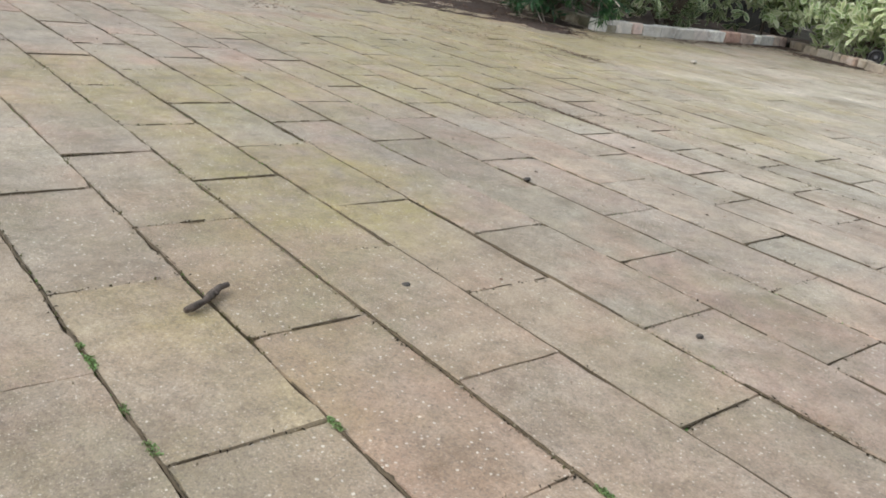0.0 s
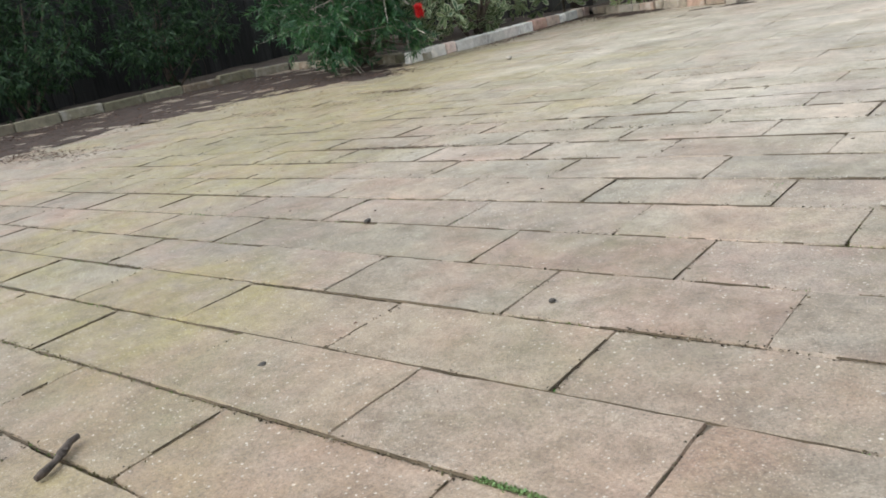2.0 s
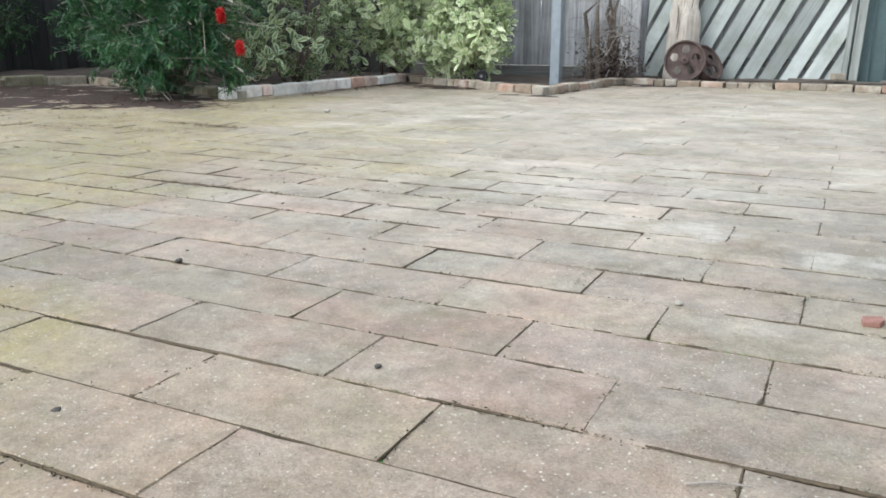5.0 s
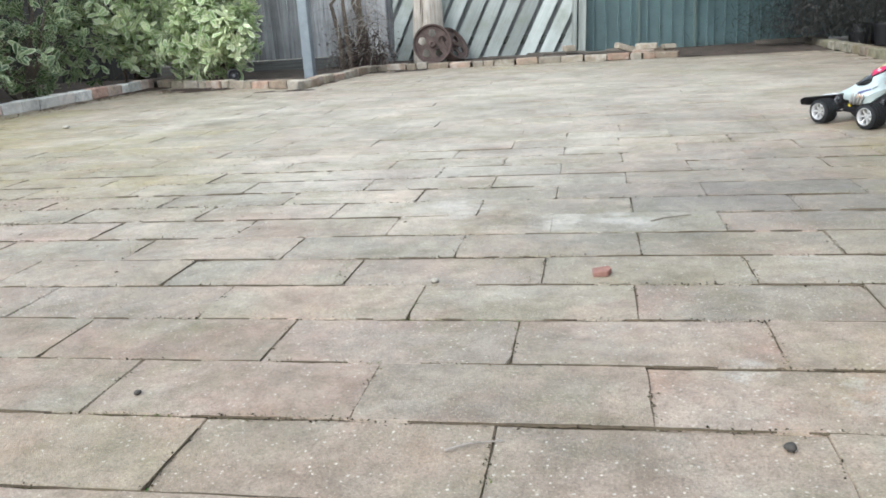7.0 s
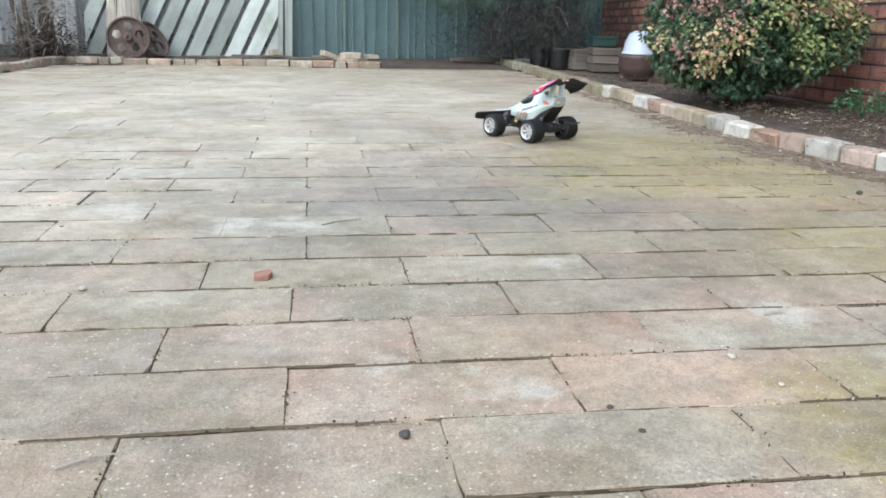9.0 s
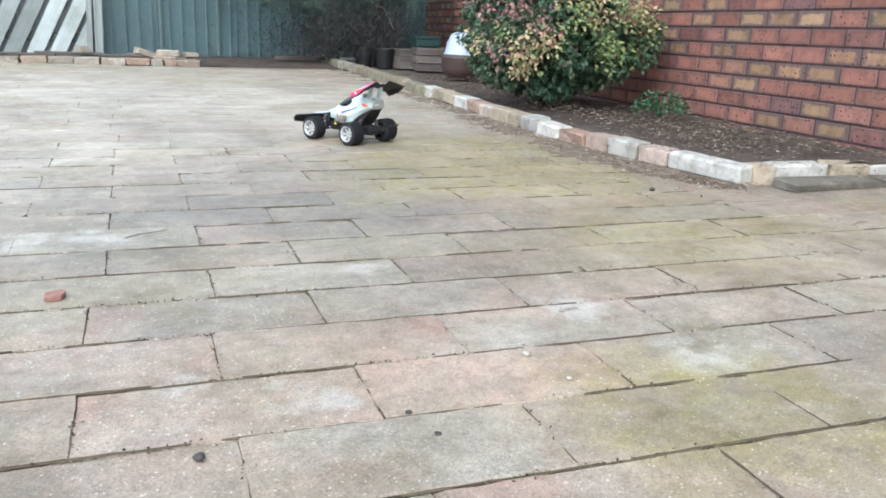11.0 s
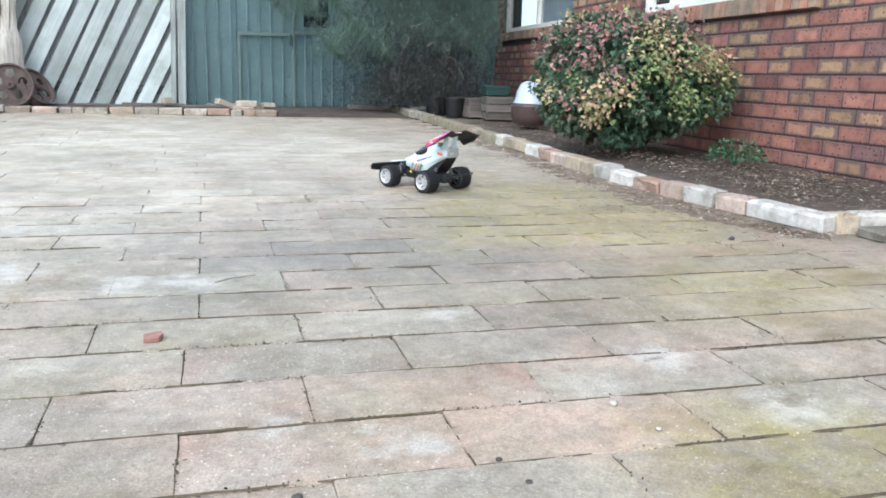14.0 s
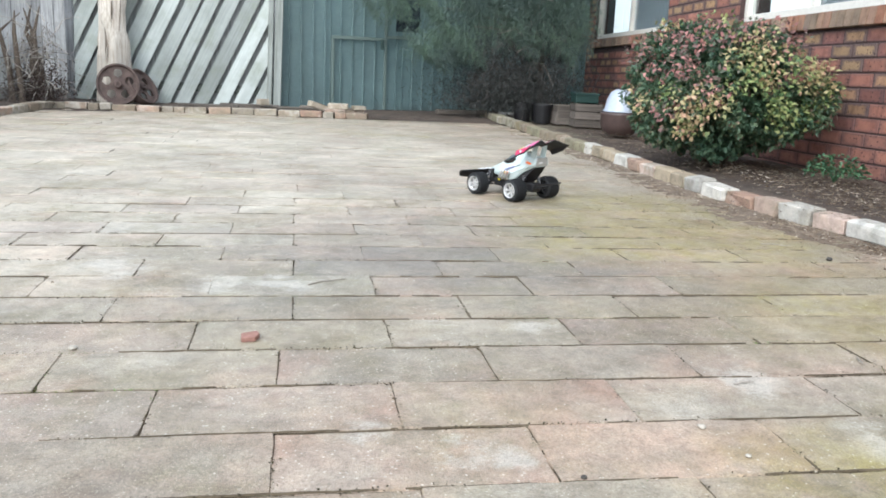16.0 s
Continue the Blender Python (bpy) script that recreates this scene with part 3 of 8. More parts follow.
EDGE_TURN = [(-4.52, 5.55), (-5.8, 5.95), (-7.25, 6.4)]
EDGE_WEST = [(-7.25, 6.4), (-7.6, 5.0), (-7.9, 3.4), (-8.5, 0.5)]
PATIO = [(6.2, -3.5), (6.2, 2.5), *EDGE_RIGHT[:8], (2.47, 8.7), (1.03, 8.72), (-1.1, 8.86), (-2.12, 8.98),
         (-2.34, 7.15), (-3.1, 7.52), (-4.36, 8.2), (-4.52, 5.55), (-7.25, 6.4), (-7.9, 3.4), (-8.5, 0.5), (-8.5, -3.5)]


def inside(x, y, poly=PATIO):
    hit = False
    for (x1, y1), (x2, y2) in zip(poly, poly[1:] + poly[:1]):
        if (y1 > y) != (y2 > y) and x < (x2 - x1) * (y - y1) / (y2 - y1) + x1:
            hit = not hit
    return hit


def soil_bed(name, poly, z, label, seed, slope=(0, 0)):
    """A bed of soil with a lumpy top, filling the outline."""
    xs, ys = [p[0] for p in poly], [p[1] for p in poly]
    b = bmesh.new()
    step = 0.07 if (max(xs) - min(xs)) < 5 else 0.12
    nx, ny = int((max(xs) - min(xs)) / step) + 2, int((max(ys) - min(ys)) / step) + 2
    grid = {}
    for i in range(nx):
        for j in range(ny):
            x, y = min(xs) + i * step, min(ys) + j * step
            if inside(x, y, poly):
                h = noise.noise((x * 2.1 + seed, y * 2.1, 0)) * 0.022 + noise.noise((x * 9 + seed, y * 9, 3)) * 0.012
                grid[i, j] = b.verts.new((x, y, z + h + slope[0] * (x - min(xs)) + slope[1] * (y - min(ys))))
    for (i, j) in list(grid):
        q = [grid.get(k) for k in ((i, j), (i + 1, j), (i + 1, j + 1), (i, j + 1))]
        if all(q):
            b.faces.new(q)
    return tagged(part(name, b, M_SOIL, smooth=True), label, "garden bed", kind="structure")


BED_RIGHT = [(x + 0.03, y) for x, y in EDGE_RIGHT[:8]] + [(2.53, 10.9), (4.9, 10.9), (4.6, 2.56)]
BED_FAR = [(1.03, 8.74), (0.0, 8.88), (-1.1, 8.88), (-2.13, 9.0), (-2.35, 7.18), (-3.1, 7.54), (-4.38, 8.22), (-4.42, 7.0), (-4.54, 5.58), (-5.8, 6.03), (-7.3, 6.5), (-7.7, 5.0), (-8.0, 3.4), (-8.6, 0.5), (-9.8, 0.5), (-9.8, 10.2), (1.0, 10.2)]
soil_bed("soil_patch", [(1.0, 8.66), (2.52, 8.62), (2.56, 10.9), (1.0, 10.4)], 0.003, "trodden dark soil and leaf litter beyond the paving", 17, (0, 0.004))
soil_bed("garden_bed_right", BED_RIGHT, 0.055, "dry brown soil bed with bark litter along the house", 3, (0.025, -0.016))
soil_bed("garden_bed_far", BED_FAR, 0.035, "dark brown soil bed with leaf litter under shrubs", 11)


# ---- house ----
HX, HY, HA = 3.60, 4.0, -3.0   # a point of the wall's face and its turn
FALL = -1.15                   # the paving falls towards the camera's side against the level courses
BL, BP = 0.233, 0.0875         # brick length and course height with their joints
house = thing("house", "single-storey house of red and tan wire-cut bricks", "house", pose(HX, HY, 0, FALL, 0, HA))
# in the house's own frame the wall's face is x = 0, with y along it


def wall_parts(y0, y1, z0, z1, x0, thick, holes=()):
    """A wall of slabs that leave real openings between them."""
    def slab_(a, b, c, d):
        part("wall", box_bm(thick, b - a, d - c, 0, (x0 + thick / 2, (a + b) / 2, (c + d) / 2)), M_MORTAR, house, "mortar between bricks")
    at = y0
    for h0, h1, hz0, hz1 in sorted(holes):
        if h0 > at:
            slab_(at, h0, z0, z1)
        slab_(h0, h1, z0, hz0)
        slab_(h0, h1, hz1, z1)
        at = h1
    if y1 > at:
        slab_(at, y1, z0, z1)


Z0 = 0.872 - 12 * BP
SILL = Z0 + 13 * BP            # underside of the window sills
CORNER, BACK = 3.655, 0.20      # where the wall steps back, and by how much
WIN2 = (0.0, 2.175, SILL + 0.118, 2.25)
WIN1 = (3.95, 6.62, SILL + 0.165, 2.25)
wall_parts(-7.0, CORNER, -0.3, 2.7, 0.005, 0.25, [WIN2])
wall_parts(CORNER + 0.002, 7.5, -0.3, 2.7, BACK + 0.005, 0.25, [WIN1])
part("wall", box_bm(BACK, 0.2, 3.0, 0, (0.012 + BACK / 2 + 0.25, CORNER - 0.1, 1.2)), M_MORTAR, house)
part("wall", box_bm(0.2, 14.5, 3.0, 0, (5.0, 0.25, 1.2)), M_PLASTER, house, "plain far wall inside the house")
part("eaves", box_bm(6.2, 15.0, 0.12, 0.01, (2.6, 0.25, 2.76)), M_WHITE, house, "cream painted eaves")


def window(y0, y1, z0, z1, x, mullions, blind):
    w = part("window", box_bm(0.03, y1 - y0, 0.03, 0.003, (x + 0.12, (y0 + y1) / 2, z0 + 0.015)), M_WHITE, house, "white aluminium sliding window")
    f = 0.055
    for a, b_, c, d in ((y0, y1, z0, z0 + f), (y0, y1, z1 - f, z1), (y0, y0 + f, z0 + f, z1 - f), (y1 - f, y1, z0 + f, z1 - f)):
        part("frame", box_bm(0.07, b_ - a, d - c, 0.004, (x + 0.075, (a + b_) / 2, (c + d) / 2)), M_WHITE, w)
    for m in mullions:
        part("mullion", box_bm(0.05, 0.05, z1 - z0 - 2 * f, 0.004, (x + 0.07, m, (z0 + z1) / 2)), M_WHITE, w)
    stops = [y0 + f] + list(mullions) + [y1 - f]
    for k, (a, b_) in enumerate(zip(stops, stops[1:])):
        p = part("pane", box_bm(0.005, b_ - a, z1 - z0 - 2 * f, 0, (x + 0.085, (a + b_) / 2, (z0 + z1) / 2)), M_GLASS, w, "dark clear window glass")
        p.visible_shadow = False
        if k in blind:
            b = bmesh.new()
            n = 26
            for j in range(n):
                ya, yb = a + (b_ - a) * j / n, a + (b_ - a) * (j + 1) / n
                xs = x + 0.105 + 0.014 * (j % 2)
                xe = x + 0.105 + 0.014 * ((j + 1) % 2)
                q = [b.verts.new(v) for v in ((xs, ya, z0 + 0.02), (xe, yb, z0 + 0.02), (xe, yb, z1), (xs, ya, z1))]
                b.faces.new(q)
            bmesh.ops.solidify(b, geom=b.faces[:], thickness=0.003)
            part("curtain", b, M_CURTAIN, w, "pale net curtain")
    return w


M_GLASS = bpy.data.materials.new("window_glass")
_nt, _nodes, _links, _b = nodes_of(M_GLASS)
_b.inputs["Base Color"].default_value = (0.9, 0.95, 0.95, 1)
_b.inputs["Roughness"].default_value, _b.inputs["Transmission Weight"].default_value, _b.inputs["IOR"].default_value = 0.02, 1.0, 1.45
M_CURTAIN = plain("net_curtain", (0.46, 0.51, 0.56), 0.9)
window(*WIN2[:2], WIN2[2] - 0.0, WIN2[3], 0.0, (1.22,), (0,))
window(*WIN1[:2], WIN1[2], WIN1[3], BACK, (5.41,), (0,))


# ---- fences ----
def paling_fence(name, p0, p1, z0, height, material, label, wide=0.10, seed=0, plinth=True, gap=-0.012):
    rg = random.Random(seed)
    v = Vector((p1[0] - p0[0], p1[1] - p0[1], 0))
    n = max(1, int(v.length / wide))
    f = thing(name, label, "fence", pose(p0[0], p0[1], z0, 0, 0, math.degrees(math.atan2(v.y, v.x))), kind="structure")
    forms = []
    for k in range(5):
        b = box_bm(wide - gap, 0.014, height, 0.002, (0, 0, height / 2))
        for w in b.verts:
            if w.co.z > height - 0.02:
                w.co.z += rg.uniform(-0.012, 0.012)
            w.co.x += rg.uniform(-0.002, 0.002)
            w.co.y += rg.uniform(-0.002, 0.002)
        me = bpy.data.meshes.new("paling")
        b.to_mesh(me)
        b.free()
        me.materials.append(material)
        forms.append(me)
    for i in range(n):
        # palings overlap, each second one laid over its neighbours
        put_piece("paling", rg.choice(forms), f, pose((i + 0.5) * v.length / n, -0.014 * (i % 2) + rg.uniform(-0.002, 0.002), 0.16 if plinth else 0, rg.uniform(-0.4, 0.4), rg.uniform(-0.5, 0.5), 0))
    for z in (0.45, height - 0.25):
        part("rail", box_bm(v.length, 0.045, 0.075, 0.004, (v.length / 2, 0.032, z)), material, f)
    if plinth:
        part("plinth_board", box_bm(v.length, 0.022, 0.155, 0.003, (v.length / 2, -0.02, 0.075)), M_PALING2, f, "grey bottom board")
    return f


M_PALING2 = weathered_wood("grey_plinth", (0.14, 0.135, 0.125), (0.29, 0.285, 0.27), (0.38, 0.38, 0.37), "x")
paling_fence("paling_fence", (-4.9, 9.30), (-2.14, 9.62), 0.0, 1.85, M_PALING, "weathered grey timber paling fence behind the garden bed", 0.1, 1)
# these two fences carry the shrubs' shade in their board colour
paling_fence("shaded_paling_fence", (-9.6, 9.55), (-4.9, 9.25), 0.0, 1.85, M_SHADEFENCE, "timber fence behind the shrubs, coloured dark for their shade", 0.14, 2, False, -0.03)
paling_fence("shaded_paling_fence", (-9.5, -3.0), (-9.6, 9.55), 0.0, 1.85, M_SHADEFENCE, "timber fence along the side garden, coloured dark for foliage shade", 0.14, 3, False, -0.03)

# timber darkened in colour for rails that lie in the slats' shade
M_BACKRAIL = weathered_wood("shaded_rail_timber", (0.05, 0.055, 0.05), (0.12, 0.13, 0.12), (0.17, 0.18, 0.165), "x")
# the gate of diagonal slats
LEAN = 1.6   # fences and gate stand plumb, the paving falls a little across
GATE_X0, GATE_X1, GATE_Y, GATE_H = -2.10, 0.02, 9.70, 1.38
gate = thing("slatted_gate", "pale green-grey timber gate of diagonal slats", "gate", pose(GATE_X0, GATE_Y, 0.06, 0, LEAN, 0))
GW = GATE_X1 - GATE_X0
_rg = random.Random(5)
SLOPE = radians(65)
pitch_x, slat_w = 0.206, 0.141
for i in range(-5, 12):
    # each slat rises to the right and is clipped to the gate's outline
    a0 = i * pitch_x + 0.023 + _rg.uniform(-0.009, 0.009)
    pts = []
    for off in (0, slat_w / math.sin(SLOPE)):
        xl, xh = a0 + off, a0 + off + GATE_H / math.tan(SLOPE)
        pts.append((xl, xh))
    poly = [(pts[0][0], 0.0), (pts[1][0], 0.0), (pts[1][1], GATE_H), (pts[0][1], GATE_H)]

    def clip(poly, edge, keep_less):
        out = []
        for (x1, z1), (x2, z2) in zip(poly, poly[1:] + poly[:1]):
            i1 = (x1 <= edge) if keep_less else (x1 >= edge)
            i2 = (x2 <= edge) if keep_less else (x2 >= edge)
            if i1:
                out.append((x1, z1))
            if i1 != i2:
                t = (edge - x1) / (x2 - x1)
                out.append((edge, z1 + t * (z2 - z1)))
        return out

    poly = clip(clip(poly, 0.02, False), GW - 0.06, True)
    if len(poly) < 3:
        continue
    mid = Vector((sum(p[0] for p in poly) / len(poly), 0, sum(p[1] for p in poly) / len(poly)))
    back = Matrix.Rotation(SLOPE, 4, "Y")
    turned = []
    for x, z in poly:
        w = back @ (Vector((x, 0, z)) - mid)
        turned.append((w.x, w.z))
    b = prism_bm(turned, 0.018, m=Matrix.Rotation(radians(90), 4, "X"))
    s = part("slat", b, M_SLAT, gate)
    s.matrix_basis = Matrix.Translation(mid + Vector((0, _rg.uniform(-0.003, 0.003), 0))) @ Matrix.Rotation(-SLOPE, 4, "Y") @ pose(0, 0, 0, 0, _rg.uniform(-0.4, 0.4), 0)
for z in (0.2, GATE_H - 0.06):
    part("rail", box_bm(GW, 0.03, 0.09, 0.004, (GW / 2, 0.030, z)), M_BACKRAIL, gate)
part("top_rail", box_bm(GW + 0.02, 0.05, 0.05, 0.004, (GW / 2, -0.01, GATE_H + 0.026)), M_POSTWOOD, gate)
part("stile", box_bm(0.055, 0.05, GATE_H, 0.004, (GW - 0.03, -0.012, GATE_H / 2)), M_POSTWOOD, gate)
# backing sheet added to give the gaps their shaded tone
part("backing", box_bm(GW, 0.012, GATE_H, 0, (GW / 2, 0.056, GATE_H / 2)), M_GATEBACK, gate, "boards added behind the slats in the gaps' shaded tone")
gate_post = tagged(part("gate_post", box_bm(0.085, 0.075, 1.6, 0.006, (0, 0, 0.8)), M_POSTWOOD), "square pale grey timber gate post beside the steel fence", "post")
gate_post.matrix_world = pose(0.078, 9.69, 0, 0, LEAN, 0)
paling_fence("paling_fence", (-2.4, 10.2), (0.3, 10.2), 0.0, 1.95, M_PALING, "pale grey timber fence standing behind the slatted gate", 0.1, 4, False)


# ribbed steel fence
def ribbed_sheet(width, height, rib=0.142, depth=0.02, seed=0):
    """A trapezoid-ribbed sheet, standing in x and z, with its own thickness."""
    b = bmesh.new()
    xs = []
    x = 0.0
    while x < width:
        for f, d in ((0.0, 0), (0.84, 0), (0.88, 1), (0.96, 1)):
            xs.append((min(width, x + f * rib), -depth * d))
        x += rib
    xs.append((width, 0))
    low = [b.verts.new((px, py, 0)) for px, py in xs]
    top = [b.verts.new((px, py, height)) for px, py in xs]
    for k in range(len(xs) - 1):
        if (low[k].co - low[k + 1].co).length > 1e-5:
            b.faces.new((low[k], low[k + 1], top[k + 1], top[k]))
    bmesh.ops.solidify(b, geom=b.faces[:], thickness=0.0015)
    return b


steel = thing("steel_fence", "ribbed green sheet-steel fence with a gate panel", "fence", pose(0.09, 9.74, 0.02, 0, 0, 16.5), kind="structure")
_x = 0.0
for wd in (0.62, 0.92, 1.0, 1.85):
    part("panel", ribbed_sheet(wd - 0.004, 1.85), M_STEEL, steel).location.x = _x
    _x += wd
for z in (0.02, 1.84):
    part("rail", box_bm(_x, 0.035, 0.045, 0.003, (_x / 2, 0.02, z)), M_DARKSTEEL, steel)
M_RAILG = plain("green_gate_steel", (0.13, 0.175, 0.165), 0.5)
gx0, gx1, gz = 0.62, 1.28, 0.83
part("gate_panel", box_bm(gx1 - gx0, 0.02, 0.04, 0.003, ((gx0 + gx1) / 2, -0.034, gz)), M_RAILG, steel, "green steel gate rail")
part("gate_panel", box_bm(0.035, 0.02, gz, 0.003, (gx0 + 0.018, -0.034, gz / 2)), M_RAILG, steel)
part("gate_panel", box_bm(0.035, 0.02, 1.83, 0.003, (gx1 + 0.02, -0.034, 0.92)), M_RAILG, steel)
part("gate_panel", box_bm(0.42, 0.02, 0.04, 0.003, (gx1 + 0.25, -0.034, gz + 0.03)), M_RAILG, steel)
part("latch", box_bm(0.03, 0.03, 0.12, 0.004, (gx1 - 0.03, -0.05, gz - 0.06)), M_DARKSTEEL, steel, "dark steel gate latch")

# ---- brick edging ----
def edging(points, label, seed, high=0.078, first=0.0, material=None, run=()):
    """A row of reclaimed bricks laid end to end along the line; run gives the first ones' lengths and materials."""
    rg = random.Random(seed)
    e = thing("brick_edging", label, "edging", kind="structure")
    lens = [0.222, 0.228, 0.215, 0.11]
    forms = [[brick_mesh("brick", l, 0.105, high, material or M_EDGE, 0.005, 0.008, seed * 10 + 3 * k + j) for j in range(3)] for k, l in enumerate(lens)]
    pts = [Vector((*p, 0)) for p in points]
    total = sum((b - a).length for a, b in zip(pts, pts[1:]))

    def at(d):
        for a, b in zip(pts, pts[1:]):
            seg = (b - a).length
            if d <= seg or b is pts[-1]:
                return a + (b - a) * (d / seg), b - a
            d -= seg
    d = first
    todo = list(run)
    while d < total - 0.05:
        if todo:
            l, mat = todo.pop(0)
            me = brick_mesh("brick", l - 0.008, 0.108, high + rg.uniform(-0.004, 0.010), mat, 0.006, 0.010, seed * 50 + len(todo))
        else:
            k = rg.choice((0, 0, 1, 1, 2, 3, 3))
            l, me = lens[k], rg.choice(forms[k])
        p, v = at(min(total, d + l / 2))
        put_piece("brick", me, e, pose(p.x + rg.uniform(-0.006, 0.006), p.y, -0.006 + rg.uniform(-0.008, 0.006), rg.uniform(-2.5, 2.5), rg.uniform(-1.2, 1.2), math.degrees(math.atan2(v.y, v.x)) + rg.uniform(-2.2, 2.2)))
        d += l + (0.004 if run and todo else rg.uniform(0.006, 0.016))
    return e


def off(points, d):
    """The line moved sideways by d to its left."""
    out = []
    for i, p in enumerate(points):
        a, b = points[max(0, i - 1)], points[min(len(points) - 1, i + 1)]
        v = Vector((b[0] - a[0], b[1] - a[1], 0)).normalized()
        out.append((p[0] - v.y * d, p[1] + v.x * d))
    return out


M_EDGE_RED = brick_material("worn_red_brick", [(0.0, (0.34, 0.23, 0.18)), (0.5, (0.39, 0.28, 0.22)), (1.0, (0.31, 0.21, 0.16))], True, 0.0, 0.45)
M_EDGE_PINK = brick_material("lime_stained_pink_brick", [(0.0, (0.50, 0.38, 0.32)), (0.5, (0.53, 0.42, 0.36)), (1.0, (0.47, 0.36, 0.30))], True, 0.0, 0.7)
M_EDGE_TAN = brick_material("worn_tan_brick", [(0.0, (0.36, 0.30, 0.22)), (0.5, (0.42, 0.35, 0.26)), (1.0, (0.30, 0.25, 0.18))], False, 0.0, 0.6)
edging(off(EDGE_RIGHT, -0.052)[:7], "row of worn white and pink reclaimed bricks edging the garden bed", 1,
       run=[(0.40, M_EDGE_WHITE), (0.19, M_EDGE_PINK), (0.20, M_EDGE_WHITE), (0.18, M_EDGE_WHITE), (0.23, M_EDGE_RED), (0.24, M_EDGE_WHITE), (0.17, M_EDGE_WHITE), (0.20, M_EDGE_TAN), (0.23, M_EDGE_TAN), (0.22, M_EDGE_PINK), (0.21, M_EDGE_RED), (0.24, M_EDGE_WHITE), (0.22, M_EDGE_TAN), (0.23, M_EDGE_TAN), (0.2, M_EDGE_WHITE)])
edging(off(EDGE_RIGHT, -0.052)[6:], "row of mossy reclaimed bricks in a shaded tone edging the garden bed", 9, material=M_EDGE_SHADED)
edging([(2.70, 2.692), (6.2, 2.55)], "row of worn white reclaimed bricks edging the garden bed", 2, run=[(0.11, M_EDGE_TAN), (0.27, M_EDGE_WHITE), (0.21, M_EDGE_TAN), (0.24, M_EDGE_WHITE)])
edging(off(EDGE_FAR, -0.052), "row of worn reclaimed bricks edging the far bed", 3, 0.068, material=M_EDGE_DULL)
edging(off(EDGE_BEND, -0.052), "row of pale reclaimed bricks edging the bed", 4, material=M_EDGE_DULL)
edging(off(EDGE_SHRUB, -0.052), "row of worn reclaimed bricks edging the shrub bed", 5, material=M_EDGE_DULL)
edging(off(EDGE_LEFT, -0.052), "row of white-washed reclaimed bricks edging the shrub bed", 6, 0.098, material=M_EDGE_LIME)
edging(off(EDGE_TURN, -0.052), "row of worn reclaimed bricks edging the side bed", 7, material=M_EDGE_SHADED)
edging(off(EDGE_WEST, -0.052), "row of pale limewashed bricks edging the side bed", 8, 0.098, material=M_EDGE_WHITE, run=[(0.42, M_EDGE_SHADED)] * 8)

# ---- toy buggy ----
M_BODY = plain("pale_green_body_plastic", (0.53, 0.61, 0.60), 0.32, 0, 0.5, 0.04, 25, 0.02, 0.3)
M_CANOPY = plain("smoked_canopy_plastic", (0.012, 0.013, 0.016), 0.12, 0, 0.6, 0.2, 30, 0.0, 0.4)
M_BLACK = plain("black_moulded_plastic", (0.016, 0.016, 0.018), 0.5, 0, 0.45, 0.25, 60)
M_RUBBER = plain("tyre_rubber", (0.018, 0.019, 0.021), 0.75, 0, 0.35, 0.3, 80, 0.15)
M_CHROME = plain("silver_painted_rim", (0.62, 0.62, 0.62), 0.3, 0.55, 0.5, 0.06, 60, 0.02)
M_SILVER = plain("grey_silver_plastic", (0.42, 0.43, 0.43), 0.4, 0.3, 0.5, 0.1, 60)
M_PINK = plain("pink_sticker", (0.72, 0.08, 0.30), 0.35, 0, 0.5, 0.06)
M_CRIMSON = plain("crimson_sticker", (0.55, 0.015, 0.10), 0.35, 0, 0.5, 0.06)
M_GREY = plain("dark_grey_sticker", (0.055, 0.06, 0.08), 0.35)
M_YELLOW = plain("yellow_sticker", (0.75, 0.60, 0.06), 0.4)
M_ORANGE = plain("orange_flame_sticker", (0.80, 0.17, 0.03), 0.4)
M_PURPLE = plain("purple_print", (0.06, 0.05, 0.20), 0.4)
M_STICKER = plain("white_sticker", (0.75, 0.77, 0.79), 0.35)
M_PRINT = plain("black_print", (0.02, 0.02, 0.025), 0.4)
M_SPRING = plain("steel_spring", (0.35, 0.35, 0.36), 0.35, 0.8)
M_WIRE = plain("white_aerial_wire", (0.75, 0.75, 0.72), 0.4)


def loft_bm(sections, close=True):
    """Skin a list of rings of equal length, with both ends closed."""
    b = bmesh.new()
    rings = [[b.verts.new(p) for p in ring] for ring in sections]
    n = len(rings[0])
    for r0, r1 in zip(rings, rings[1:]):
        for k in range(n):
            b.faces.new((r0[k], r0[(k + 1) % n], r1[(k + 1) % n], r1[k]))
    if close:
        b.faces.new(rings[0][::-1])
        b.faces.new(rings[-1])
    bmesh.ops.recalc_face_normals(b, faces=b.faces)
    return b


def ring_of(x, zb, zm, zs, zt, wb, wm, ws, wt):
    half = [(wb * 0.5, zb), (wb, zb + 0.004), (wm, zm), ((wm + ws) / 2, (zm + zs) / 2 + 0.003), (ws, zs), ((ws + wt) / 2 + 0.002, (zs + zt) / 2 + 0.004), (wt, zt - 0.002), (wt * 0.5, zt)]
    return [(x, y, z) for y, z in half] + [(x, -y, z) for y, z in reversed(half)]


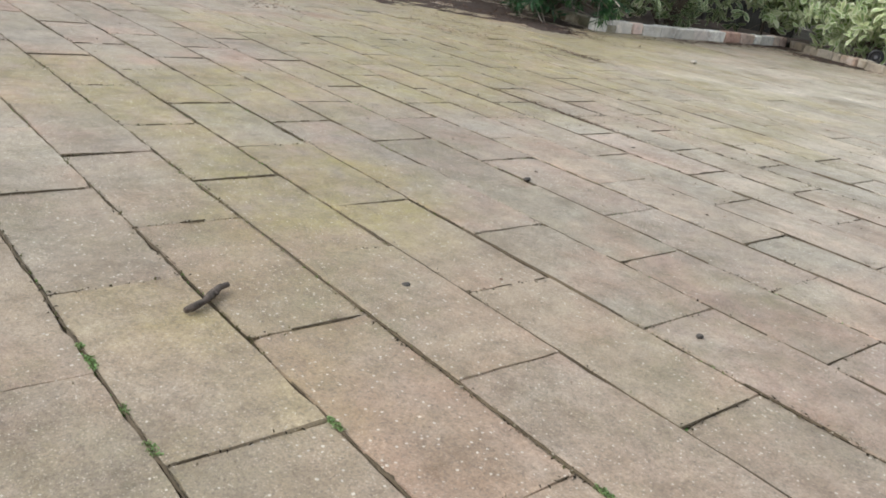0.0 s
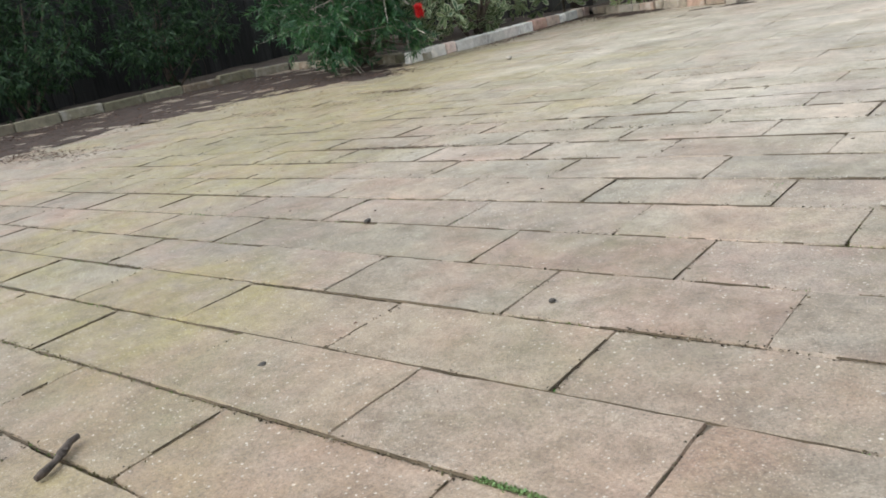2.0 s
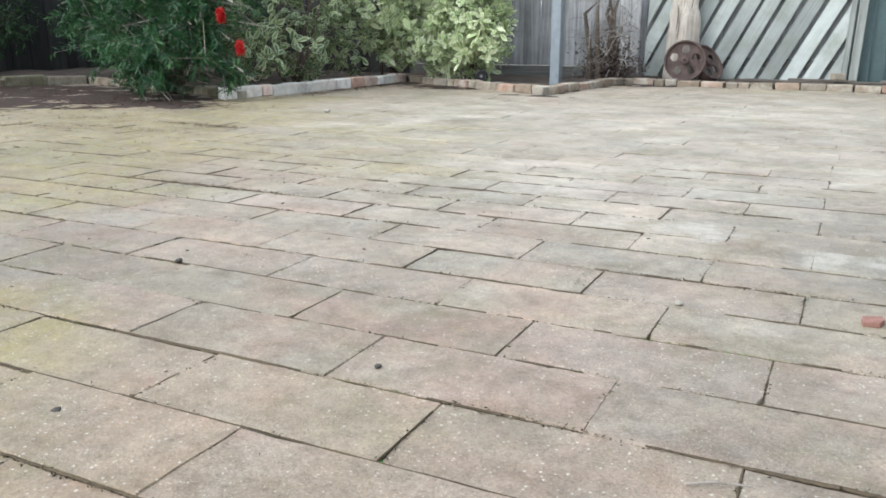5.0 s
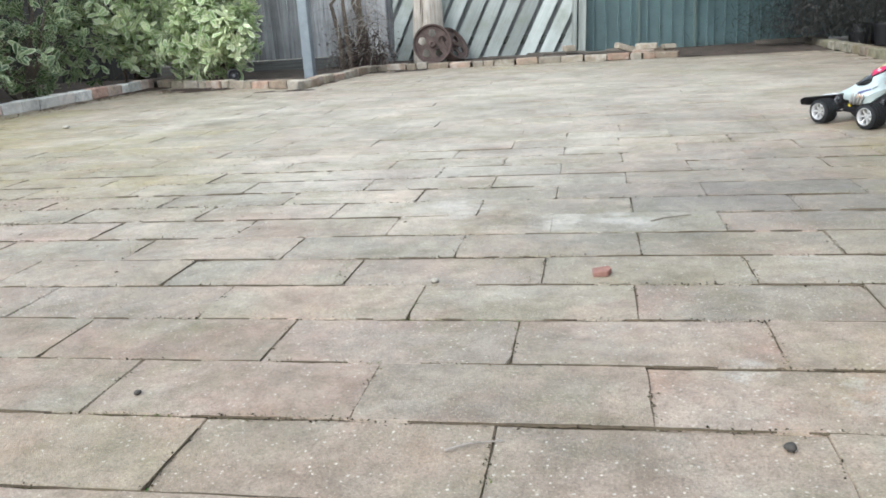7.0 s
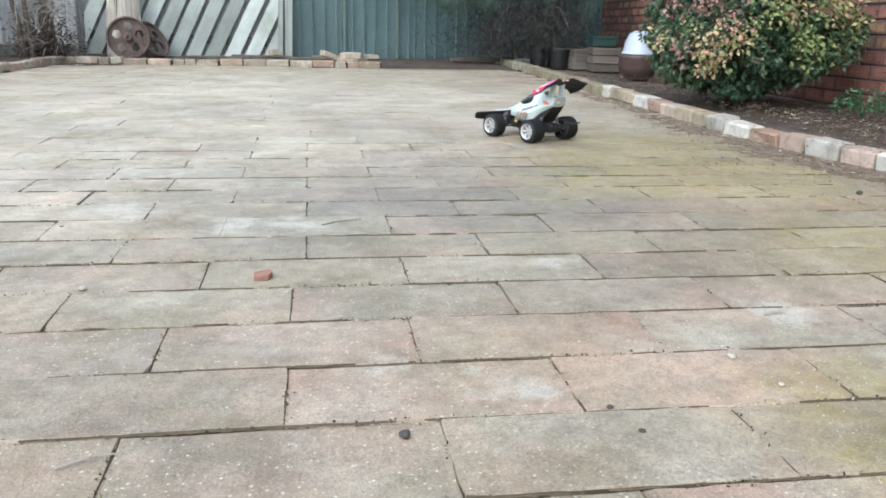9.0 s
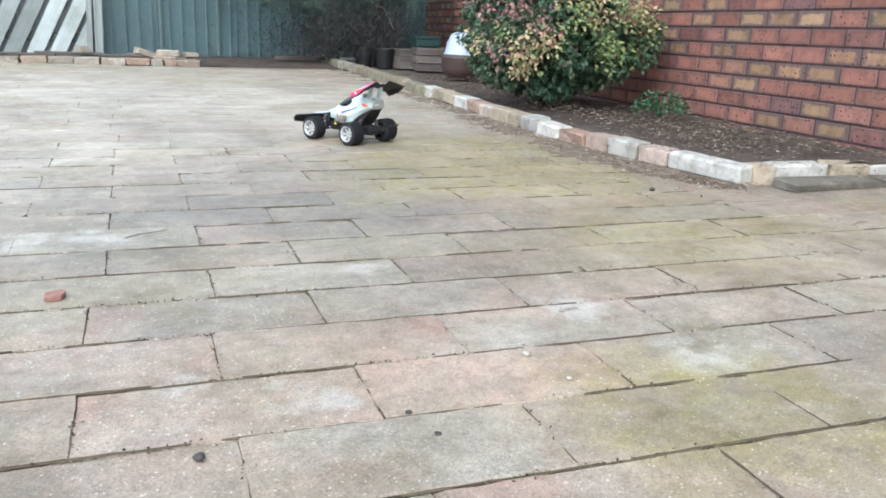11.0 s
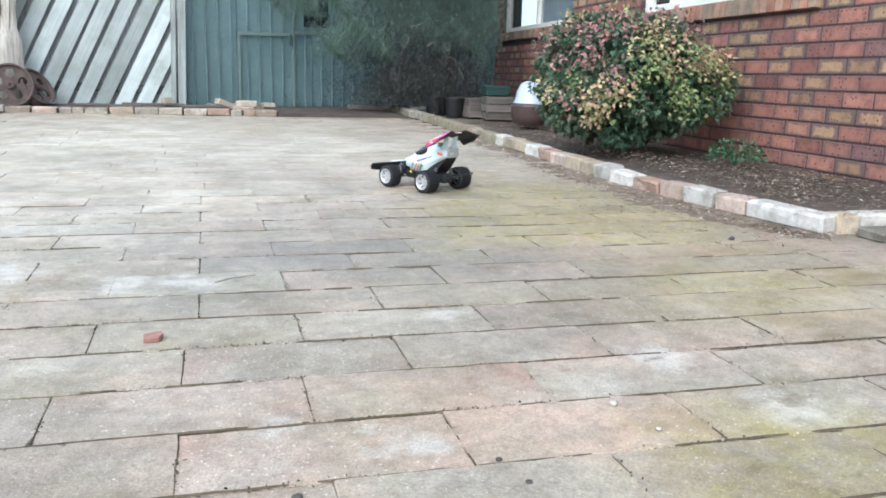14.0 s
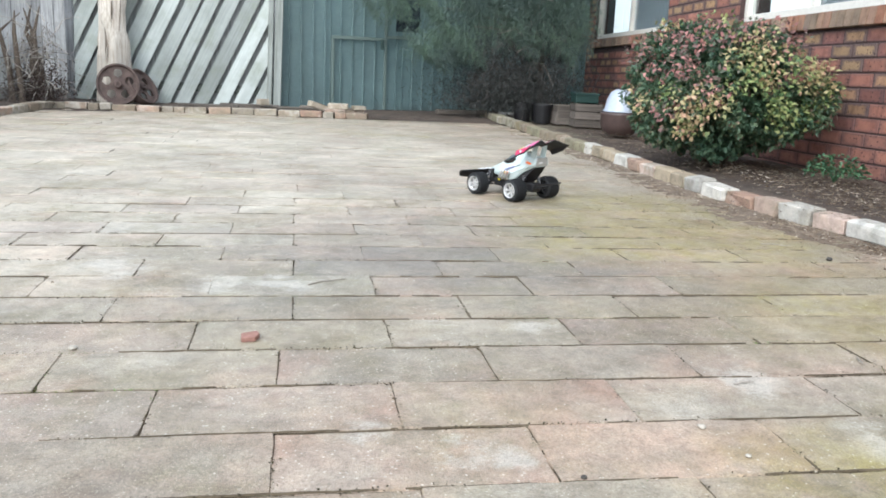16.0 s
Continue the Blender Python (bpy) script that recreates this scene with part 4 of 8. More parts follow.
BODY = [  # x, heights of base, side, shoulder and roof, half widths of the same
    (-0.062, 0.186, 0.196, 0.212, 0.222, 0.040, 0.050, 0.046, 0.036),
    (-0.030, 0.168, 0.186, 0.212, 0.232, 0.052, 0.061, 0.050, 0.034),
    (0.020, 0.138, 0.165, 0.203, 0.240, 0.062, 0.072, 0.050, 0.033),
    (0.060, 0.106, 0.146, 0.197, 0.243, 0.068, 0.079, 0.049, 0.033),
    (0.085, 0.095, 0.138, 0.192, 0.241, 0.070, 0.081, 0.048, 0.033),
    (0.130, 0.092, 0.130, 0.180, 0.222, 0.069, 0.079, 0.046, 0.031),
    (0.165, 0.093, 0.128, 0.172, 0.201, 0.064, 0.072, 0.044, 0.030),
    (0.190, 0.098, 0.127, 0.164, 0.186, 0.052, 0.058, 0.041, 0.029),
    (0.225, 0.105, 0.126, 0.151, 0.171, 0.038, 0.043, 0.036, 0.026),
    (0.270, 0.104, 0.119, 0.136, 0.152, 0.027, 0.031, 0.027, 0.019),
    (0.305, 0.104, 0.113, 0.123, 0.134, 0.015, 0.017, 0.015, 0.010),
    (0.318, 0.107, 0.112, 0.117, 0.122, 0.006, 0.007, 0.006, 0.004)]


def side_frame(x, up, yaw=0.0, lift=0.0012, left=1):
    """A frame on the buggy's flank: x runs along the body, y up the sloping side."""
    for s0, s1 in zip(BODY, BODY[1:]):
        if s0[0] <= x <= s1[0]:
            t = (x - s0[0]) / (s1[0] - s0[0])
            r = [a + (b - a) * t for a, b in zip(s0, s1)]
            zm, zs, wm, ws = r[2], r[3], r[6], r[7]
            dz, dw = (s1[2] - s0[2]) / (s1[0] - s0[0]), (s1[6] - s0[6]) / (s1[0] - s0[0])
            y, z = wm + (ws - wm) * up, zm + (zs - zm) * up
            if 0.2 < up < 0.8:
                z += 0.003
            along = Vector((-1, -dw * 0.6, -dz * 0.6)).normalized() if left > 0 else Vector((1, -dw * 0.6, dz * 0.6)).normalized()
            if left > 0:
                along = Vector((-1, -dw * 0.6, -dz * 0.6)).normalized()
                rise = Vector((0, ws - wm, zs - zm)).normalized()
                o = Vector((x, y, z))
            else:
                along = Vector((1, -dw * 0.6, dz * 0.6)).normalized()
                rise = Vector((0, -(ws - wm), zs - zm)).normalized()
                o = Vector((x, -y, z))
            out = along.cross(rise).normalized()
            rise = out.cross(along)
            m = Matrix((along, rise, out)).transposed().to_4x4()
            return Matrix.Translation(o + out * lift) @ m @ Matrix.Rotation(radians(yaw), 4, "Z")


def lettering(name, words, size, material, parent, m, label=""):
    """Raised print with the built-in font, as a mesh."""
    cu = bpy.data.curves.new("print", "FONT")
    cu.body, cu.size, cu.extrude, cu.align_x, cu.align_y, cu.resolution_u = words, size, 0.0003, "CENTER", "CENTER", 2
    tmp = new("tmp", cu)
    bpy.context.view_layer.update()
    me = bpy.data.meshes.new_from_object(tmp.evaluated_get(bpy.context.evaluated_depsgraph_get()))
    bpy.data.objects.remove(tmp)
    bpy.data.curves.remove(cu)
    me.materials.clear()
    me.materials.append(material)
    ob = new(name, me)
    ob.parent = parent
    ob.matrix_basis = m
    return tagged(ob, label)


def flat(name, outline, material, parent, m, depth=0.0006, label=""):
    ob = part(name, prism_bm(outline, depth), material, parent, label)
    ob.matrix_basis = m
    return ob


def bars(name, width, height, n, material, parent, m, seed=0):
    """Print too small to read: short bars of its size."""
    rg = random.Random(seed)
    b = bmesh.new()
    x = -width / 2
    while x < width / 2 - height * 0.2:
        w = rg.uniform(0.35, 0.7) * height
        box_bm(w, height * rg.uniform(0.85, 1.0), 0.0006, 0, (x + w / 2, 0, 0), bm=b)
        x += w + height * 0.22
    ob = part(name, b, material, parent)
    ob.matrix_basis = m
    return ob


FLAME = [(-0.030, -0.006), (-0.012, -0.010), (0.004, -0.007), (0.012, -0.012), (0.020, -0.004), (0.034, -0.003), (0.022, 0.002), (0.028, 0.009), (0.010, 0.005), (0.006, 0.012), (-0.006, 0.006), (-0.020, 0.007)]


def wheel(parent, at, side, width, D=0.118):
    """A knobbly tyre on a seven-spoke rim; side is +1 on the left."""
    R = D / 2
    lay = Matrix.Rotation(radians(-90 * side), 4, "X")   # the axle's outer end becomes +z
    h = width / 2
    hub = part("wheel", lathe_bm([(0.004, -h * 0.8), (0.006, -h * 0.8), (0.008, h * 0.35), (0.0075, h * 0.62), (0.003, h * 0.66)], 14), M_SILVER, parent, "knobbly black wheel with a silver rim")
    hub.matrix_basis = Matrix.Translation(at) @ lay
    prof = [(0.036, -h), (0.046, -h), (0.053, -h * 0.86), (R - 0.0035, -h * 0.6), (R - 0.003, 0), (R - 0.0035, h * 0.6), (0.053, h * 0.86), (0.046, h), (0.039, h), (0.037, h * 0.6), (0.036, 0)]
    b = bmesh.new()
    rings = [[b.verts.new((r * math.cos(2 * math.pi * k / 36), r * math.sin(2 * math.pi * k / 36), z)) for k in range(36)] for r, z in prof]
    for r0, r1 in zip(rings, rings[1:] + rings[:1]):
        for k in range(36):
            b.faces.new((r0[k], r0[(k + 1) % 36], r1[(k + 1) % 36], r1[k]))
    bmesh.ops.recalc_face_normals(b, faces=b.faces)
    part("tyre", b, M_RUBBER, hub, "black rubber tyre", True)
    b = bmesh.new()
    for row in range(5):
        z = (row - 2) * width * 0.185
        for k in range(26):
            a = 2 * math.pi * (k + 0.5 * (row % 2)) / 26
            r = R - 0.0015 - (0.0022 if row in (0, 4) else 0)
            box_bm(0.0062, 0.0088, width * 0.125, 0, (r * math.cos(a), r * math.sin(a), z), bm=b, turn=Matrix.Rotation(a, 4, "Z"))
    part("tread", b, M_RUBBER, hub)
    part("rim", lathe_ring([(0.0375, h * 0.98), (0.0405, h * 1.02), (0.0405, h * 0.9), (0.037, h * 0.5), (0.0355, -h * 0.3), (0.033, -h * 0.3), (0.0335, h * 0.5), (0.036, h * 0.9)]), M_CHROME, hub, "silver rim", True)
    part("rim_back", lathe_bm([(0.034, -h * 0.28), (0.034, -h * 0.22)], 24), M_BLACK, hub, "dark inside of the rim")
    for k in range(7):
        s = part("spoke", prism_bm([(0.006, -0.0042), (0.035, -0.0062), (0.036, 0.0062), (0.006, 0.0042)], 0.006), M_CHROME, hub)
        s.matrix_basis = Matrix.Rotation(2 * math.pi * k / 7, 4, "Z") @ Matrix.Translation((0, 0, h * 0.50))
    return hub


def lathe_ring(profile, sides=32):
    b = bmesh.new()
    rings = [[b.verts.new((r * math.cos(2 * math.pi * k / sides), r * math.sin(2 * math.pi * k / sides), z)) for k in range(sides)] for r, z in profile]
    for r0, r1 in zip(rings, rings[1:] + rings[:1]):
        for k in range(sides):
            b.faces.new((r0[k], r0[(k + 1) % sides], r1[(k + 1) % sides], r1[k]))
    bmesh.ops.recalc_face_normals(b, faces=b.faces)
    return b


def coil_bm(p0, p1, radius, turns, wire):
    p0, p1 = Vector(p0), Vector(p1)
    d = (p1 - p0).normalized()
    u = d.orthogonal().normalized()
    v = d.cross(u)
    n = turns * 10
    return tube_bm([p0 + (p1 - p0) * (k / n) + (u * math.cos(2 * math.pi * k / 10) + v * math.sin(2 * math.pi * k / 10)) * radius for k in range(n + 1)], wire, 5)


def build_buggy(m):
    car = thing("toy_buggy", "pale green plastic toy buggy with pink rear wing on paving", "toy car", m)
    body = part("body", loft_bm([ring_of(*s) for s in BODY]), M_BODY, car, "pale green plastic body shell", True)
    bv = body.modifiers.new("edge", "EDGE_SPLIT")
    bv.split_angle = radians(38)
    # canopy
    can = []
    for x, zs, zt, ws, wt in ((0.083, 0.206, 0.2445, 0.0465, 0.033), (0.100, 0.193, 0.2395, 0.0500, 0.0335), (0.130, 0.183, 0.2245, 0.0485, 0.0325), (0.160, 0.180, 0.2055, 0.0450, 0.0310), (0.182, 0.184, 0.1935, 0.0370, 0.0285)):
        half = [(ws, zs), ((ws + wt) / 2 + 0.0035, (zs + zt) / 2 + 0.0045), (wt, zt), (wt * 0.5, zt + 0.0012)]
        can.append([(x, y, z) for y, z in half] + [(x, -y, z) for y, z in reversed(half)])
    part("canopy", loft_bm(can), M_CANOPY, body, "glossy black canopy", True)
    part("roof_scoop", loft_bm([[(0.085, -0.028, 0.240), (0.085, 0.028, 0.240), (0.085, 0.024, 0.249), (0.085, -0.024, 0.249)], [(0.02, -0.03, 0.236), (0.02, 0.03, 0.236), (0.02, 0.026, 0.256), (0.02, -0.026, 0.256)]]), M_BODY, body)
    flat("roof_sticker", [(-0.014, -0.018), (0.014, -0.016), (0.014, 0.016), (-0.014, 0.018)], M_YELLOW, body, pose(0.055, 0, 0.2535, 0, 6, 0))
    part("tail_panel", loft_bm([[(-0.063, -0.044, 0.188), (-0.063, 0.044, 0.188), (-0.068, 0.036, 0.232), (-0.068, -0.036, 0.232)], [(-0.060, -0.046, 0.186), (-0.060, 0.046, 0.186), (-0.062, 0.038, 0.234), (-0.062, -0.038, 0.234)]]), M_SILVER, body, "silver tail panel")
    bars("tail_print", 0.03, 0.009, 3, M_STICKER, body, pose(-0.0672, 0.012, 0.206, 90, 0, -90), 3)
    # print and stickers on both flanks
    for left in (1, -1):
        lettering("race_number", "00", 0.026, M_STICKER, body, side_frame(0.048, 0.78, 6 * left, 0.0030, left), "white race number")
        bars("lettering", 0.075, 0.0115, 8, M_PURPLE, body, side_frame(0.098, 0.42, 14 * left, 0.0030, left), 5)
        flat("flame", FLAME, M_ORANGE, body, side_frame(0.118, 0.06, (165 if left > 0 else 15), 0.0015, left), label="orange flame sticker")
        flat("flame_core", [(x * 0.55, y * 0.45) for x, y in FLAME], M_YELLOW, body, side_frame(0.118, 0.06, (165 if left > 0 else 15), 0.0024, left))
        flat("flame", [(x * 0.75, y * 0.8) for x, y in FLAME], M_ORANGE, body, side_frame(-0.022, 0.55, (150 if left > 0 else 30), 0.0025, left), label="orange flame sticker")
        bars("small_print", 0.03, 0.006, 4, M_GREY, body, side_frame(0.045, 0.5, 8 * left, 0.0025, left), 6)
    # nose print
    lettering("race_number", "00", 0.022, M_PRINT, body, pose(0.222, 0, 0.1742, 0, 23, 0) @ pose(0, 0, 0, 0, 0, 90), "race number on the nose")
    flat("nose_sticker", [(-0.012, -0.02), (0.012, -0.022), (0.012, 0.022), (-0.012, 0.02)], M_STICKER, body, pose(0.199, 0, 0.1838, 0, 25, 0))
    bars("lettering", 0.03, 0.007, 4, M_PURPLE, body, pose(0.199, 0, 0.1855, 0, 25, 0) @ pose(0, 0, 0, 0, 0, 90), 8)
    for s in (1, -1):
        flat("nose_flame", [(0, 0), (0.032, 0.002), (0.006, 0.009)], M_ORANGE, body, pose(0.262, 0.006 * s, 0.1565, 0, 24, 0) @ Matrix.Diagonal((1, s, 1, 1)))
    # exhaust pipes along the flanks
    for s in (1, -1):
        for k in range(4):
            x = 0.092 + 0.020 * k
            part("exhaust_pipe", tube_bm([(x + 0.022, 0.070 * s, 0.096), (x + 0.012, 0.084 * s, 0.108), (x - 0.006, 0.090 * s, 0.136), (x - 0.012, 0.096 * s, 0.150)], [0.0058, 0.0062, 0.0056, 0.005], 10), M_CHROME, body, "silver exhaust pipe", True)
    # wing
    wing = bmesh.new()

    def slab(b, pts, t):
        """A thin plate through the points of a flat outline."""
        pts = [Vector(p) for p in pts]
        n = (pts[1] - pts[0]).cross(pts[2] - pts[0]).normalized()
        if n.z < 0:
            n = -n
        low = [b.verts.new(p) for p in pts]
        top = [b.verts.new(p + n * t) for p in pts]
        k = len(pts)
        b.faces.new(low[::-1])
        b.faces.new(top)
        for i in range(k):
            b.faces.new((low[i], low[(i + 1) % k], top[(i + 1) % k], top[i]))

    def wp(x, y):
        """A point on the wing's upper side."""
        drop = -0.26 * y if y < 0.05 else -0.013 + (y - 0.05) * 0.36
        return (x, y, 0.268 + (0.020 - x) * 0.36 - drop + 0.004 * (1 - y / 0.14))
    inner = [(0.030, 0.0), (0.014, 0.050), (-0.098, 0.050), (-0.080, 0.0)]
    outer = [(0.014, 0.050), (0.006, 0.126), (-0.112, 0.132), (-0.098, 0.050)]
    for s in (1, -1):
        flip = Matrix.Diagonal((1, s, 1))
        slab(wing, [flip @ Vector(wp(*p)) for p in inner], 0.005)
        slab(wing, [flip @ Vector(wp(*p)) for p in outer], 0.005)
        tip = [wp(0.006, 0.126), (-0.004, 0.143, 0.236), (-0.070, 0.147, 0.262), (-0.116, 0.147, 0.300), wp(-0.112, 0.132)]
        b2 = [Vector(p) for p in tip]
        for tri in ((0, 1, 2), (0, 2, 4), (4, 2, 3)):
            slab(wing, [flip @ b2[i] for i in tri], 0.004)
    bmesh.ops.remove_doubles(wing, verts=wing.verts, dist=0.0008)
    bmesh.ops.recalc_face_normals(wing, faces=wing.faces)
    w = part("wing", wing, M_BLACK, car, "black rear wing with pink and grey stickers")

    def stick(name, pts, mat, lift=0.0056, label=""):
        for s in (1, -1):
            b = bmesh.new()
            vs = [Vector((p[0], p[1] * s, p[2] + lift)) for p in (wp(*q) for q in pts)]
            slab(b, vs, 0.0005)
            bmesh.ops.recalc_face_normals(b, faces=b.faces)
            part(name, b, mat, w, label)
    stick("sticker", [(0.026, 0.002), (0.015, 0.047), (-0.094, 0.047), (-0.078, 0.002)], M_PINK, 0.0056, "pink wing sticker")
    stick("stripe", [(0.016, 0.012), (0.014, 0.026), (-0.090, 0.044), (-0.090, 0.028)], M_GREY, 0.0064)
    stick("stripe", [(0.020, 0.001), (0.019, 0.008), (-0.078, 0.020), (-0.077, 0.012)], M_CRIMSON, 0.0064)
    stick("sticker", [(0.018, 0.053), (0.004, 0.122), (-0.106, 0.128), (-0.096, 0.053)], M_GREY, 0.0056)
    stick("stripe", [(-0.040, 0.054), (-0.062, 0.125), (-0.104, 0.127), (-0.094, 0.054)], M_PINK, 0.0064)
    stick("yellow_strip", [(0.006, 0.068), (0.000, 0.112), (-0.013, 0.113), (-0.007, 0.068)], M_YELLOW, 0.0068)
    stick("white_panel", [(-0.018, 0.066), (-0.026, 0.112), (-0.050, 0.114), (-0.044, 0.066)], M_STICKER, 0.0068)
    stick("white_panel", [(-0.035, 0.001), (-0.035, 0.010), (-0.062, 0.010), (-0.062, 0.001)], M_STICKER, 0.0072)
    for s in (1, -1):
        b = bmesh.new()
        tipq = [Vector(p) for p in ((0.000, 0.1330, 0.2640), (-0.008, 0.1455, 0.2420), (-0.070, 0.1495, 0.2670), (-0.104, 0.1470, 0.2960), (-0.100, 0.1365, 0.3020))]
        slab(b, [Vector((p.x, p.y * s, p.z + 0.003)) for p in tipq], 0.0006)
        part("end_sticker", b, M_CRIMSON, w, "crimson end plate sticker")
        lettering("race_number", "00", 0.020, M_STICKER, w, Matrix.Translation((-0.045, 0.1475 * s, 0.2705)) @ pose(0, 0, 0, 62, 0, 180 if s > 0 else 0) @ pose(0, 0, 0, 0, 0, 18 * -s))
    for s in (1, -1):
        part("wing_support", loft_bm([[(-0.050, 0.036 * s, 0.215), (-0.012, 0.036 * s, 0.225), (-0.012, 0.040 * s, 0.225), (-0.050, 0.040 * s, 0.215)], [(-0.062, 0.030 * s, 0.297), (-0.030, 0.030 * s, 0.287), (-0.030, 0.034 * s, 0.287), (-0.062, 0.034 * s, 0.297)]]), M_BODY, car, "pale wing support")
    part("aerial", tube_bm([(0.02, 0.036, 0.225), (0.03, 0.03, 0.25), (0.028, 0.010, 0.275), (-0.02, 0.004, 0.30), (-0.075, -0.010, 0.315), (-0.100, -0.02, 0.318)], 0.0011, 6), M_WIRE, car, "white aerial wire")
    # chassis
    ch = part("chassis", box_bm(0.25, 0.072, 0.030, 0.006, (0.13, 0, 0.062)), M_BLACK, car, "black plastic chassis")
    part("battery_box", box_bm(0.12, 0.085, 0.026, 0.004, (0.13, 0, 0.082)), M_BLACK, ch)
    part("gearbox", box_bm(0.075, 0.060, 0.050, 0.008, (0.0, 0, 0.068), 2), M_BLACK, ch, "black rear gearbox")
    part("front_box", box_bm(0.06, 0.05, 0.036, 0.006, (0.278, 0, 0.075)), M_BLACK, ch)
    part("tower", box_bm(0.018, 0.09, 0.06, 0.004, (0.025, 0, 0.115)), M_BLACK, ch, "black shock tower")
    part("tower", box_bm(0.014, 0.10, 0.05, 0.004, (0.262, 0, 0.112)), M_BLACK, ch, "black shock tower")
    # dark underside that follows the tail down to the chassis
    part("underbody", loft_bm([[(x, -w, zl), (x, w, zl), (x, w * 0.92, zh), (x, -w * 0.92, zh)] for x, zl, zh, w in ((-0.052, 0.178, 0.190, 0.040), (-0.025, 0.148, 0.172, 0.048), (0.015, 0.100, 0.146, 0.054), (0.050, 0.078, 0.118, 0.058), (0.085, 0.075, 0.099, 0.060))]), M_BLACK, ch)
    part("screw_cap", box_bm(0.016, 0.01, 0.014, 0.003, (0.185, 0.062, 0.088)), M_YELLOW, ch, "yellow plastic cap")
    for s in (1, -1):
        for x0, wy in ((0.0, 0.115), (0.281, 0.118)):
            part("axle_arm", tube_bm([(x0, 0.02 * s, 0.062), (x0, (wy - 0.02) * s, 0.059)], 0.006, 8), M_BLACK, ch)
            part("axle_arm", box_bm(0.036, 0.075, 0.007, 0.002, (x0, 0.055 * s, 0.050)), M_BLACK, ch)
            a, t = (x0 + 0.012, 0.078 * s, 0.058), (x0 + 0.004 if x0 < 0.1 else x0 - 0.012, 0.045 * s, 0.134)
            sh = part("shock_absorber", tube_bm([a, t], 0.0042, 8), M_BLACK, ch, "black shock absorber")
            part("spring", coil_bm(Vector(a).lerp(Vector(t), 0.2), Vector(a).lerp(Vector(t), 0.9), 0.0085, 7, 0.0014), M_SPRING, sh, "steel coil spring")
    # rear bar
    rb = part("rear_bumper", tube_bm([(-0.112, -0.105, 0.098), (-0.114, 0, 0.096), (-0.112, 0.105, 0.098)], 0.0048, 8), M_BLACK, car, "thin black rear bar")
    for s in (1, -1):
        part("bracket", tube_bm([(-0.03, 0.022 * s, 0.062), (-0.085, 0.03 * s, 0.082), (-0.112, 0.032 * s, 0.097)], 0.005, 8), M_BLACK, rb)
    # front scoop bumper
    prof = []
    for k in range(15):
        u = -1 + 2 * k / 14
        y = 0.200 * u
        x = 0.405 - 0.030 * u * u - 0.020 * u ** 4
        lift = 0.022 * u * u
        prof.append([(x, y, 0.070 + lift), (x + 0.006, y, 0.090 + lift), (x - 0.012 - 0.01 * (1 - u * u), y, 0.118 + 0.4 * lift), (x - 0.016 - 0.01 * (1 - u * u), y, 0.117 + 0.4 * lift), (x + 0.001, y, 0.090 + lift), (x - 0.004, y, 0.070 + lift)])
    fb = part("front_bumper", loft_bm(prof), M_BLACK, car, "wide curved black front bumper", True)
    for s in (1, -1):
        part("bumper_wing", loft_bm([[(0.374, 0.012 * s, 0.121), (0.340, 0.010 * s, 0.123), (0.340, 0.010 * s, 0.127), (0.374, 0.012 * s, 0.126)], [(0.364, 0.055 * s, 0.122), (0.350, 0.055 * s, 0.123), (0.350, 0.055 * s, 0.126), (0.364, 0.055 * s, 0.126)]]), M_STICKER, fb, "white bumper sticker plate")
        part("bumper_arm", tube_bm([(0.29, 0.02 * s, 0.07), (0.385, 0.028 * s, 0.085)], 0.006, 8), M_BLACK, fb)
    for s in (1, -1):
        wheel(car, (0.0, 0.126 * s, 0.059), s, 0.082)
        wheel(car, (0.281, 0.127 * s, 0.059), s, 0.072)
    return car


build_buggy(pose(1.421, 3.818, 0.004, 0, 0, 121) @ Matrix.Diagonal((0.9, 0.92, 0.9, 1)))

# ---- bricks of the far corner, iron wheel, trunk ----
M_RUST = surface("rusted_iron", (0.055, 0.04, 0.036), (0.15, 0.108, 0.096), 12, 0.85, 0.2, 0.6, 0.003, 0.05)
M_DEADWOOD = weathered_wood("bleached_trunk", (0.30, 0.235, 0.18), (0.57, 0.53, 0.475), (0.68, 0.655, 0.61), stain=0.5)
M_BARK = surface("grey_brown_bark", (0.06, 0.045, 0.035), (0.20, 0.16, 0.125), 20, 0.9, 0, 0.8, 0.004, 0.1)
M_TWIG = surface("dry_twig", (0.15, 0.13, 0.11), (0.40, 0.36, 0.32), 30, 0.9, 0, 0.3, 0.002, 0.25)
M_DEADLEAF = leaf_material("dead_leaf", [(0.0, (0.05, 0.038, 0.036)), (0.6, (0.095, 0.072, 0.064)), (1.0, (0.17, 0.135, 0.12))], None, 0.85)
M_BED = weathered_wood("old_plank", (0.07, 0.06, 0.05), (0.17, 0.15, 0.13), (0.25, 0.23, 0.21), "x")


def loose_brick(x, y, z, rx, ry, rz, seed, label, size=(0.215, 0.105, 0.058)):
    ob = new("loose_brick", brick_mesh("loose_brick", *size, M_EDGE_DULL, 0.005, 0.006, 300 + seed))
    ob.matrix_world = pose(x, y, z, rx, ry, rz)
    return tagged(ob, label, "brick", group="loose bricks by the far bed")


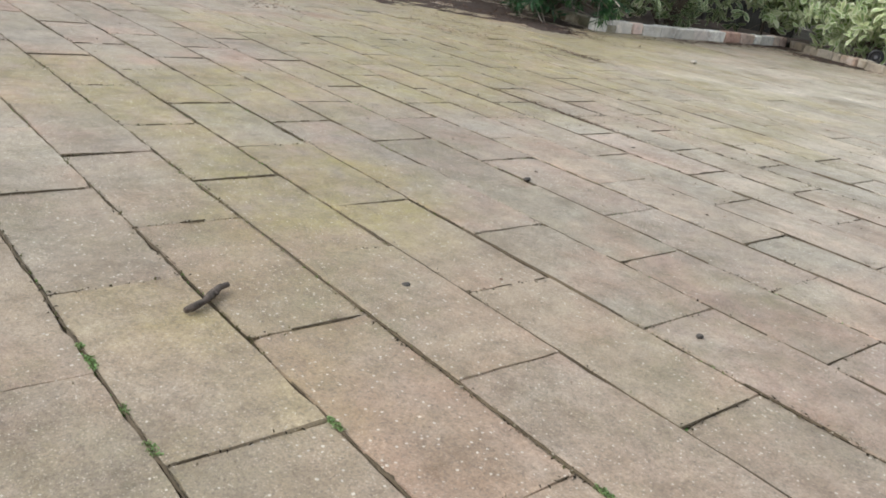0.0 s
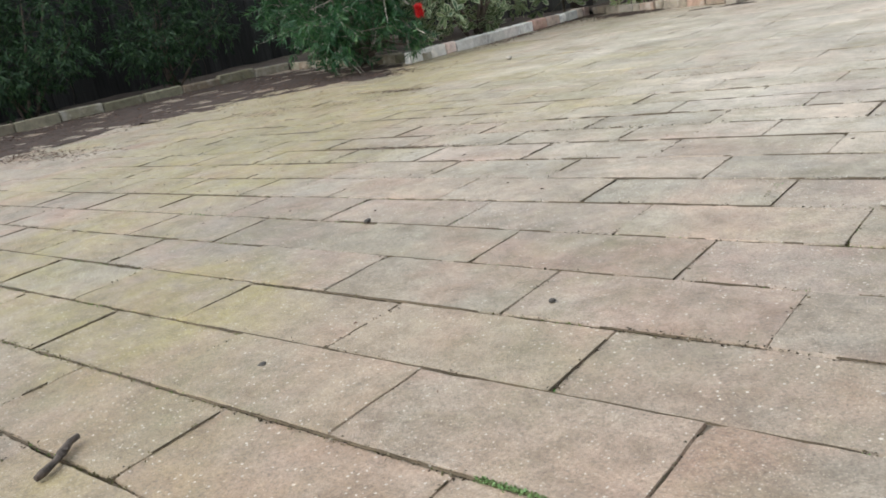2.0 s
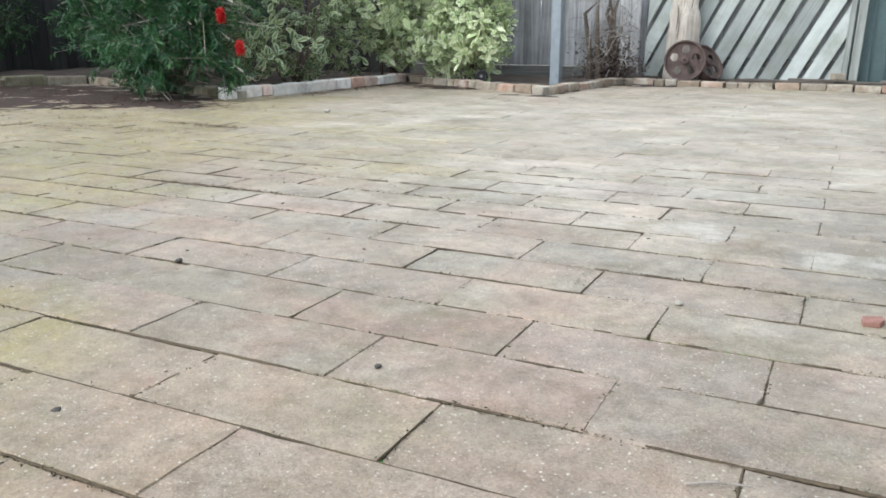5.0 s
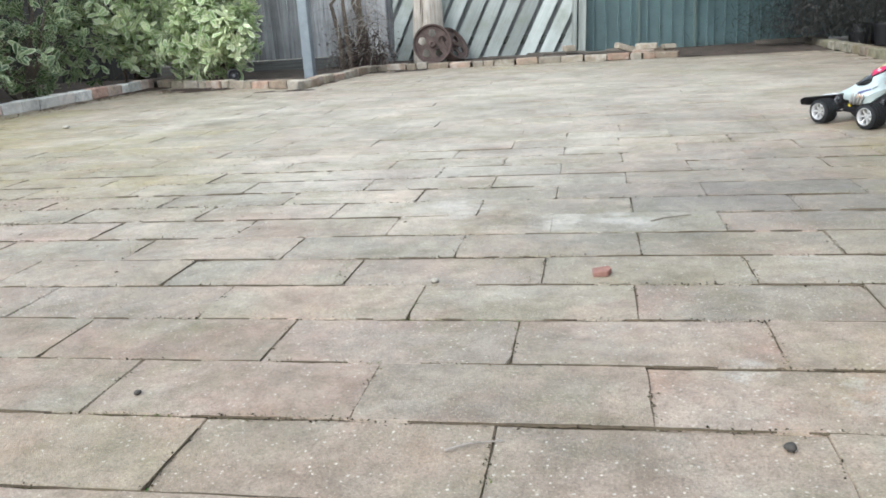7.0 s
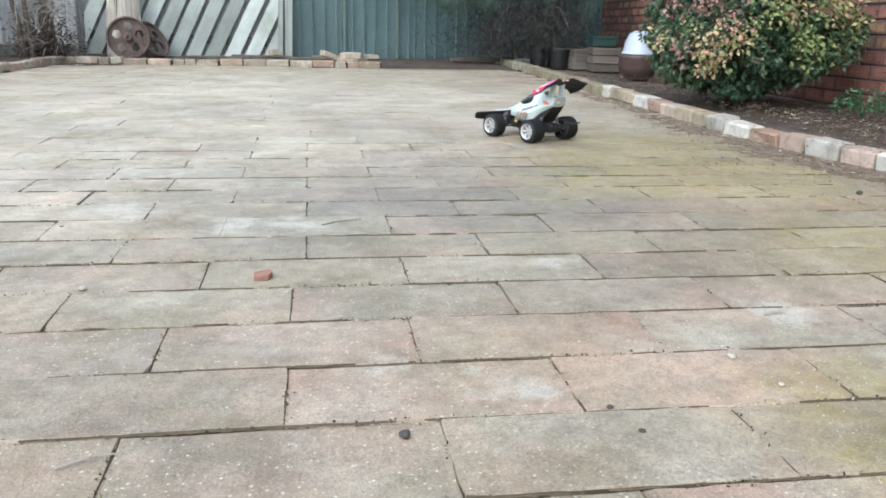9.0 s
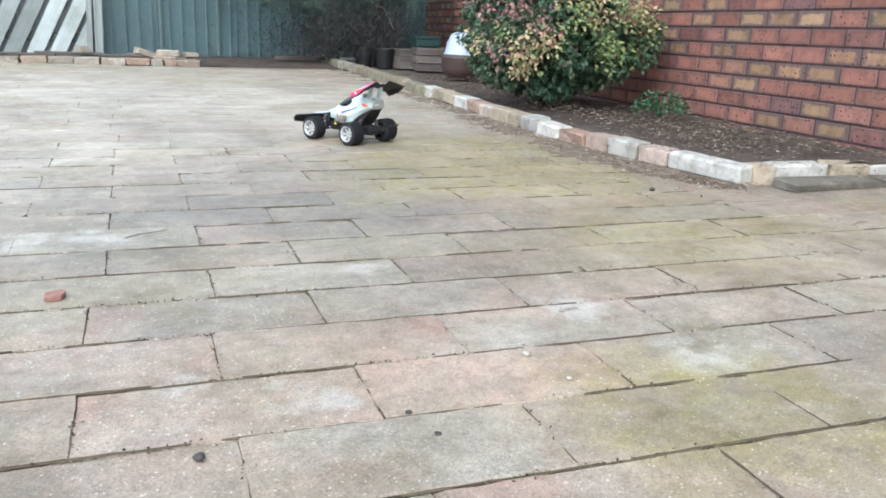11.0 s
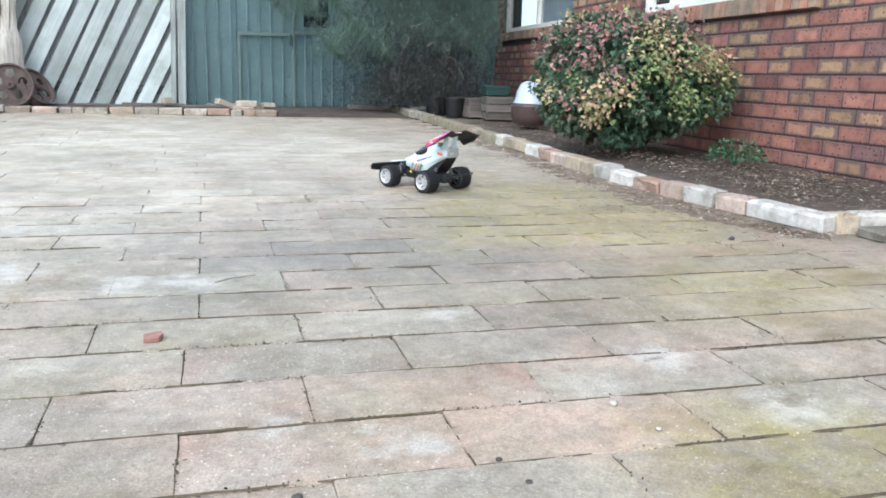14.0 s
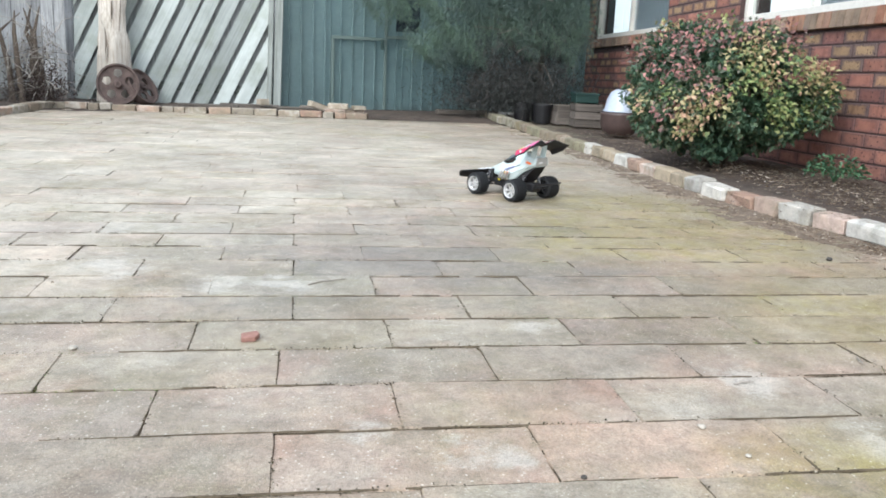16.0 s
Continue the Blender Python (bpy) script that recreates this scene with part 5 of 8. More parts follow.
loose_brick(0.52, 8.97, 0.078, 0, 17, 22, 1, "tan brick tilted on the edging row")
loose_brick(0.90, 9.02, 0.025, 0, 0, 8, 2, "whitewashed brick at the end of the edging")
loose_brick(0.74, 9.00, 0.082, 0, 0, -6, 3, "grey-white brick lying on top of the pile")
loose_brick(0.70, 8.93, 0.025, 0, 0, 4, 4, "pale mortar-covered brick in the pile")
loose_brick(0.96, 9.00, 0.076, 0, 0, 15, 5, "tan broken brick on the pile", (0.13, 0.1, 0.046))
loose_brick(-0.05, 9.03, 0.10, 0, 0, 30, 6, "small red broken brick on the bed", (0.11, 0.09, 0.06))
for k in range(4):
    b = box_bm(0.62, 0.075, 0.022, 0.004)
    p = part("loose_plank", b, M_BED)
    p.matrix_world = pose(-0.62 + 0.42 * k, 9.16 + 0.06 * (k % 2), 0.066 + 0.012 * (k % 2), 1, 0.5, -4 + 5 * (k % 3))
    tagged(p, "narrow weathered plank lying on the bed", "plank", group="planks on the far bed")


def iron_wheel(m, label, R=0.225):
    """A cast wheel: a solid web with five round openings, a flanged rim and a hub."""
    w = thing("iron_wheel", label, "wheel", m)
    part("rim", lathe_ring([(R, -0.042), (R, 0.042), (R - 0.016, 0.042), (R - 0.026, 0.012), (R - 0.026, -0.012), (R - 0.016, -0.042)], 44), M_RUST, w)
    part("hub", lathe_bm([(0.03, -0.05), (0.042, -0.05), (0.042, 0.045), (0.03, 0.055), (0.014, 0.055), (0.014, 0.03)], 18), M_RUST, w)
    b = bmesh.new()
    na, nr, r0, r1 = 100, 16, 0.03, R - 0.012
    hole, ring = 0.043, R * 0.56
    inside_ = lambda x, y: min(math.hypot(x - ring * math.cos(2 * math.pi * (k + 0.25) / 5), y - ring * math.sin(2 * math.pi * (k + 0.25) / 5)) for k in range(5)) < hole
    at = lambda i, j: ((r0 + (r1 - r0) * j / nr) * math.cos(2 * math.pi * i / na), (r0 + (r1 - r0) * j / nr) * math.sin(2 * math.pi * i / na))
    vs = {(i, j): b.verts.new((*at(i, j), 0)) for i in range(na) for j in range(nr + 1)}
    for i in range(na):
        for j in range(nr):
            x, y = at(i + 0.5, j + 0.5)
            if not inside_(x, y):
                b.faces.new((vs[i, j], vs[(i + 1) % na, j], vs[(i + 1) % na, j + 1], vs[i, j + 1]))
    bmesh.ops.delete(b, geom=[v for v in b.verts if not v.link_faces], context="VERTS")
    bmesh.ops.solidify(b, geom=b.faces[:], thickness=0.016)
    part("web", b, M_RUST, w, "cast web with round openings")
    return w


iron_wheel(pose(-1.535, 9.19, 0.246, 82, 0, 6), "rusty cast-iron machine wheel leaning by the gate", 0.212)
iron_wheel(Matrix.Translation((-1.34, 9.37, 0.215)) @ Matrix.Rotation(radians(-34), 4, "Y") @ pose(0, 0, 0, 90, 0, 68), "rusty iron wheel behind another, leaning on its edge", 0.205)


def rough_trunk(name, path, radii, material, label, category, seed, knots=0.25, sides=14, parent=None):
    rg = random.Random(seed)
    b = bmesh.new()
    pts = []
    rad = []
    for (p0, r0), (p1, r1) in zip(zip(path, radii), zip(path[1:], radii[1:])):
        n = 6
        for k in range(n):
            t = k / n
            pts.append(Vector(p0).lerp(Vector(p1), t) + Vector((rg.uniform(-1, 1), rg.uniform(-1, 1), 0)) * r0 * 0.08)
            rad.append((r0 + (r1 - r0) * t) * (1 + rg.uniform(-0.06, 0.06)))
    pts.append(Vector(path[-1]))
    rad.append(radii[-1])
    tube_bm(pts, rad, sides, b)
    for v in b.verts:
        n = noise.noise(Vector((v.co.x * 9, v.co.y * 9, v.co.z * 1.8)) + Vector((seed, 0, 0)))
        c = min(pts, key=lambda q: (q - v.co).length)
        v.co += (v.co - c) * n * knots
    ob = part(name, b, material, parent, smooth=True)
    return tagged(ob, label, category) if not parent else ob


trunk = thing("dead_tree", "bleached dead tree trunk with peeling bark by the gate", "tree stump", pose(-1.665, 9.47, 0, 0, LEAN, 0))
rough_trunk("trunk", [(0.05, 0, 0), (0.04, 0, 0.5), (0.03, 0, 1.1), (0.0, 0, 1.75), (-0.02, 0.02, 2.2)], [0.155, 0.12, 0.11, 0.125, 0.10], M_DEADWOOD, "", "", 4, 0.55, 18, trunk)
rough_trunk("branch", [(-0.10, 0.02, 0), (-0.085, 0, 0.5), (-0.06, 0, 1.1), (-0.12, 0, 1.6), (-0.22, 0, 2.1)], [0.07, 0.06, 0.06, 0.07, 0.05], M_DEADWOOD, "", "", 6, 0.5, 12, trunk)
rough_trunk("branch", [(0.05, 0, 1.35), (0.18, -0.02, 1.62), (0.26, -0.02, 2.1)], [0.06, 0.05, 0.04], M_BARK, "", "", 7, 0.5, 10, trunk)
_rr = random.Random(23)
for k in range(9):
    # long curls of brown bark left in the furrows
    a, zz = radians(_rr.uniform(195, 345)), _rr.uniform(0.15, 1.35)
    r = 0.116 - 0.008 * math.sin(zz * 2)
    h, w = _rr.uniform(0.10, 0.26), _rr.uniform(0.004, 0.009)
    b = tube_bm([(0, 0, -h), (_rr.uniform(-0.01, 0.01), 0.003, -h * 0.3), (_rr.uniform(-0.012, 0.012), 0.002, h * 0.4), (_rr.uniform(-0.01, 0.01), 0, h)], [0.002, w, w * 0.8, 0.0015], 6)
    p = part("bark_strip", b, M_BARK, trunk, "brown peeling bark")
    p.matrix_basis = pose(0.035 + r * math.cos(a), r * math.sin(a), zz, 0, _rr.uniform(-3, 3), math.degrees(a))

post = thing("fence_post", "grey galvanised square steel post behind the brick edging", "post", pose(-2.60, 8.12, 0))
part("shaft", box_bm(0.10, 0.10, 2.3, 0.006, (0, 0, 1.15)), M_GALV, post)


# ---- twigs and shrubs ----
def twig_bundle(name, material, starts, rg, reach, seg=6, r0=0.006, wander=0.35, droop=0.0, parent=None, rise=0.5):
    """Thin crooked stems from the given places, in one mesh."""
    vs, fs = [], []
    for p in starts:
        p = np.array(p, float)
        d = rg.normal(size=3) * 0.6 + np.array([0, 0, rise])
        d /= np.linalg.norm(d)
        ln = reach * rg.uniform(0.6, 1.3) / seg
        for k in range(seg + 1):
            r = r0 * (1 - 0.8 * k / seg)
            s = np.cross(d, [0.3, 0.2, 0.9])
            s /= np.linalg.norm(s) + 1e-9
            u = np.cross(s, d)
            for a in range(3):
                an = 2 * math.pi * a / 3
                vs.append(p + (s * math.cos(an) + u * math.sin(an)) * r)
            if k:
                n = len(vs) - 6
                for a in range(3):
                    b = (a + 1) % 3
                    fs.append((n + a, n + b, n + 3 + b, n + 3 + a))
            d = d + rg.normal(size=3) * wander - np.array([0, 0, droop])
            d /= np.linalg.norm(d)
            p = p + d * ln
    ob = tagged(new(name, mesh_from(name, vs, fs, material)), kind="stuff")
    if parent:
        ob.parent = parent
    return ob


def shell_points(rg, blobs, n, inner=0.55):
    """Places for leaves in the outer shell of a lumpy crown made of blobs (centre, radii); also the way out."""
    vol = np.array([r[0] * r[1] * r[2] for _, r in blobs]) ** 0.67
    which = rg.choice(len(blobs), size=n, p=vol / vol.sum())
    c = np.array([b[0] for b in blobs])[which]
    r = np.array([b[1] for b in blobs])[which]
    u = unit_rows(rg, n)
    d = rg.uniform(inner ** 2, 1.0, size=n) ** 0.5
    lump = 1 + 0.18 * np.sin(u[:, 0] * 7 + which) * np.sin(u[:, 1] * 6 + 2 * which) + 0.12 * np.sin(u[:, 2] * 11 + u[:, 0] * 9)
    p = c + u * r * (d * lump)[:, None]
    return p, u


def shrub(name, label, base, blobs, material, count, length, width, seed, stems, hang=0.2, cluster=1, low=0.03, category="shrub", inner=0.5, fold=0.25, twig=M_BARK, limit=None, reach=0.5, rosette=False, accents=()):
    """A shrub: stems from its base and a crown of single leaves in tufts, with gaps."""
    rg = np.random.default_rng(seed)
    s = thing(name, label, category, pose(*base))
    local = [((c[0] - base[0], c[1] - base[1], c[2] - base[2]), r) for c, r in blobs]
    st = []
    b = bmesh.new()
    rr = random.Random(seed)
    for k in range(stems):
        c, r = local[k % len(local)]
        a = Vector((rr.uniform(-0.08, 0.08), rr.uniform(-0.08, 0.08), -0.02))
        e = Vector((c[0] + rr.uniform(-0.4, 0.4) * r[0], c[1] + rr.uniform(-0.4, 0.4) * r[1], c[2] + rr.uniform(-0.2, 0.6) * r[2]))
        m1 = a.lerp(e, 0.45) + Vector((rr.uniform(-0.05, 0.05), rr.uniform(-0.05, 0.05), 0.05))
        tube_bm([a, m1, e], [0.016, 0.011, 0.004], 6, b)
        st += [a.lerp(e, f) for f in (0.4, 0.55, 0.7, 0.85, 1.0)]
    tagged(part("stem_mass", b, twig, s, "bare woody stems"), kind="stuff")
    twig_bundle("twig_mass", twig, [tuple(v) for v in st for _ in range(2)], rg, reach, 5, 0.004, 0.3, 0.02, s)
    n = count // cluster
    p, u = shell_points(rg, local, n, inner)
    keep = p[:, 2] > low
    if limit:
        keep &= limit(p)
    p, u = p[keep], u[keep]
    # leaves stand in tufts that share a place and fan out
    p = np.repeat(p, cluster, axis=0)
    u = np.repeat(u, cluster, axis=0)
    n = len(p)
    ahead = u + rg.normal(size=(n, 3)) * 0.75 - np.array([0, 0, hang])
    up = u * 0.6 + np.array([0, 0, 0.8]) + rg.normal(size=(n, 3)) * 0.35
    p = p + rg.normal(size=(n, 3)) * length * 0.18
    sz = rg.uniform(0.65, 1.2, size=n)
    if rosette:
        # a whorl round each shoot's tip, seen from outside as a star of leaves
        axis = np.repeat(rg.normal(size=(n // cluster, 3)) * 0.45 + np.array([0, 0, 0.45]), cluster, axis=0) + u
        axis /= np.linalg.norm(axis, axis=1, keepdims=True)
        flat = rg.normal(size=(n, 3))
        flat -= axis * (flat * axis).sum(1, keepdims=True)
        flat /= np.linalg.norm(flat, axis=1, keepdims=True)
        ahead = flat + axis * rg.uniform(-0.1, 1.1, size=(n, 1)) - np.array([0, 0, hang])
        up = axis + rg.normal(size=(n, 3)) * 0.2
        p = p - rg.normal(size=(n, 3)) * length * 0.05 + axis * rg.uniform(-0.3, 0.1, size=(n, 1)) * length
        me = broad_leaves("leaves", p, ahead, up, length * sz, width * sz, material)
    else:
        me = leaf_cloud("leaves", p, ahead, up, length * sz, width * sz, material, fold)
    lv = new("leaves", me)
    lv.parent = s
    tagged(lv, kind="stuff")
    # tufts of young leaves in another colour, at the tips of some shoots
    for colour, spots, each in accents:
        p = np.concatenate([np.array(q[:3]) - np.array(base) + np.clip(rg.normal(size=(each, 3)), -1.6, 1.6) * q[3] for q in spots])
        k = len(p)
        out = p - np.array(local[0][0])
        out /= np.linalg.norm(out, axis=1, keepdims=True)
        sz = rg.uniform(0.7, 1.25, size=k)
        tip = new("tip_leaves", leaf_cloud("tip_leaves", p, out + rg.normal(size=(k, 3)) * 0.8 - np.array([0, 0, 0.25]), out + rg.normal(size=(k, 3)) * 0.4 + np.array([0, 0, 0.6]), length * sz, width * sz, colour, fold))
        tip.parent = s
        tagged(tip, kind="stuff")
    return s


M_EUON = leaf_material("variegated_leaf", [(0.0, (0.14, 0.24, 0.07)), (0.35, (0.28, 0.42, 0.15)), (0.7, (0.50, 0.62, 0.29)), (1.0, (0.82, 0.85, 0.58))], (0.92, 0.93, 0.74), 0.3, 0.35, 1.0, clump=0.35, clump_scale=3.5)
# darker copy of the variegated leaf, with the shade put into its colours
M_EUON_SHADED = leaf_material("shaded_variegated_leaf", [(0.0, (0.06, 0.12, 0.05)), (0.6, (0.12, 0.20, 0.08)), (1.0, (0.30, 0.38, 0.17))], (0.74, 0.78, 0.52), 0.32, 0.4, 1.0)
M_BOTTLE = leaf_material("narrow_green_leaf", [(0.0, (0.02, 0.065, 0.03)), (0.55, (0.04, 0.115, 0.045)), (0.85, (0.08, 0.18, 0.065)), (1.0, (0.14, 0.26, 0.09))], None, 0.38, clump=0.5, clump_scale=5.0)
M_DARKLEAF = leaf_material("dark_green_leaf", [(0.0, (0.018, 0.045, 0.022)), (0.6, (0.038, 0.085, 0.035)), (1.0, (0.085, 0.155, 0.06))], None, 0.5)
M_NANDINA = leaf_material("nandina_leaf", [(0.0, (0.04, 0.085, 0.055)), (0.35, (0.08, 0.145, 0.09)), (0.66, (0.11, 0.175, 0.10)), (0.84, (0.17, 0.205, 0.11)), (0.93, (0.27, 0.17, 0.15)), (1.0, (0.40, 0.36, 0.21))], None, 0.4, clump=0.35, clump_scale=5.0)
M_NANDINA_PINK = leaf_material("young_red_leaf", [(0.0, (0.10, 0.14, 0.09)), (0.35, (0.22, 0.15, 0.14)), (0.7, (0.40, 0.19, 0.18)), (1.0, (0.56, 0.28, 0.25))], None, 0.45)
M_NANDINA_CREAM = leaf_material("cream_leaf", [(0.0, (0.16, 0.22, 0.09)), (0.35, (0.40, 0.40, 0.19)), (0.7, (0.66, 0.54, 0.32)), (1.0, (0.56, 0.32, 0.24))], None, 0.45)
M_NANDINA_LIME = leaf_material("lime_leaf", [(0.0, (0.09, 0.16, 0.07)), (0.5, (0.22, 0.30, 0.11)), (1.0, (0.48, 0.50, 0.22))], None, 0.45)
M_NEEDLE = leaf_material("blue_green_needle", [(0.0, (0.11, 0.155, 0.145)), (0.6, (0.165, 0.235, 0.20)), (1.0, (0.22, 0.33, 0.22))], None, 0.6, clump=0.45, clump_scale=2.6)
# dry needles whose blue-grey colour includes the shade and haze below the crown
M_SHADENEEDLE = leaf_material("shaded_dry_needle", [(0.0, (0.03, 0.032, 0.032)), (0.6, (0.07, 0.076, 0.074)), (1.0, (0.14, 0.145, 0.135))], None, 0.8)
M_WEED = leaf_material("fresh_weed_leaf", [(0.0, (0.03, 0.085, 0.045)), (0.7, (0.08, 0.17, 0.085)), (1.0, (0.16, 0.27, 0.14))], None, 0.45)
M_FLOWER = leaf_material("red_brush_flower", [(0.0, (0.42, 0.008, 0.008)), (1.0, (0.75, 0.03, 0.03))], None, 0.6)

shrub("variegated_shrub", "variegated cream and green leafy shrub in the corner bed", (-4.75, 8.55, 0.03),
      [((-4.62, 8.25, 0.85), (0.52, 0.5, 0.42)), ((-4.45, 8.30, 1.40), (0.55, 0.5, 0.5)), ((-4.75, 8.05, 1.55), (0.5, 0.5, 0.5)), ((-4.48, 8.32, 0.45), (0.42, 0.3, 0.30)), ((-4.8, 8.3, 2.0), (0.5, 0.5, 0.4))],
      M_EUON, 8200, 0.105, 0.043, 31, 9, -0.15, 9, 0.05, rosette=True)
shrub("variegated_shrub", "bright cream-edged leafy shrub beside the paling fence", (-3.55, 8.35, 0.03),
      [((-3.55, 8.15, 0.55), (0.45, 0.42, 0.45)), ((-3.50, 8.15, 1.15), (0.50, 0.42, 0.5)), ((-3.75, 8.2, 1.65), (0.5, 0.45, 0.45)), ((-3.25, 8.05, 1.35), (0.3, 0.3, 0.35)), ((-3.90, 8.2, 0.42), (0.34, 0.3, 0.34)), ((-3.30, 8.0, 0.5), (0.24, 0.24, 0.3))],
      M_EUON, 8200, 0.105, 0.043, 32, 8, -0.15, 9, 0.05, rosette=True)
shrub("variegated_shrub", "variegated shrub behind the white edging, shade put into its leaf colour", (-5.05, 7.1, 0.03),
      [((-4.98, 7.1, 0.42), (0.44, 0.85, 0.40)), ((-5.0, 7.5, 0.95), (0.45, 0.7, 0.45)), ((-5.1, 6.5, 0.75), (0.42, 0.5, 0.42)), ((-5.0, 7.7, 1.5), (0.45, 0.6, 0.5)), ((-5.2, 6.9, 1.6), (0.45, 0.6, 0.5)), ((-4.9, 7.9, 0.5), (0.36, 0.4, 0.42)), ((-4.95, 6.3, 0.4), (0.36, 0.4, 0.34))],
      M_EUON_SHADED, 3000, 0.105, 0.043, 33, 9, 0.2, 9, 0.04, rosette=True)

def spray_shrub(name, label, base, blobs, material, sprays, leaves, length, width, seed, category="shrub", reach=0.5, twig=M_BARK, droop=0.55):
    """A shrub of drooping leafy shoots: each shoot is a bent twig set with narrow leaves all round."""
    rg = np.random.default_rng(seed)
    s = thing(name, label, category, pose(*base))
    o = np.array(base)
    local = [(tuple(np.array(c) - o), r) for c, r in blobs]
    tip, u = shell_points(rg, local, sprays, 0.45)
    keep = tip[:, 2] > 0.02
    tip, u = tip[keep], u[keep]
    k = len(tip)
    b = bmesh.new()
    rr = random.Random(seed)
    for q in range(18):
        c, r = local[q % len(local)]
        e = Vector((c[0] + rr.uniform(-0.3, 0.3) * r[0], c[1] + rr.uniform(-0.3, 0.3) * r[1], c[2] + rr.uniform(-0.3, 0.5) * r[2]))
        a = Vector((rr.uniform(-0.15, 0.15), rr.uniform(-0.1, 0.1), -0.02))
        tube_bm([a, a.lerp(e, 0.5) + Vector((0, 0, 0.12)), e], [0.022, 0.015, 0.006], 6, b)
    tagged(part("stem_mass", b, twig, s, "bare woody stems"), kind="stuff")
    L = reach * rg.uniform(0.6, 1.3, size=(k, 1))
    start = tip - (u * np.array([1, 1, 0.35]) + np.array([0, 0, 0.12]) + rg.normal(size=(k, 3)) * 0.25) * L
    mid = (start + tip) / 2 + np.array([0, 0, 1.0]) * L * droop * 0.3
    vs, fs = [], []
    for q in range(k):
        for w, (p, r) in enumerate(((start[q], 0.004), (mid[q], 0.003), (tip[q], 0.0012))):
            vs += [p + np.array([r * math.cos(a), r * math.sin(a), r * math.sin(a + 1)]) for a in (0, 2.1, 4.2)]
            if w:
                n0 = len(vs) - 6
                fs += [(n0 + a, n0 + (a + 1) % 3, n0 + 3 + (a + 1) % 3, n0 + 3 + a) for a in range(3)]
    tw_ = new("twig_mass", mesh_from("twig_mass", vs, fs, M_TWIG))
    tw_.parent = s
    tagged(tw_, kind="stuff")
    t = rg.uniform(0.15, 1.02, size=(k, leaves, 1)) ** 0.8
    p0, p1, p2 = start[:, None], mid[:, None], tip[:, None]
    pos = (1 - t) ** 2 * p0 + 2 * t * (1 - t) * (2 * p1 - (p0 + p2) / 2) + t * t * p2
    tang = 2 * (1 - t) * ((2 * p1 - (p0 + p2) / 2) - p0) + 2 * t * (p2 - (2 * p1 - (p0 + p2) / 2))
    tang = (tang / (np.linalg.norm(tang, axis=2, keepdims=True) + 1e-9)).reshape(-1, 3)
    pos = pos.reshape(-1, 3)
    n = len(pos)
    out = rg.normal(size=(n, 3))
    out -= tang * (out * tang).sum(1, keepdims=True)
    out /= np.linalg.norm(out, axis=1, keepdims=True)
    ahead = tang * rg.uniform(0.4, 1.1, size=(n, 1)) + out
    sz = rg.uniform(0.6, 1.2, size=n)
    ok = pos[:, 2] > -0.01
    lv = new("leaves", leaf_cloud("leaves", pos[ok], ahead[ok], (rg.normal(size=(n, 3)) * 0.5 + np.array([0, 0, 1.0]))[ok], (length * sz)[ok], (width * sz)[ok], material, 0.15, 0.2))
    lv.parent = s
    tagged(lv, kind="stuff")
    return s


bottle = spray_shrub("bottlebrush_shrub", "dark green bottlebrush shrub with red flowers drooping on the paving", (-5.55, 5.85, 0.03),
                     [((-5.35, 5.45, 0.45), (0.90, 0.62, 0.42)), ((-5.3, 5.7, 1.0), (0.95, 0.7, 0.5)), ((-5.0, 5.05, 0.26), (0.52, 0.45, 0.26)), ((-5.7, 5.9, 1.6), (1.0, 0.8, 0.6)), ((-4.75, 5.45, 0.62), (0.40, 0.35, 0.42)), ((-6.1, 5.7, 0.8), (0.7, 0.6, 0.5)), ((-6.5, 6.0, 1.4), (0.7, 0.6, 0.6)), ((-4.45, 5.4, 0.15), (0.16, 0.16, 0.15))],
                     M_BOTTLE, 620, 62, 0.085, 0.0135, 34, reach=0.55)
_rg = np.random.default_rng(77)
for fx, fy, fz in ((-4.27, 5.33, 0.42), (-4.42, 5.30, 0.67), (-5.0, 4.95, 1.25)):
    n = 1100
    ax = _rg.uniform(-0.048, 0.048, size=n)
    an = _rg.uniform(0, 2 * math.pi, size=n)
    out = np.stack([np.cos(an), np.sin(an), 0.15 + 0.5 * _rg.normal(size=n)], 1)
    place = np.stack([0.004 * np.cos(an), 0.004 * np.sin(an), ax], 1)
    f = new("flower", leaf_cloud("flower", place, out, np.tile([0.0, 0.0, 1.0], (n, 1)), _rg.uniform(0.025, 0.046, size=n), np.full(n, 0.0022), M_FLOWER))
    f.parent = bottle
    f.matrix_basis = pose(fx + 5.55, fy - 5.85, fz - 0.03, 25, 15, 0)
    tagged(f, "red bottlebrush flower")
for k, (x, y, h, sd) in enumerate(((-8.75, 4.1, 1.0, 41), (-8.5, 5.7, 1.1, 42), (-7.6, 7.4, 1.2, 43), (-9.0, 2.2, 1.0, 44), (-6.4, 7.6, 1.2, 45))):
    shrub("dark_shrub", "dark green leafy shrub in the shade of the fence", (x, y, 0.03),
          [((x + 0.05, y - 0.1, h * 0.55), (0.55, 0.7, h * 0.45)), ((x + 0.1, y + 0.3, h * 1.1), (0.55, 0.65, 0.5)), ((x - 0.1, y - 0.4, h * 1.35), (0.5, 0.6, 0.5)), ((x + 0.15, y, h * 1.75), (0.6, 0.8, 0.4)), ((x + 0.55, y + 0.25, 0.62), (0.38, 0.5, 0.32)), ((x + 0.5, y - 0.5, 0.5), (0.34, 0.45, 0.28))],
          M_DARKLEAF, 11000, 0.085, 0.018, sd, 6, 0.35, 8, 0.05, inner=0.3)

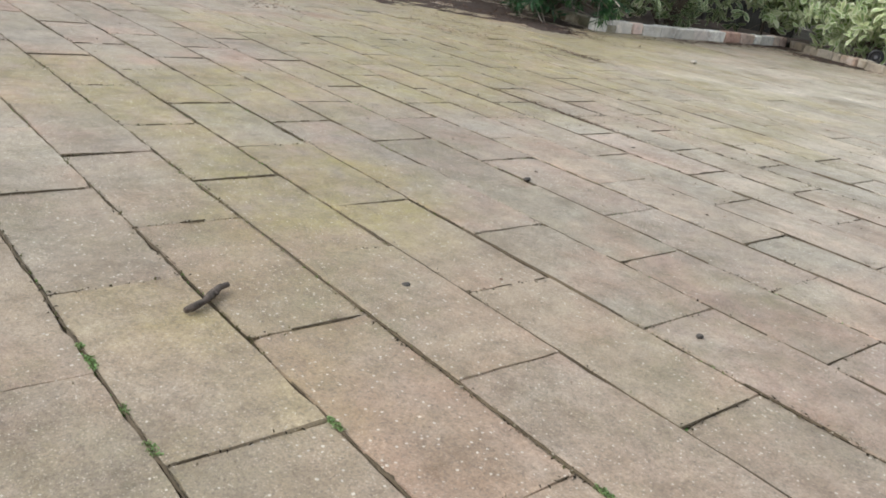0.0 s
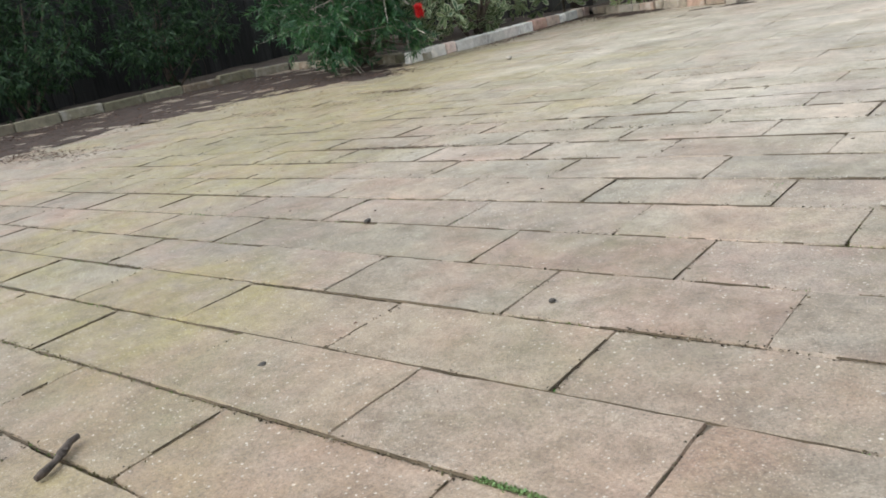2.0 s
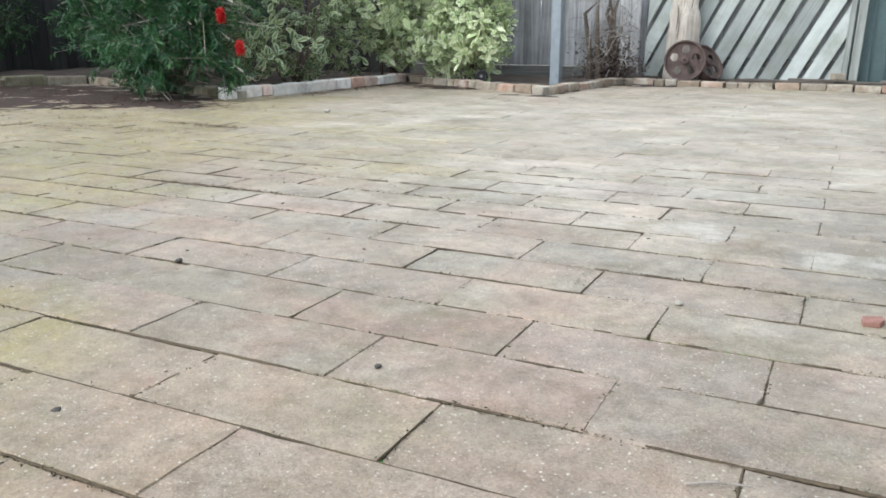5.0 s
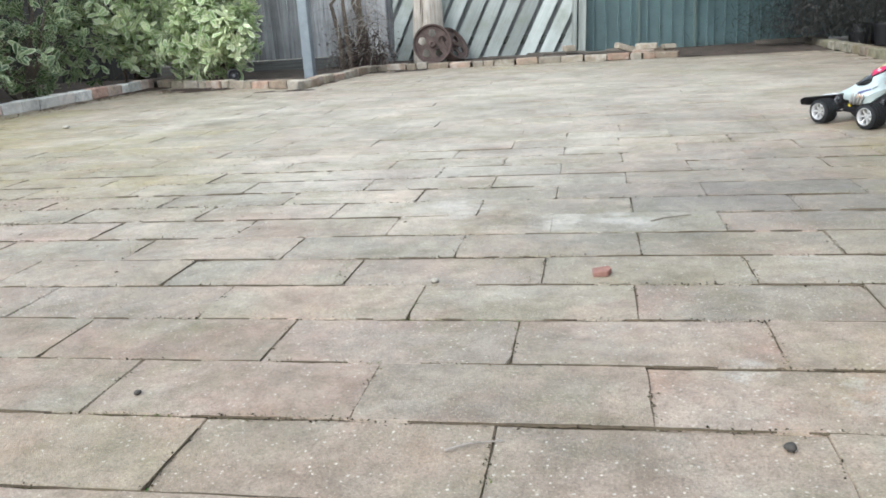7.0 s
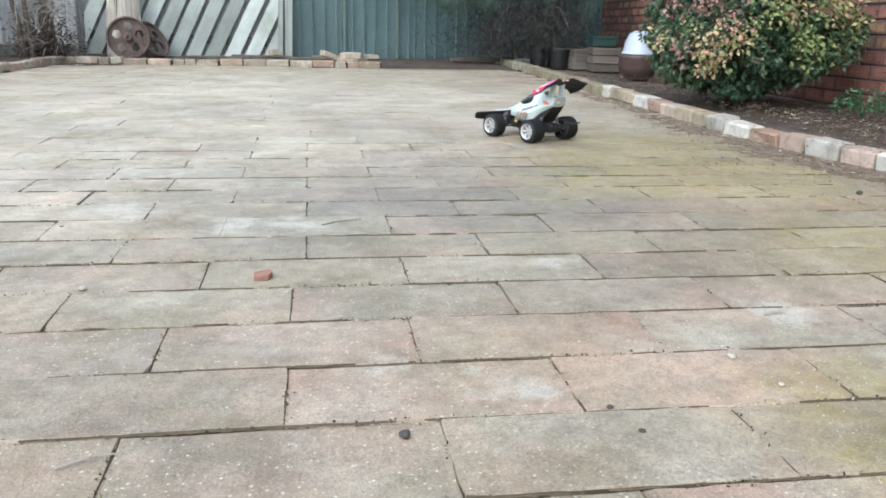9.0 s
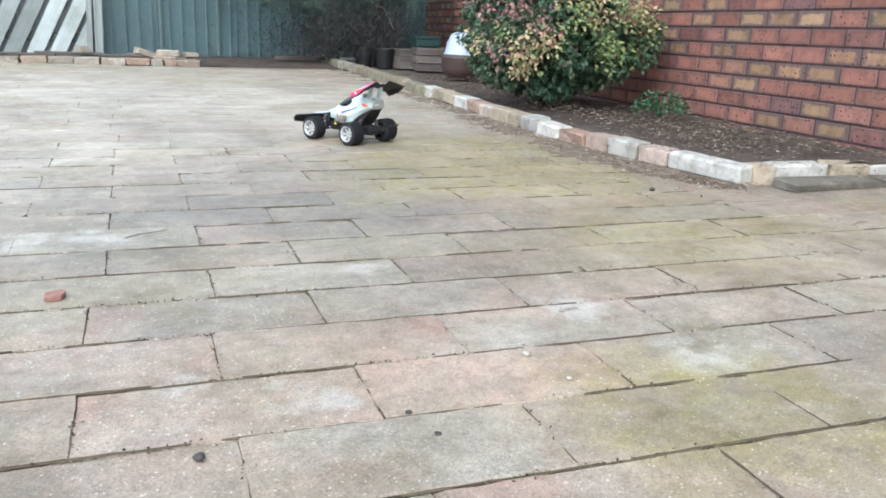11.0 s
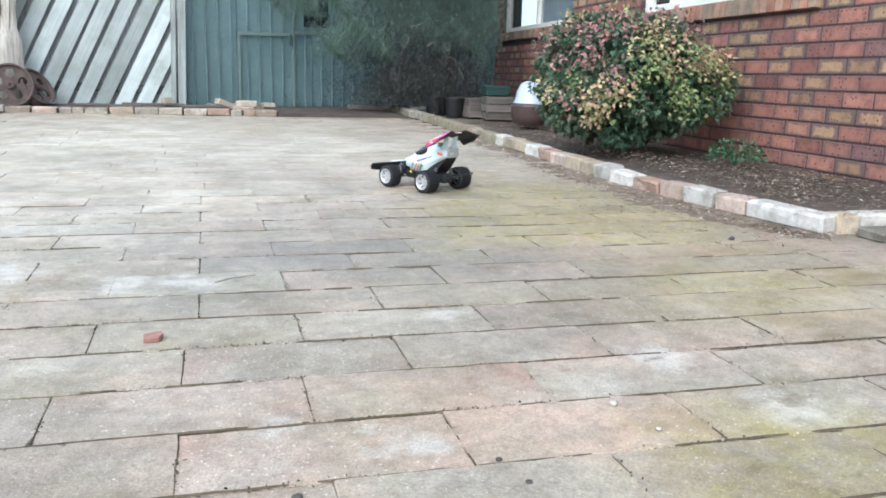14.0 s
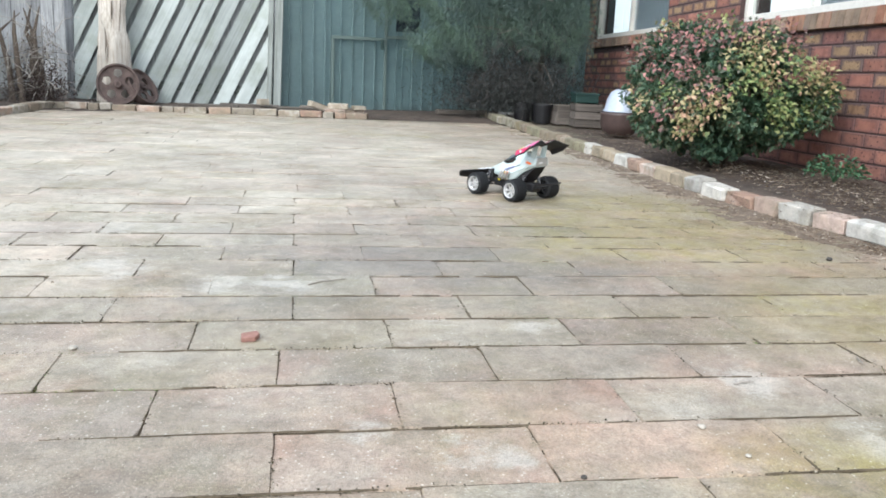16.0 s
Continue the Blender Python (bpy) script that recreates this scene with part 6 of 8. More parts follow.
_rr = random.Random(52)
_lumps = [((3.0, 5.08, 0.50), (0.40, 0.56, 0.33))]
for _k in range(38):
    _a, _h = _rr.uniform(0, 2 * math.pi), _rr.uniform(-0.95, 0.98)
    _c = math.sqrt(1 - _h * _h)
    _r = _rr.uniform(0.12, 0.19)
    _lumps.append(((3.0 + 0.42 * _c * math.cos(_a), 5.08 + 0.60 * _c * math.sin(_a), 0.52 + 0.33 * _h), (_r, _r, _r * 0.85)))
_lumps += [((2.63, 5.28, 0.50), (0.19, 0.19, 0.18)), ((2.65, 5.26, 0.66), (0.17, 0.17, 0.16)), ((2.68, 5.24, 0.34), (0.17, 0.17, 0.16)), ((3.30, 4.60, 0.42), (0.20, 0.18, 0.20)), ((3.22, 4.72, 0.26), (0.2, 0.2, 0.16)), ((3.42, 4.62, 0.52), (0.13, 0.14, 0.13))]
shrub("nandina_shrub", "rounded nandina shrub with green, cream and red leaves by the house", (3.02, 5.10, 0.06), _lumps,
      M_NANDINA, 50000, 0.035, 0.021, 51, 14, 0.3, 6, 0.04, inner=0.62, limit=lambda p: (p[:, 0] < 0.56) & (p[:, 2] > 0.03 + 0.5 * np.maximum(0, 0.88 * p[:, 0] - 0.475 * p[:, 1] - 0.12)), reach=0.25,
      accents=((M_NANDINA_PINK, [(2.55, 5.1, 0.74, 0.07), (2.80, 4.62, 0.84, 0.06), (3.05, 4.55, 0.86, 0.06), (2.62, 4.78, 0.74, 0.06), (2.54, 4.75, 0.40, 0.06), (2.60, 5.45, 0.74, 0.06), (2.68, 5.05, 0.80, 0.05), (2.68, 4.89, 0.82, 0.05), (2.90, 4.60, 0.88, 0.05), (3.2, 4.60, 0.83, 0.05), (2.58, 4.64, 0.63, 0.06), (2.68, 4.50, 0.57, 0.06), (2.62, 5.3, 0.66, 0.05), (2.75, 4.75, 0.86, 0.05), (2.56, 4.95, 0.62, 0.05)], 70),
               (M_NANDINA_CREAM, [(2.82, 4.50, 0.76, 0.06), (3.26, 4.50, 0.64, 0.06), (2.62, 4.62, 0.40, 0.06), (3.34, 4.50, 0.66, 0.05), (2.93, 4.51, 0.82, 0.055), (2.92, 4.41, 0.71, 0.06), (2.61, 4.60, 0.46, 0.06), (2.65, 4.70, 0.33, 0.05), (3.38, 4.57, 0.60, 0.045), (2.70, 4.50, 0.48, 0.05), (2.52, 5.05, 0.45, 0.05), (2.98, 4.5, 0.62, 0.04), (2.7, 5.2, 0.86, 0.06)], 95),
               (M_NANDINA_LIME, [(3.02, 4.37, 0.50, 0.05), (2.83, 4.40, 0.62, 0.06), (3.41, 4.52, 0.53, 0.045), (3.08, 4.44, 0.40, 0.05), (3.12, 4.42, 0.70, 0.06), (3.28, 4.53, 0.43, 0.05), (2.56, 4.8, 0.5, 0.05), (2.85, 4.85, 0.9, 0.06)], 80)))

# feathery tree in front of the steel fence
conifer = thing("feathery_tree", "blue-green feathery tree with bare lower twigs by the steel fence", "tree", pose(2.55, 9.45, 0.02))
rough_trunk("trunk", [(0.55, 0, 0), (0.55, 0, 0.6), (0.45, 0, 1.4), (0.3, 0, 2.4)], [0.05, 0.045, 0.04, 0.02], M_BARK, "", "", 9, 0.3, 10, conifer)
_rg = np.random.default_rng(61)
limbs = bmesh.new()
for k in range(26):
    z = _rg.uniform(0.5, 2.2)
    a = _rg.uniform(0, 2 * math.pi)
    L = _rg.uniform(0.5, 1.25)
    s = Vector((0.5 - 0.08 * z, 0, z))
    e = s + Vector((math.cos(a) * L * (1.25 if math.cos(a) < 0 else 0.75), math.sin(a) * L * 0.42, _rg.uniform(-0.25, 0.35)))
    m_ = s.lerp(e, 0.5) + Vector((0, 0, 0.12))
    tube_bm([s, m_, e], [0.016, 0.011, 0.004], 6, limbs)
part("limbs", limbs, M_TWIG, conifer)
# twig colour darkened to hold the shade inside the tree
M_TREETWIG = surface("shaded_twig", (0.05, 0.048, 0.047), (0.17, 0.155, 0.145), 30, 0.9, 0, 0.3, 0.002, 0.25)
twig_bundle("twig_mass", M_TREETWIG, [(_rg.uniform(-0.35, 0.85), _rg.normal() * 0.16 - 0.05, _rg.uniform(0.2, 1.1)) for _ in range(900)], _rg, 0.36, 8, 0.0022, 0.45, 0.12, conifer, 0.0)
# the blob at z 2.9 is added out of view to shade fence and wall
blobs = [((-0.35, -0.10, 1.35), (0.80, 0.38, 0.52)), ((0.32, -0.10, 1.50), (0.62, 0.36, 0.62)), ((-1.25, 0.05, 1.30), (0.40, 0.20, 0.30)), ((-0.55, -0.12, 0.80), (0.55, 0.30, 0.26)), ((0.45, -0.1, 0.95), (0.5, 0.3, 0.25)), ((0.1, 0, 2.0), (0.8, 0.4, 0.4)), ((0.55, -0.25, 1.95), (0.55, 0.6, 0.40)), ((0.7, -0.3, 2.9), (1.4, 1.4, 0.6)), ((0.85, -0.2, 1.15), (0.26, 0.3, 0.5))]
ps = []
for (c, r), n in zip(blobs, (20000, 20000, 4500, 9500, 8000, 14000, 10000, 22000, 5500)):
    u = unit_rows(_rg, n) * (_rg.uniform(0, 1, size=(n, 1)) ** 0.42)
    ps.append(np.array(c) + u * np.array(r) * (1 + 0.25 * np.sin(9 * u[:, :1] + 5 * u[:, 2:])))
base_p = np.concatenate(ps)
n = len(base_p)
me = leaf_cloud("foliage", base_p, _rg.normal(size=(n, 3)) * 0.5 + np.array([-0.15, -0.1, -0.6]), _rg.normal(size=(n, 3)) + np.array([0, -0.5, 1.0]), _rg.uniform(0.05, 0.12, size=n), np.full(n, 0.0036), M_NEEDLE)
fol = new("foliage", me)
fol.parent = conifer
n = 13000
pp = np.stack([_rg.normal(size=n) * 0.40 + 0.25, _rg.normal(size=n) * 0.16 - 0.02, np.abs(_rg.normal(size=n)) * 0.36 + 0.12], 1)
dn = new("dry_needles", leaf_cloud("dry_needles", pp, _rg.normal(size=(n, 3)) * 0.6 + np.array([0, 0, -0.6]), _rg.normal(size=(n, 3)), _rg.uniform(0.06, 0.14, size=n), np.full(n, 0.005), M_SHADENEEDLE))
dn.parent = conifer
tagged(dn, kind="stuff")
tagged(fol, kind="stuff")

# dry climber on the paling fence
dry = thing("dead_shrub", "dry brown dead shrub with pale bare twigs against the fence", "shrub", pose(-2.30, 9.05, 0.03))
_rg = np.random.default_rng(62)
b = bmesh.new()
for k in range(5):
    x, y = _rg.normal() * 0.10, _rg.normal() * 0.06
    tube_bm([(x, y, 0), (x + _rg.normal() * 0.05, y, 0.35), (x + _rg.normal() * 0.07, y + _rg.normal() * 0.04, 0.7), (x + _rg.normal() * 0.09, y, 0.7 + _rg.uniform(0.05, 0.35))], [0.034, 0.028, 0.020, 0.006], 7, b)
tagged(part("stem_mass", b, M_BARK, dry), kind="stuff")
twig_bundle("twig_mass", M_TWIG, [(_rg.normal() * 0.14, _rg.normal() * 0.07, _rg.uniform(0.08, 0.7)) for _ in range(110)], _rg, 0.42, 9, 0.0036, 0.32, 0.13, dry, 0.15)
M_PALETWIG = surface("bleached_twig", (0.27, 0.245, 0.215), (0.48, 0.45, 0.41), 30, 0.9, 0, 0.3, 0.002, 0.2)
twig_bundle("pale_twig_mass", M_PALETWIG, [(_rg.normal() * 0.12 + 0.04, -0.10 + _rg.normal() * 0.03, _rg.uniform(0.12, 0.85)) for _ in range(22)], _rg, 0.40, 9, 0.006, 0.25, 0.06, dry, 0.0)
n = 2200
pp = np.stack([_rg.normal(size=n) * 0.15, _rg.normal(size=n) * 0.08, np.abs(_rg.normal(size=n)) * 0.20 + 0.02], 1)
dl = new("dry_leaves", leaf_cloud("dry_leaves", pp, _rg.normal(size=(n, 3)) + np.array([0, 0, -0.8]), _rg.normal(size=(n, 3)), _rg.uniform(0.03, 0.06, size=n), np.full(n, 0.013), M_DEADLEAF))
dl.parent = dry
tagged(dl, kind="stuff")


# ---- things beside the house ----
M_CRATE = weathered_wood("crate_timber", (0.06, 0.052, 0.046), (0.15, 0.13, 0.115), (0.20, 0.178, 0.157), "x")
M_LID = plain("dark_green_plastic", (0.016, 0.045, 0.04), 0.45)
M_TERRA = plain("brown_glazed_pot", (0.075, 0.05, 0.045), 0.45, 0, 0.5, 0.25, 12)
M_TUB = plain("blue_white_plastic", (0.42, 0.47, 0.56), 0.35)
M_POT = plain("black_nursery_pot", (0.012, 0.012, 0.014), 0.5)


def crate(m, label, w=0.33, d=0.3, h=0.27):
    c = thing("wooden_crate", label, "crate", m)
    for sx in (-1, 1):
        for sy in (-1, 1):
            part("corner_post", box_bm(0.03, 0.03, h, 0.002, (sx * (w / 2 - 0.015), sy * (d / 2 - 0.015), h / 2)), M_POSTW2, c)
    for k in range(3):
        z = 0.045 + k * (h - 0.09) / 2
        for sy in (-1, 1):
            part("slat", box_bm(w - 0.002, 0.012, 0.075, 0.002, (0, sy * (d / 2 + 0.006), z)), M_CRATE, c)
        for sx in (-1, 1):
            part("slat", box_bm(0.012, d - 0.002, 0.075, 0.002, (sx * (w / 2 + 0.006), 0, z)), M_CRATE, c)
    part("base", box_bm(w - 0.03, d - 0.03, 0.012, 0, (0, 0, 0.012)), M_CRATE, c)
    return c


M_POSTW2 = weathered_wood("crate_post", (0.07, 0.06, 0.052), (0.15, 0.135, 0.115), (0.2, 0.185, 0.16))
crate(pose(3.40, 8.62, 0.0, 0, 0, -8), "grey weathered wooden crate beside the brick wall", 0.285, 0.28, 0.26)
crate(pose(3.27, 8.96, 0.0, 0, 0, 5), "shaded wooden crate behind another crate", 0.28, 0.28, 0.22)
lid = thing("plastic_box", "dark green plastic box lid on the crate", "box", pose(3.375, 8.64, 0.258, 0, 0, -6))
part("body", box_bm(0.255, 0.24, 0.09, 0.012, (0, 0, 0.046), 2), M_LID, lid)
part("rim", box_bm(0.275, 0.26, 0.022, 0.006, (0, 0, 0.095), 2), M_LID, lid)
pot = thing("round_pot", "brown glazed round garden pot beside the shrub", "pot", pose(3.33, 7.49, 0.015))
part("bowl", lathe_bm([(0.10, 0.0), (0.15, 0.03), (0.185, 0.11), (0.18, 0.19), (0.19, 0.215), (0.175, 0.22), (0.165, 0.19)], 28), M_TERRA, pot, smooth=True)
part("soil", lathe_bm([(0.166, 0.185), (0.16, 0.19)], 20), M_SOIL, pot)
tub = thing("plastic_tub", "blue-white plastic tub upside down on the pot", "tub", pose(3.33, 7.49, 0.238))
part("shell", lathe_bm([(0.165, 0.0), (0.165, 0.012), (0.15, 0.03), (0.135, 0.11), (0.10, 0.185), (0.05, 0.21)], 28), M_TUB, tub, smooth=True)
for k, (x, y) in enumerate(((3.02, 9.0), (2.86, 9.28), (3.08, 9.32))):
    p = thing("nursery_pot", "black plastic nursery pot under the tree", "pot", pose(x, y, 0.0, 0, 0, 20 * k), group="nursery pots by the crate")
    part("wall", lathe_bm([(0.085, 0.0), (0.11, 0.19), (0.118, 0.19), (0.118, 0.212), (0.108, 0.212), (0.10, 0.17)], 22), M_POT, p, smooth=False)
    part("soil", lathe_bm([(0.101, 0.165), (0.09, 0.17)], 18), M_SOIL, p)
plank = part("fallen_plank", box_bm(0.75, 0.09, 0.05, 0.006), M_BED)
plank.matrix_world = pose(2.28, 9.62, 0.055, 0, 0, 6)
tagged(plank, "dark old timber plank on the soil under the tree", "plank")
M_SLATE = surface("grey_stone", (0.09, 0.08, 0.062), (0.22, 0.20, 0.165), 14, 0.9, 0, 0.6, 0.004, 0.1)
for k, (x, y, rz) in enumerate(((2.98, 2.53, 2), (3.47, 2.50, -5), (3.95, 2.50, 3))):
    st = new("flat_stone", brick_mesh("flat_stone", 0.46, 0.12, 0.036, M_SLATE, 0.008, 0.006, 400 + k))
    st.matrix_world = pose(x, y, -0.002, 0, 1, rz)
    tagged(st, "flat worn grey edging stone against the brick row", "stone", group="flat stones by the edging")

# low weed in the bed
weed = thing("weed", "small fresh green weed growing in the bare soil", "plant", pose(3.25, 4.10, 0.095))
_rg = np.random.default_rng(63)
n = 300
a = _rg.uniform(0, 2 * math.pi, size=n)
r = 0.15 * np.sqrt(_rg.uniform(0.01, 1, size=n))
lean = np.stack([np.cos(a), np.sin(a), 0.1 + 0.3 * _rg.normal(size=n)], 1) + _rg.normal(size=(n, 3)) * 0.5
pp = np.stack([np.cos(a) * r * 0.9, np.sin(a) * r * 1.2, 0.015 + _rg.uniform(0.1, 1.0, size=n) * 0.13 * (1 - (r / 0.19) ** 2)], 1)
wl = new("leaves", leaf_cloud("leaves", pp, lean, np.tile([0, 0, 1.0], (n, 1)) + _rg.normal(size=(n, 3)) * 0.35, _rg.uniform(0.022, 0.040, size=n), _rg.uniform(0.014, 0.024, size=n), M_WEED))
wl.parent = weed
b = bmesh.new()
for k in range(22):
    an = _rg.uniform(0, 2 * math.pi)
    tube_bm([(0, 0, -0.02), (0.05 * math.cos(an), 0.05 * math.sin(an), 0.06), (0.13 * math.cos(an), 0.14 * math.sin(an), 0.06)], [0.002, 0.0018, 0.001], 5, b)
tagged(part("stem_mass", b, M_WEED, weed), kind="stuff")

# ---- dark blue tarpaulin hung over the steel fence ----
M_TARP = plain("dark_blue_tarpaulin", (0.018, 0.024, 0.05), 0.6, 0, 0.4, 0.3, 9, 0.2)
tarp = thing("tarpaulin", "dark blue tarpaulin hanging on the steel fence", "tarpaulin", pose(0.09, 9.74, 0.02, 0, 0, 16.5))
b = bmesh.new()
rows_ = [[b.verts.new((1.42 + 0.031 * i, -0.050 - 0.008 * math.sin(i * 1.7 + j), 0.93 + 0.093 * j)) for i in range(11)] for j in range(11)]
for r0_, r1_ in zip(rows_, rows_[1:]):
    for k in range(10):
        b.faces.new((r0_[k], r0_[k + 1], r1_[k + 1], r1_[k]))
bmesh.ops.solidify(b, geom=b.faces[:], thickness=0.004)
part("sheet", b, M_TARP, tarp, smooth=True)
part("batten", box_bm(0.33, 0.02, 0.03, 0.002, (1.575, -0.066, 1.07)), M_DARKSTEEL, tarp)

M_LIDGREY = plain("grey_plastic", (0.16, 0.16, 0.17), 0.5)
tw = thing("trolley_wheel", "small black plastic trolley wheel under the shrub", "wheel", pose(-3.30, 7.86, 0.105, 90, 0, 20))
part("tyre", lathe_ring([(0.062, -0.016), (0.068, 0.0), (0.062, 0.016), (0.042, 0.014), (0.042, -0.014)], 24), M_POT, tw, smooth=True)
part("hub", lathe_bm([(0.040, -0.008), (0.040, 0.008), (0.036, 0.009)], 18), M_POT, tw)
part("cap", lathe_bm([(0.016, 0.0085), (0.016, 0.012), (0.010, 0.014)], 12), M_LIDGREY, tw, "grey plastic hub cap")

# ---- small things on the paving ----
M_CHIP = surface("red_brick_chip", (0.20, 0.10, 0.08), (0.33, 0.18, 0.145), 60, 0.9, 0, 0.5, 0.002, 0)
M_PEBBLE = surface("dark_pebble", (0.03, 0.028, 0.026), (0.09, 0.08, 0.07), 80, 0.8, 0, 0.5, 0.002, 0.1)
M_LIGHTSTONE = surface("pale_pebble", (0.32, 0.29, 0.24), (0.55, 0.51, 0.45), 80, 0.8, 0, 0.4, 0.002, 0.1)
M_STICK = surface("dark_stick", (0.025, 0.02, 0.017), (0.15, 0.12, 0.10), 70, 0.9, 0, 0.8, 0.003, 0)

stick = thing("stick", "short dark knotted stick lying across a paver joint", "stick", pose(-1.005, 0.505, 0.008, 0, 0, 128))
part("wood", tube_bm([(-0.056, 0.006, 0.002), (-0.045, 0.001, 0.003), (-0.012, -0.004, 0.003), (0.010, -0.001, 0.002), (0.040, 0.001, 0.002), (0.056, -0.006, 0.003)], [0.0048, 0.0064, 0.0050, 0.0072, 0.0054, 0.0044], 10), M_STICK, stick, smooth=True)
part("stub", tube_bm([(0.012, -0.001, 0.004), (0.013, -0.011, 0.005)], [0.0055, 0.0026], 8), M_STICK, stick)

chip = part("brick_chip", prism_bm([(-0.022, -0.018), (0.010, -0.023), (0.024, -0.004), (0.022, 0.014), (-0.016, 0.012)], 0.013), M_CHIP)
worn_edge = chip.modifiers.new("worn", "BEVEL")
worn_edge.width, worn_edge.segments = 0.0025, 2
chip.matrix_world = pose(0.189, 1.842, 0.001, 3, -3, 15)
tagged(chip, "small broken chip of red brick on the paving", "brick chip")


def pebble(x, y, r, material, label, seed, flat_=0.6):
    b = bmesh.new()
    bmesh.ops.create_icosphere(b, subdivisions=2, radius=r)
    for v in b.verts:
        v.co *= 1 + 0.35 * noise.noise(v.co * (0.9 / r) + Vector((seed, 0, 0)))
        v.co.z *= flat_
    lo = min(v.co.z for v in b.verts)
    ob = part("pebble", b, material, smooth=True)
    ob.matrix_world = pose(x, y, -lo, 0, 0, 40 * seed)
    return tagged(ob, label, "pebble")


pebble(0.428, 1.091, 0.009, M_PEBBLE, "dark rounded pebble on a paver", 1)
pebble(1.038, 1.302, 0.0085, M_LIGHTSTONE, "pale stone chip on a pink paver", 2)
pebble(1.067, 1.188, 0.0055, M_LIGHTSTONE, "small white stone chip on a paver", 3)
pebble(0.752, 1.142, 0.0055, M_PEBBLE, "small dark crumb in a paver joint", 4)
pebble(0.774, 1.065, 0.0065, M_PEBBLE, "flat brown crumb on a paver", 5, 0.35)
pebble(2.197, 2.60, 0.011, M_PEBBLE, "mossy dark pebble near the brick edging", 6)
pebble(-0.181, 1.791, 0.009, M_LIGHTSTONE, "pale stone chip on the paving", 7)
pebble(-0.587, 1.211, 0.007, M_PEBBLE, "small dark crumb on a paver", 8)
pebble(-0.945, 0.843, 0.008, M_PEBBLE, "small dark seed pod on a paver", 9, 0.4)
pebble(-3.203, 4.934, 0.022, M_LIGHTSTONE, "white stone on the far paving", 10)
pebble(-1.376, 1.56, 0.010, M_PEBBLE, "small dark crumb on a paver joint", 11)
for k, (x, y, rz, ln) in enumerate(((2.33, 2.385, 10, 0.09), (1.60, 1.62, 70, 0.05), (1.235, 1.50, 10, 0.05), (0.385, 2.32, 30, 0.13), (0.006, 1.07, 22, 0.085), (2.13, 2.83, -22, 0.12), (1.75, 3.3, -20, 0.14), (-1.9, 3.3, -10, 0.12), (2.6, 2.0, 20, 0.1))):
    b = tube_bm([(-ln / 2, 0, 0.003), (-ln * 0.1, ln * 0.07, 0.004), (ln / 2, 0.0, 0.003)], [0.0020, 0.0019, 0.0010], 6)
    t = part("twig", b, M_TWIG)
    t.matrix_world = pose(x, y, 0.002, 0, 0, rz)
    tagged(t, "thin dry twig lying on the paving", "twig", group="twigs on the paving")


branch = thing("dry_branch", "thin bare dry branch rising from the side bed", "branch", pose(-8.2, 2.45, 0.03))
part("limb", tube_bm([(0, 0, 0), (0.12, 0.22, 0.13), (0.18, 0.42, 0.19), (0.2, 0.60, 0.225), (0.2, 0.78, 0.235), (0.2, 0.94, 0.30)], [0.009, 0.008, 0.007, 0.006, 0.005, 0.003], 8), M_TWIG, branch, smooth=True)
part("side_twig", tube_bm([(0.18, 0.42, 0.19), (0.17, 0.50, 0.26), (0.16, 0.55, 0.31)], [0.005, 0.004, 0.002], 6), M_TWIG, branch, smooth=True)


def litter(name, label, spots, n, seed, size, material, thick=0.35, slim=1.0):
    """Crumbs of bark, leaf and soil, scattered about the spots (x, y, spread x, spread y, height)."""
    rg = np.random.default_rng(seed)
    per = n // len(spots)
    ps = []
    for x, y, sx, sy, z in spots:
        p = np.stack([x + rg.normal(size=per) * sx, y + rg.normal(size=per) * sy, np.full(per, z)], 1)
        ps.append(p)
    p = np.concatenate(ps)
    k = len(p)
    ah = np.stack([rg.normal(size=k), rg.normal(size=k), rg.normal(size=k) * 0.15], 1)
    up = np.stack([rg.normal(size=k) * thick, rg.normal(size=k) * thick, np.ones(k)], 1)
    me = leaf_cloud(name, p, ah, up, rg.uniform(0.5, 1.4, size=k) * size, rg.uniform(0.15, 0.5, size=k) * size * slim, material, 0.1, 0.1)
    ob = new(name, me)
    return tagged(ob, label, "litter", kind="stuff")


M_LITTER = leaf_material("bark_litter", [(0.0, (0.05, 0.032, 0.022)), (0.5, (0.13, 0.09, 0.06)), (0.85, (0.24, 0.18, 0.12)), (1.0, (0.42, 0.36, 0.28))], None, 0.9)
M_CHIPS = leaf_material("pale_bark_chip", [(0.0, (0.12, 0.085, 0.06)), (0.5, (0.30, 0.24, 0.18)), (0.85, (0.50, 0.43, 0.35)), (1.0, (0.68, 0.63, 0.56))], None, 0.9)
M_DARKLITTER = leaf_material("dark_leaf_litter", [(0.0, (0.035, 0.022, 0.016)), (0.6, (0.09, 0.054, 0.038)), (1.0, (0.19, 0.12, 0.085))], None, 0.9)
M_STRAW = leaf_material("dry_straw", [(0.0, (0.05, 0.035, 0.027)), (0.55, (0.12, 0.09, 0.068)), (0.85, (0.24, 0.20, 0.15)), (1.0, (0.52, 0.47, 0.39))], None, 0.85)
litter("bark_litter", "brown bark crumbs along the brick edging", [(2.46, 3.1, 0.08, 0.25, 0.004), (2.37, 3.7, 0.10, 0.3, 0.004), (2.32, 4.4, 0.10, 0.35, 0.004), (2.34, 5.3, 0.09, 0.5, 0.004), (2.53, 2.75, 0.06, 0.1, 0.004), (2.15, 3.4, 0.2, 0.5, 0.003)], 4200, 5, 0.013, M_LITTER)
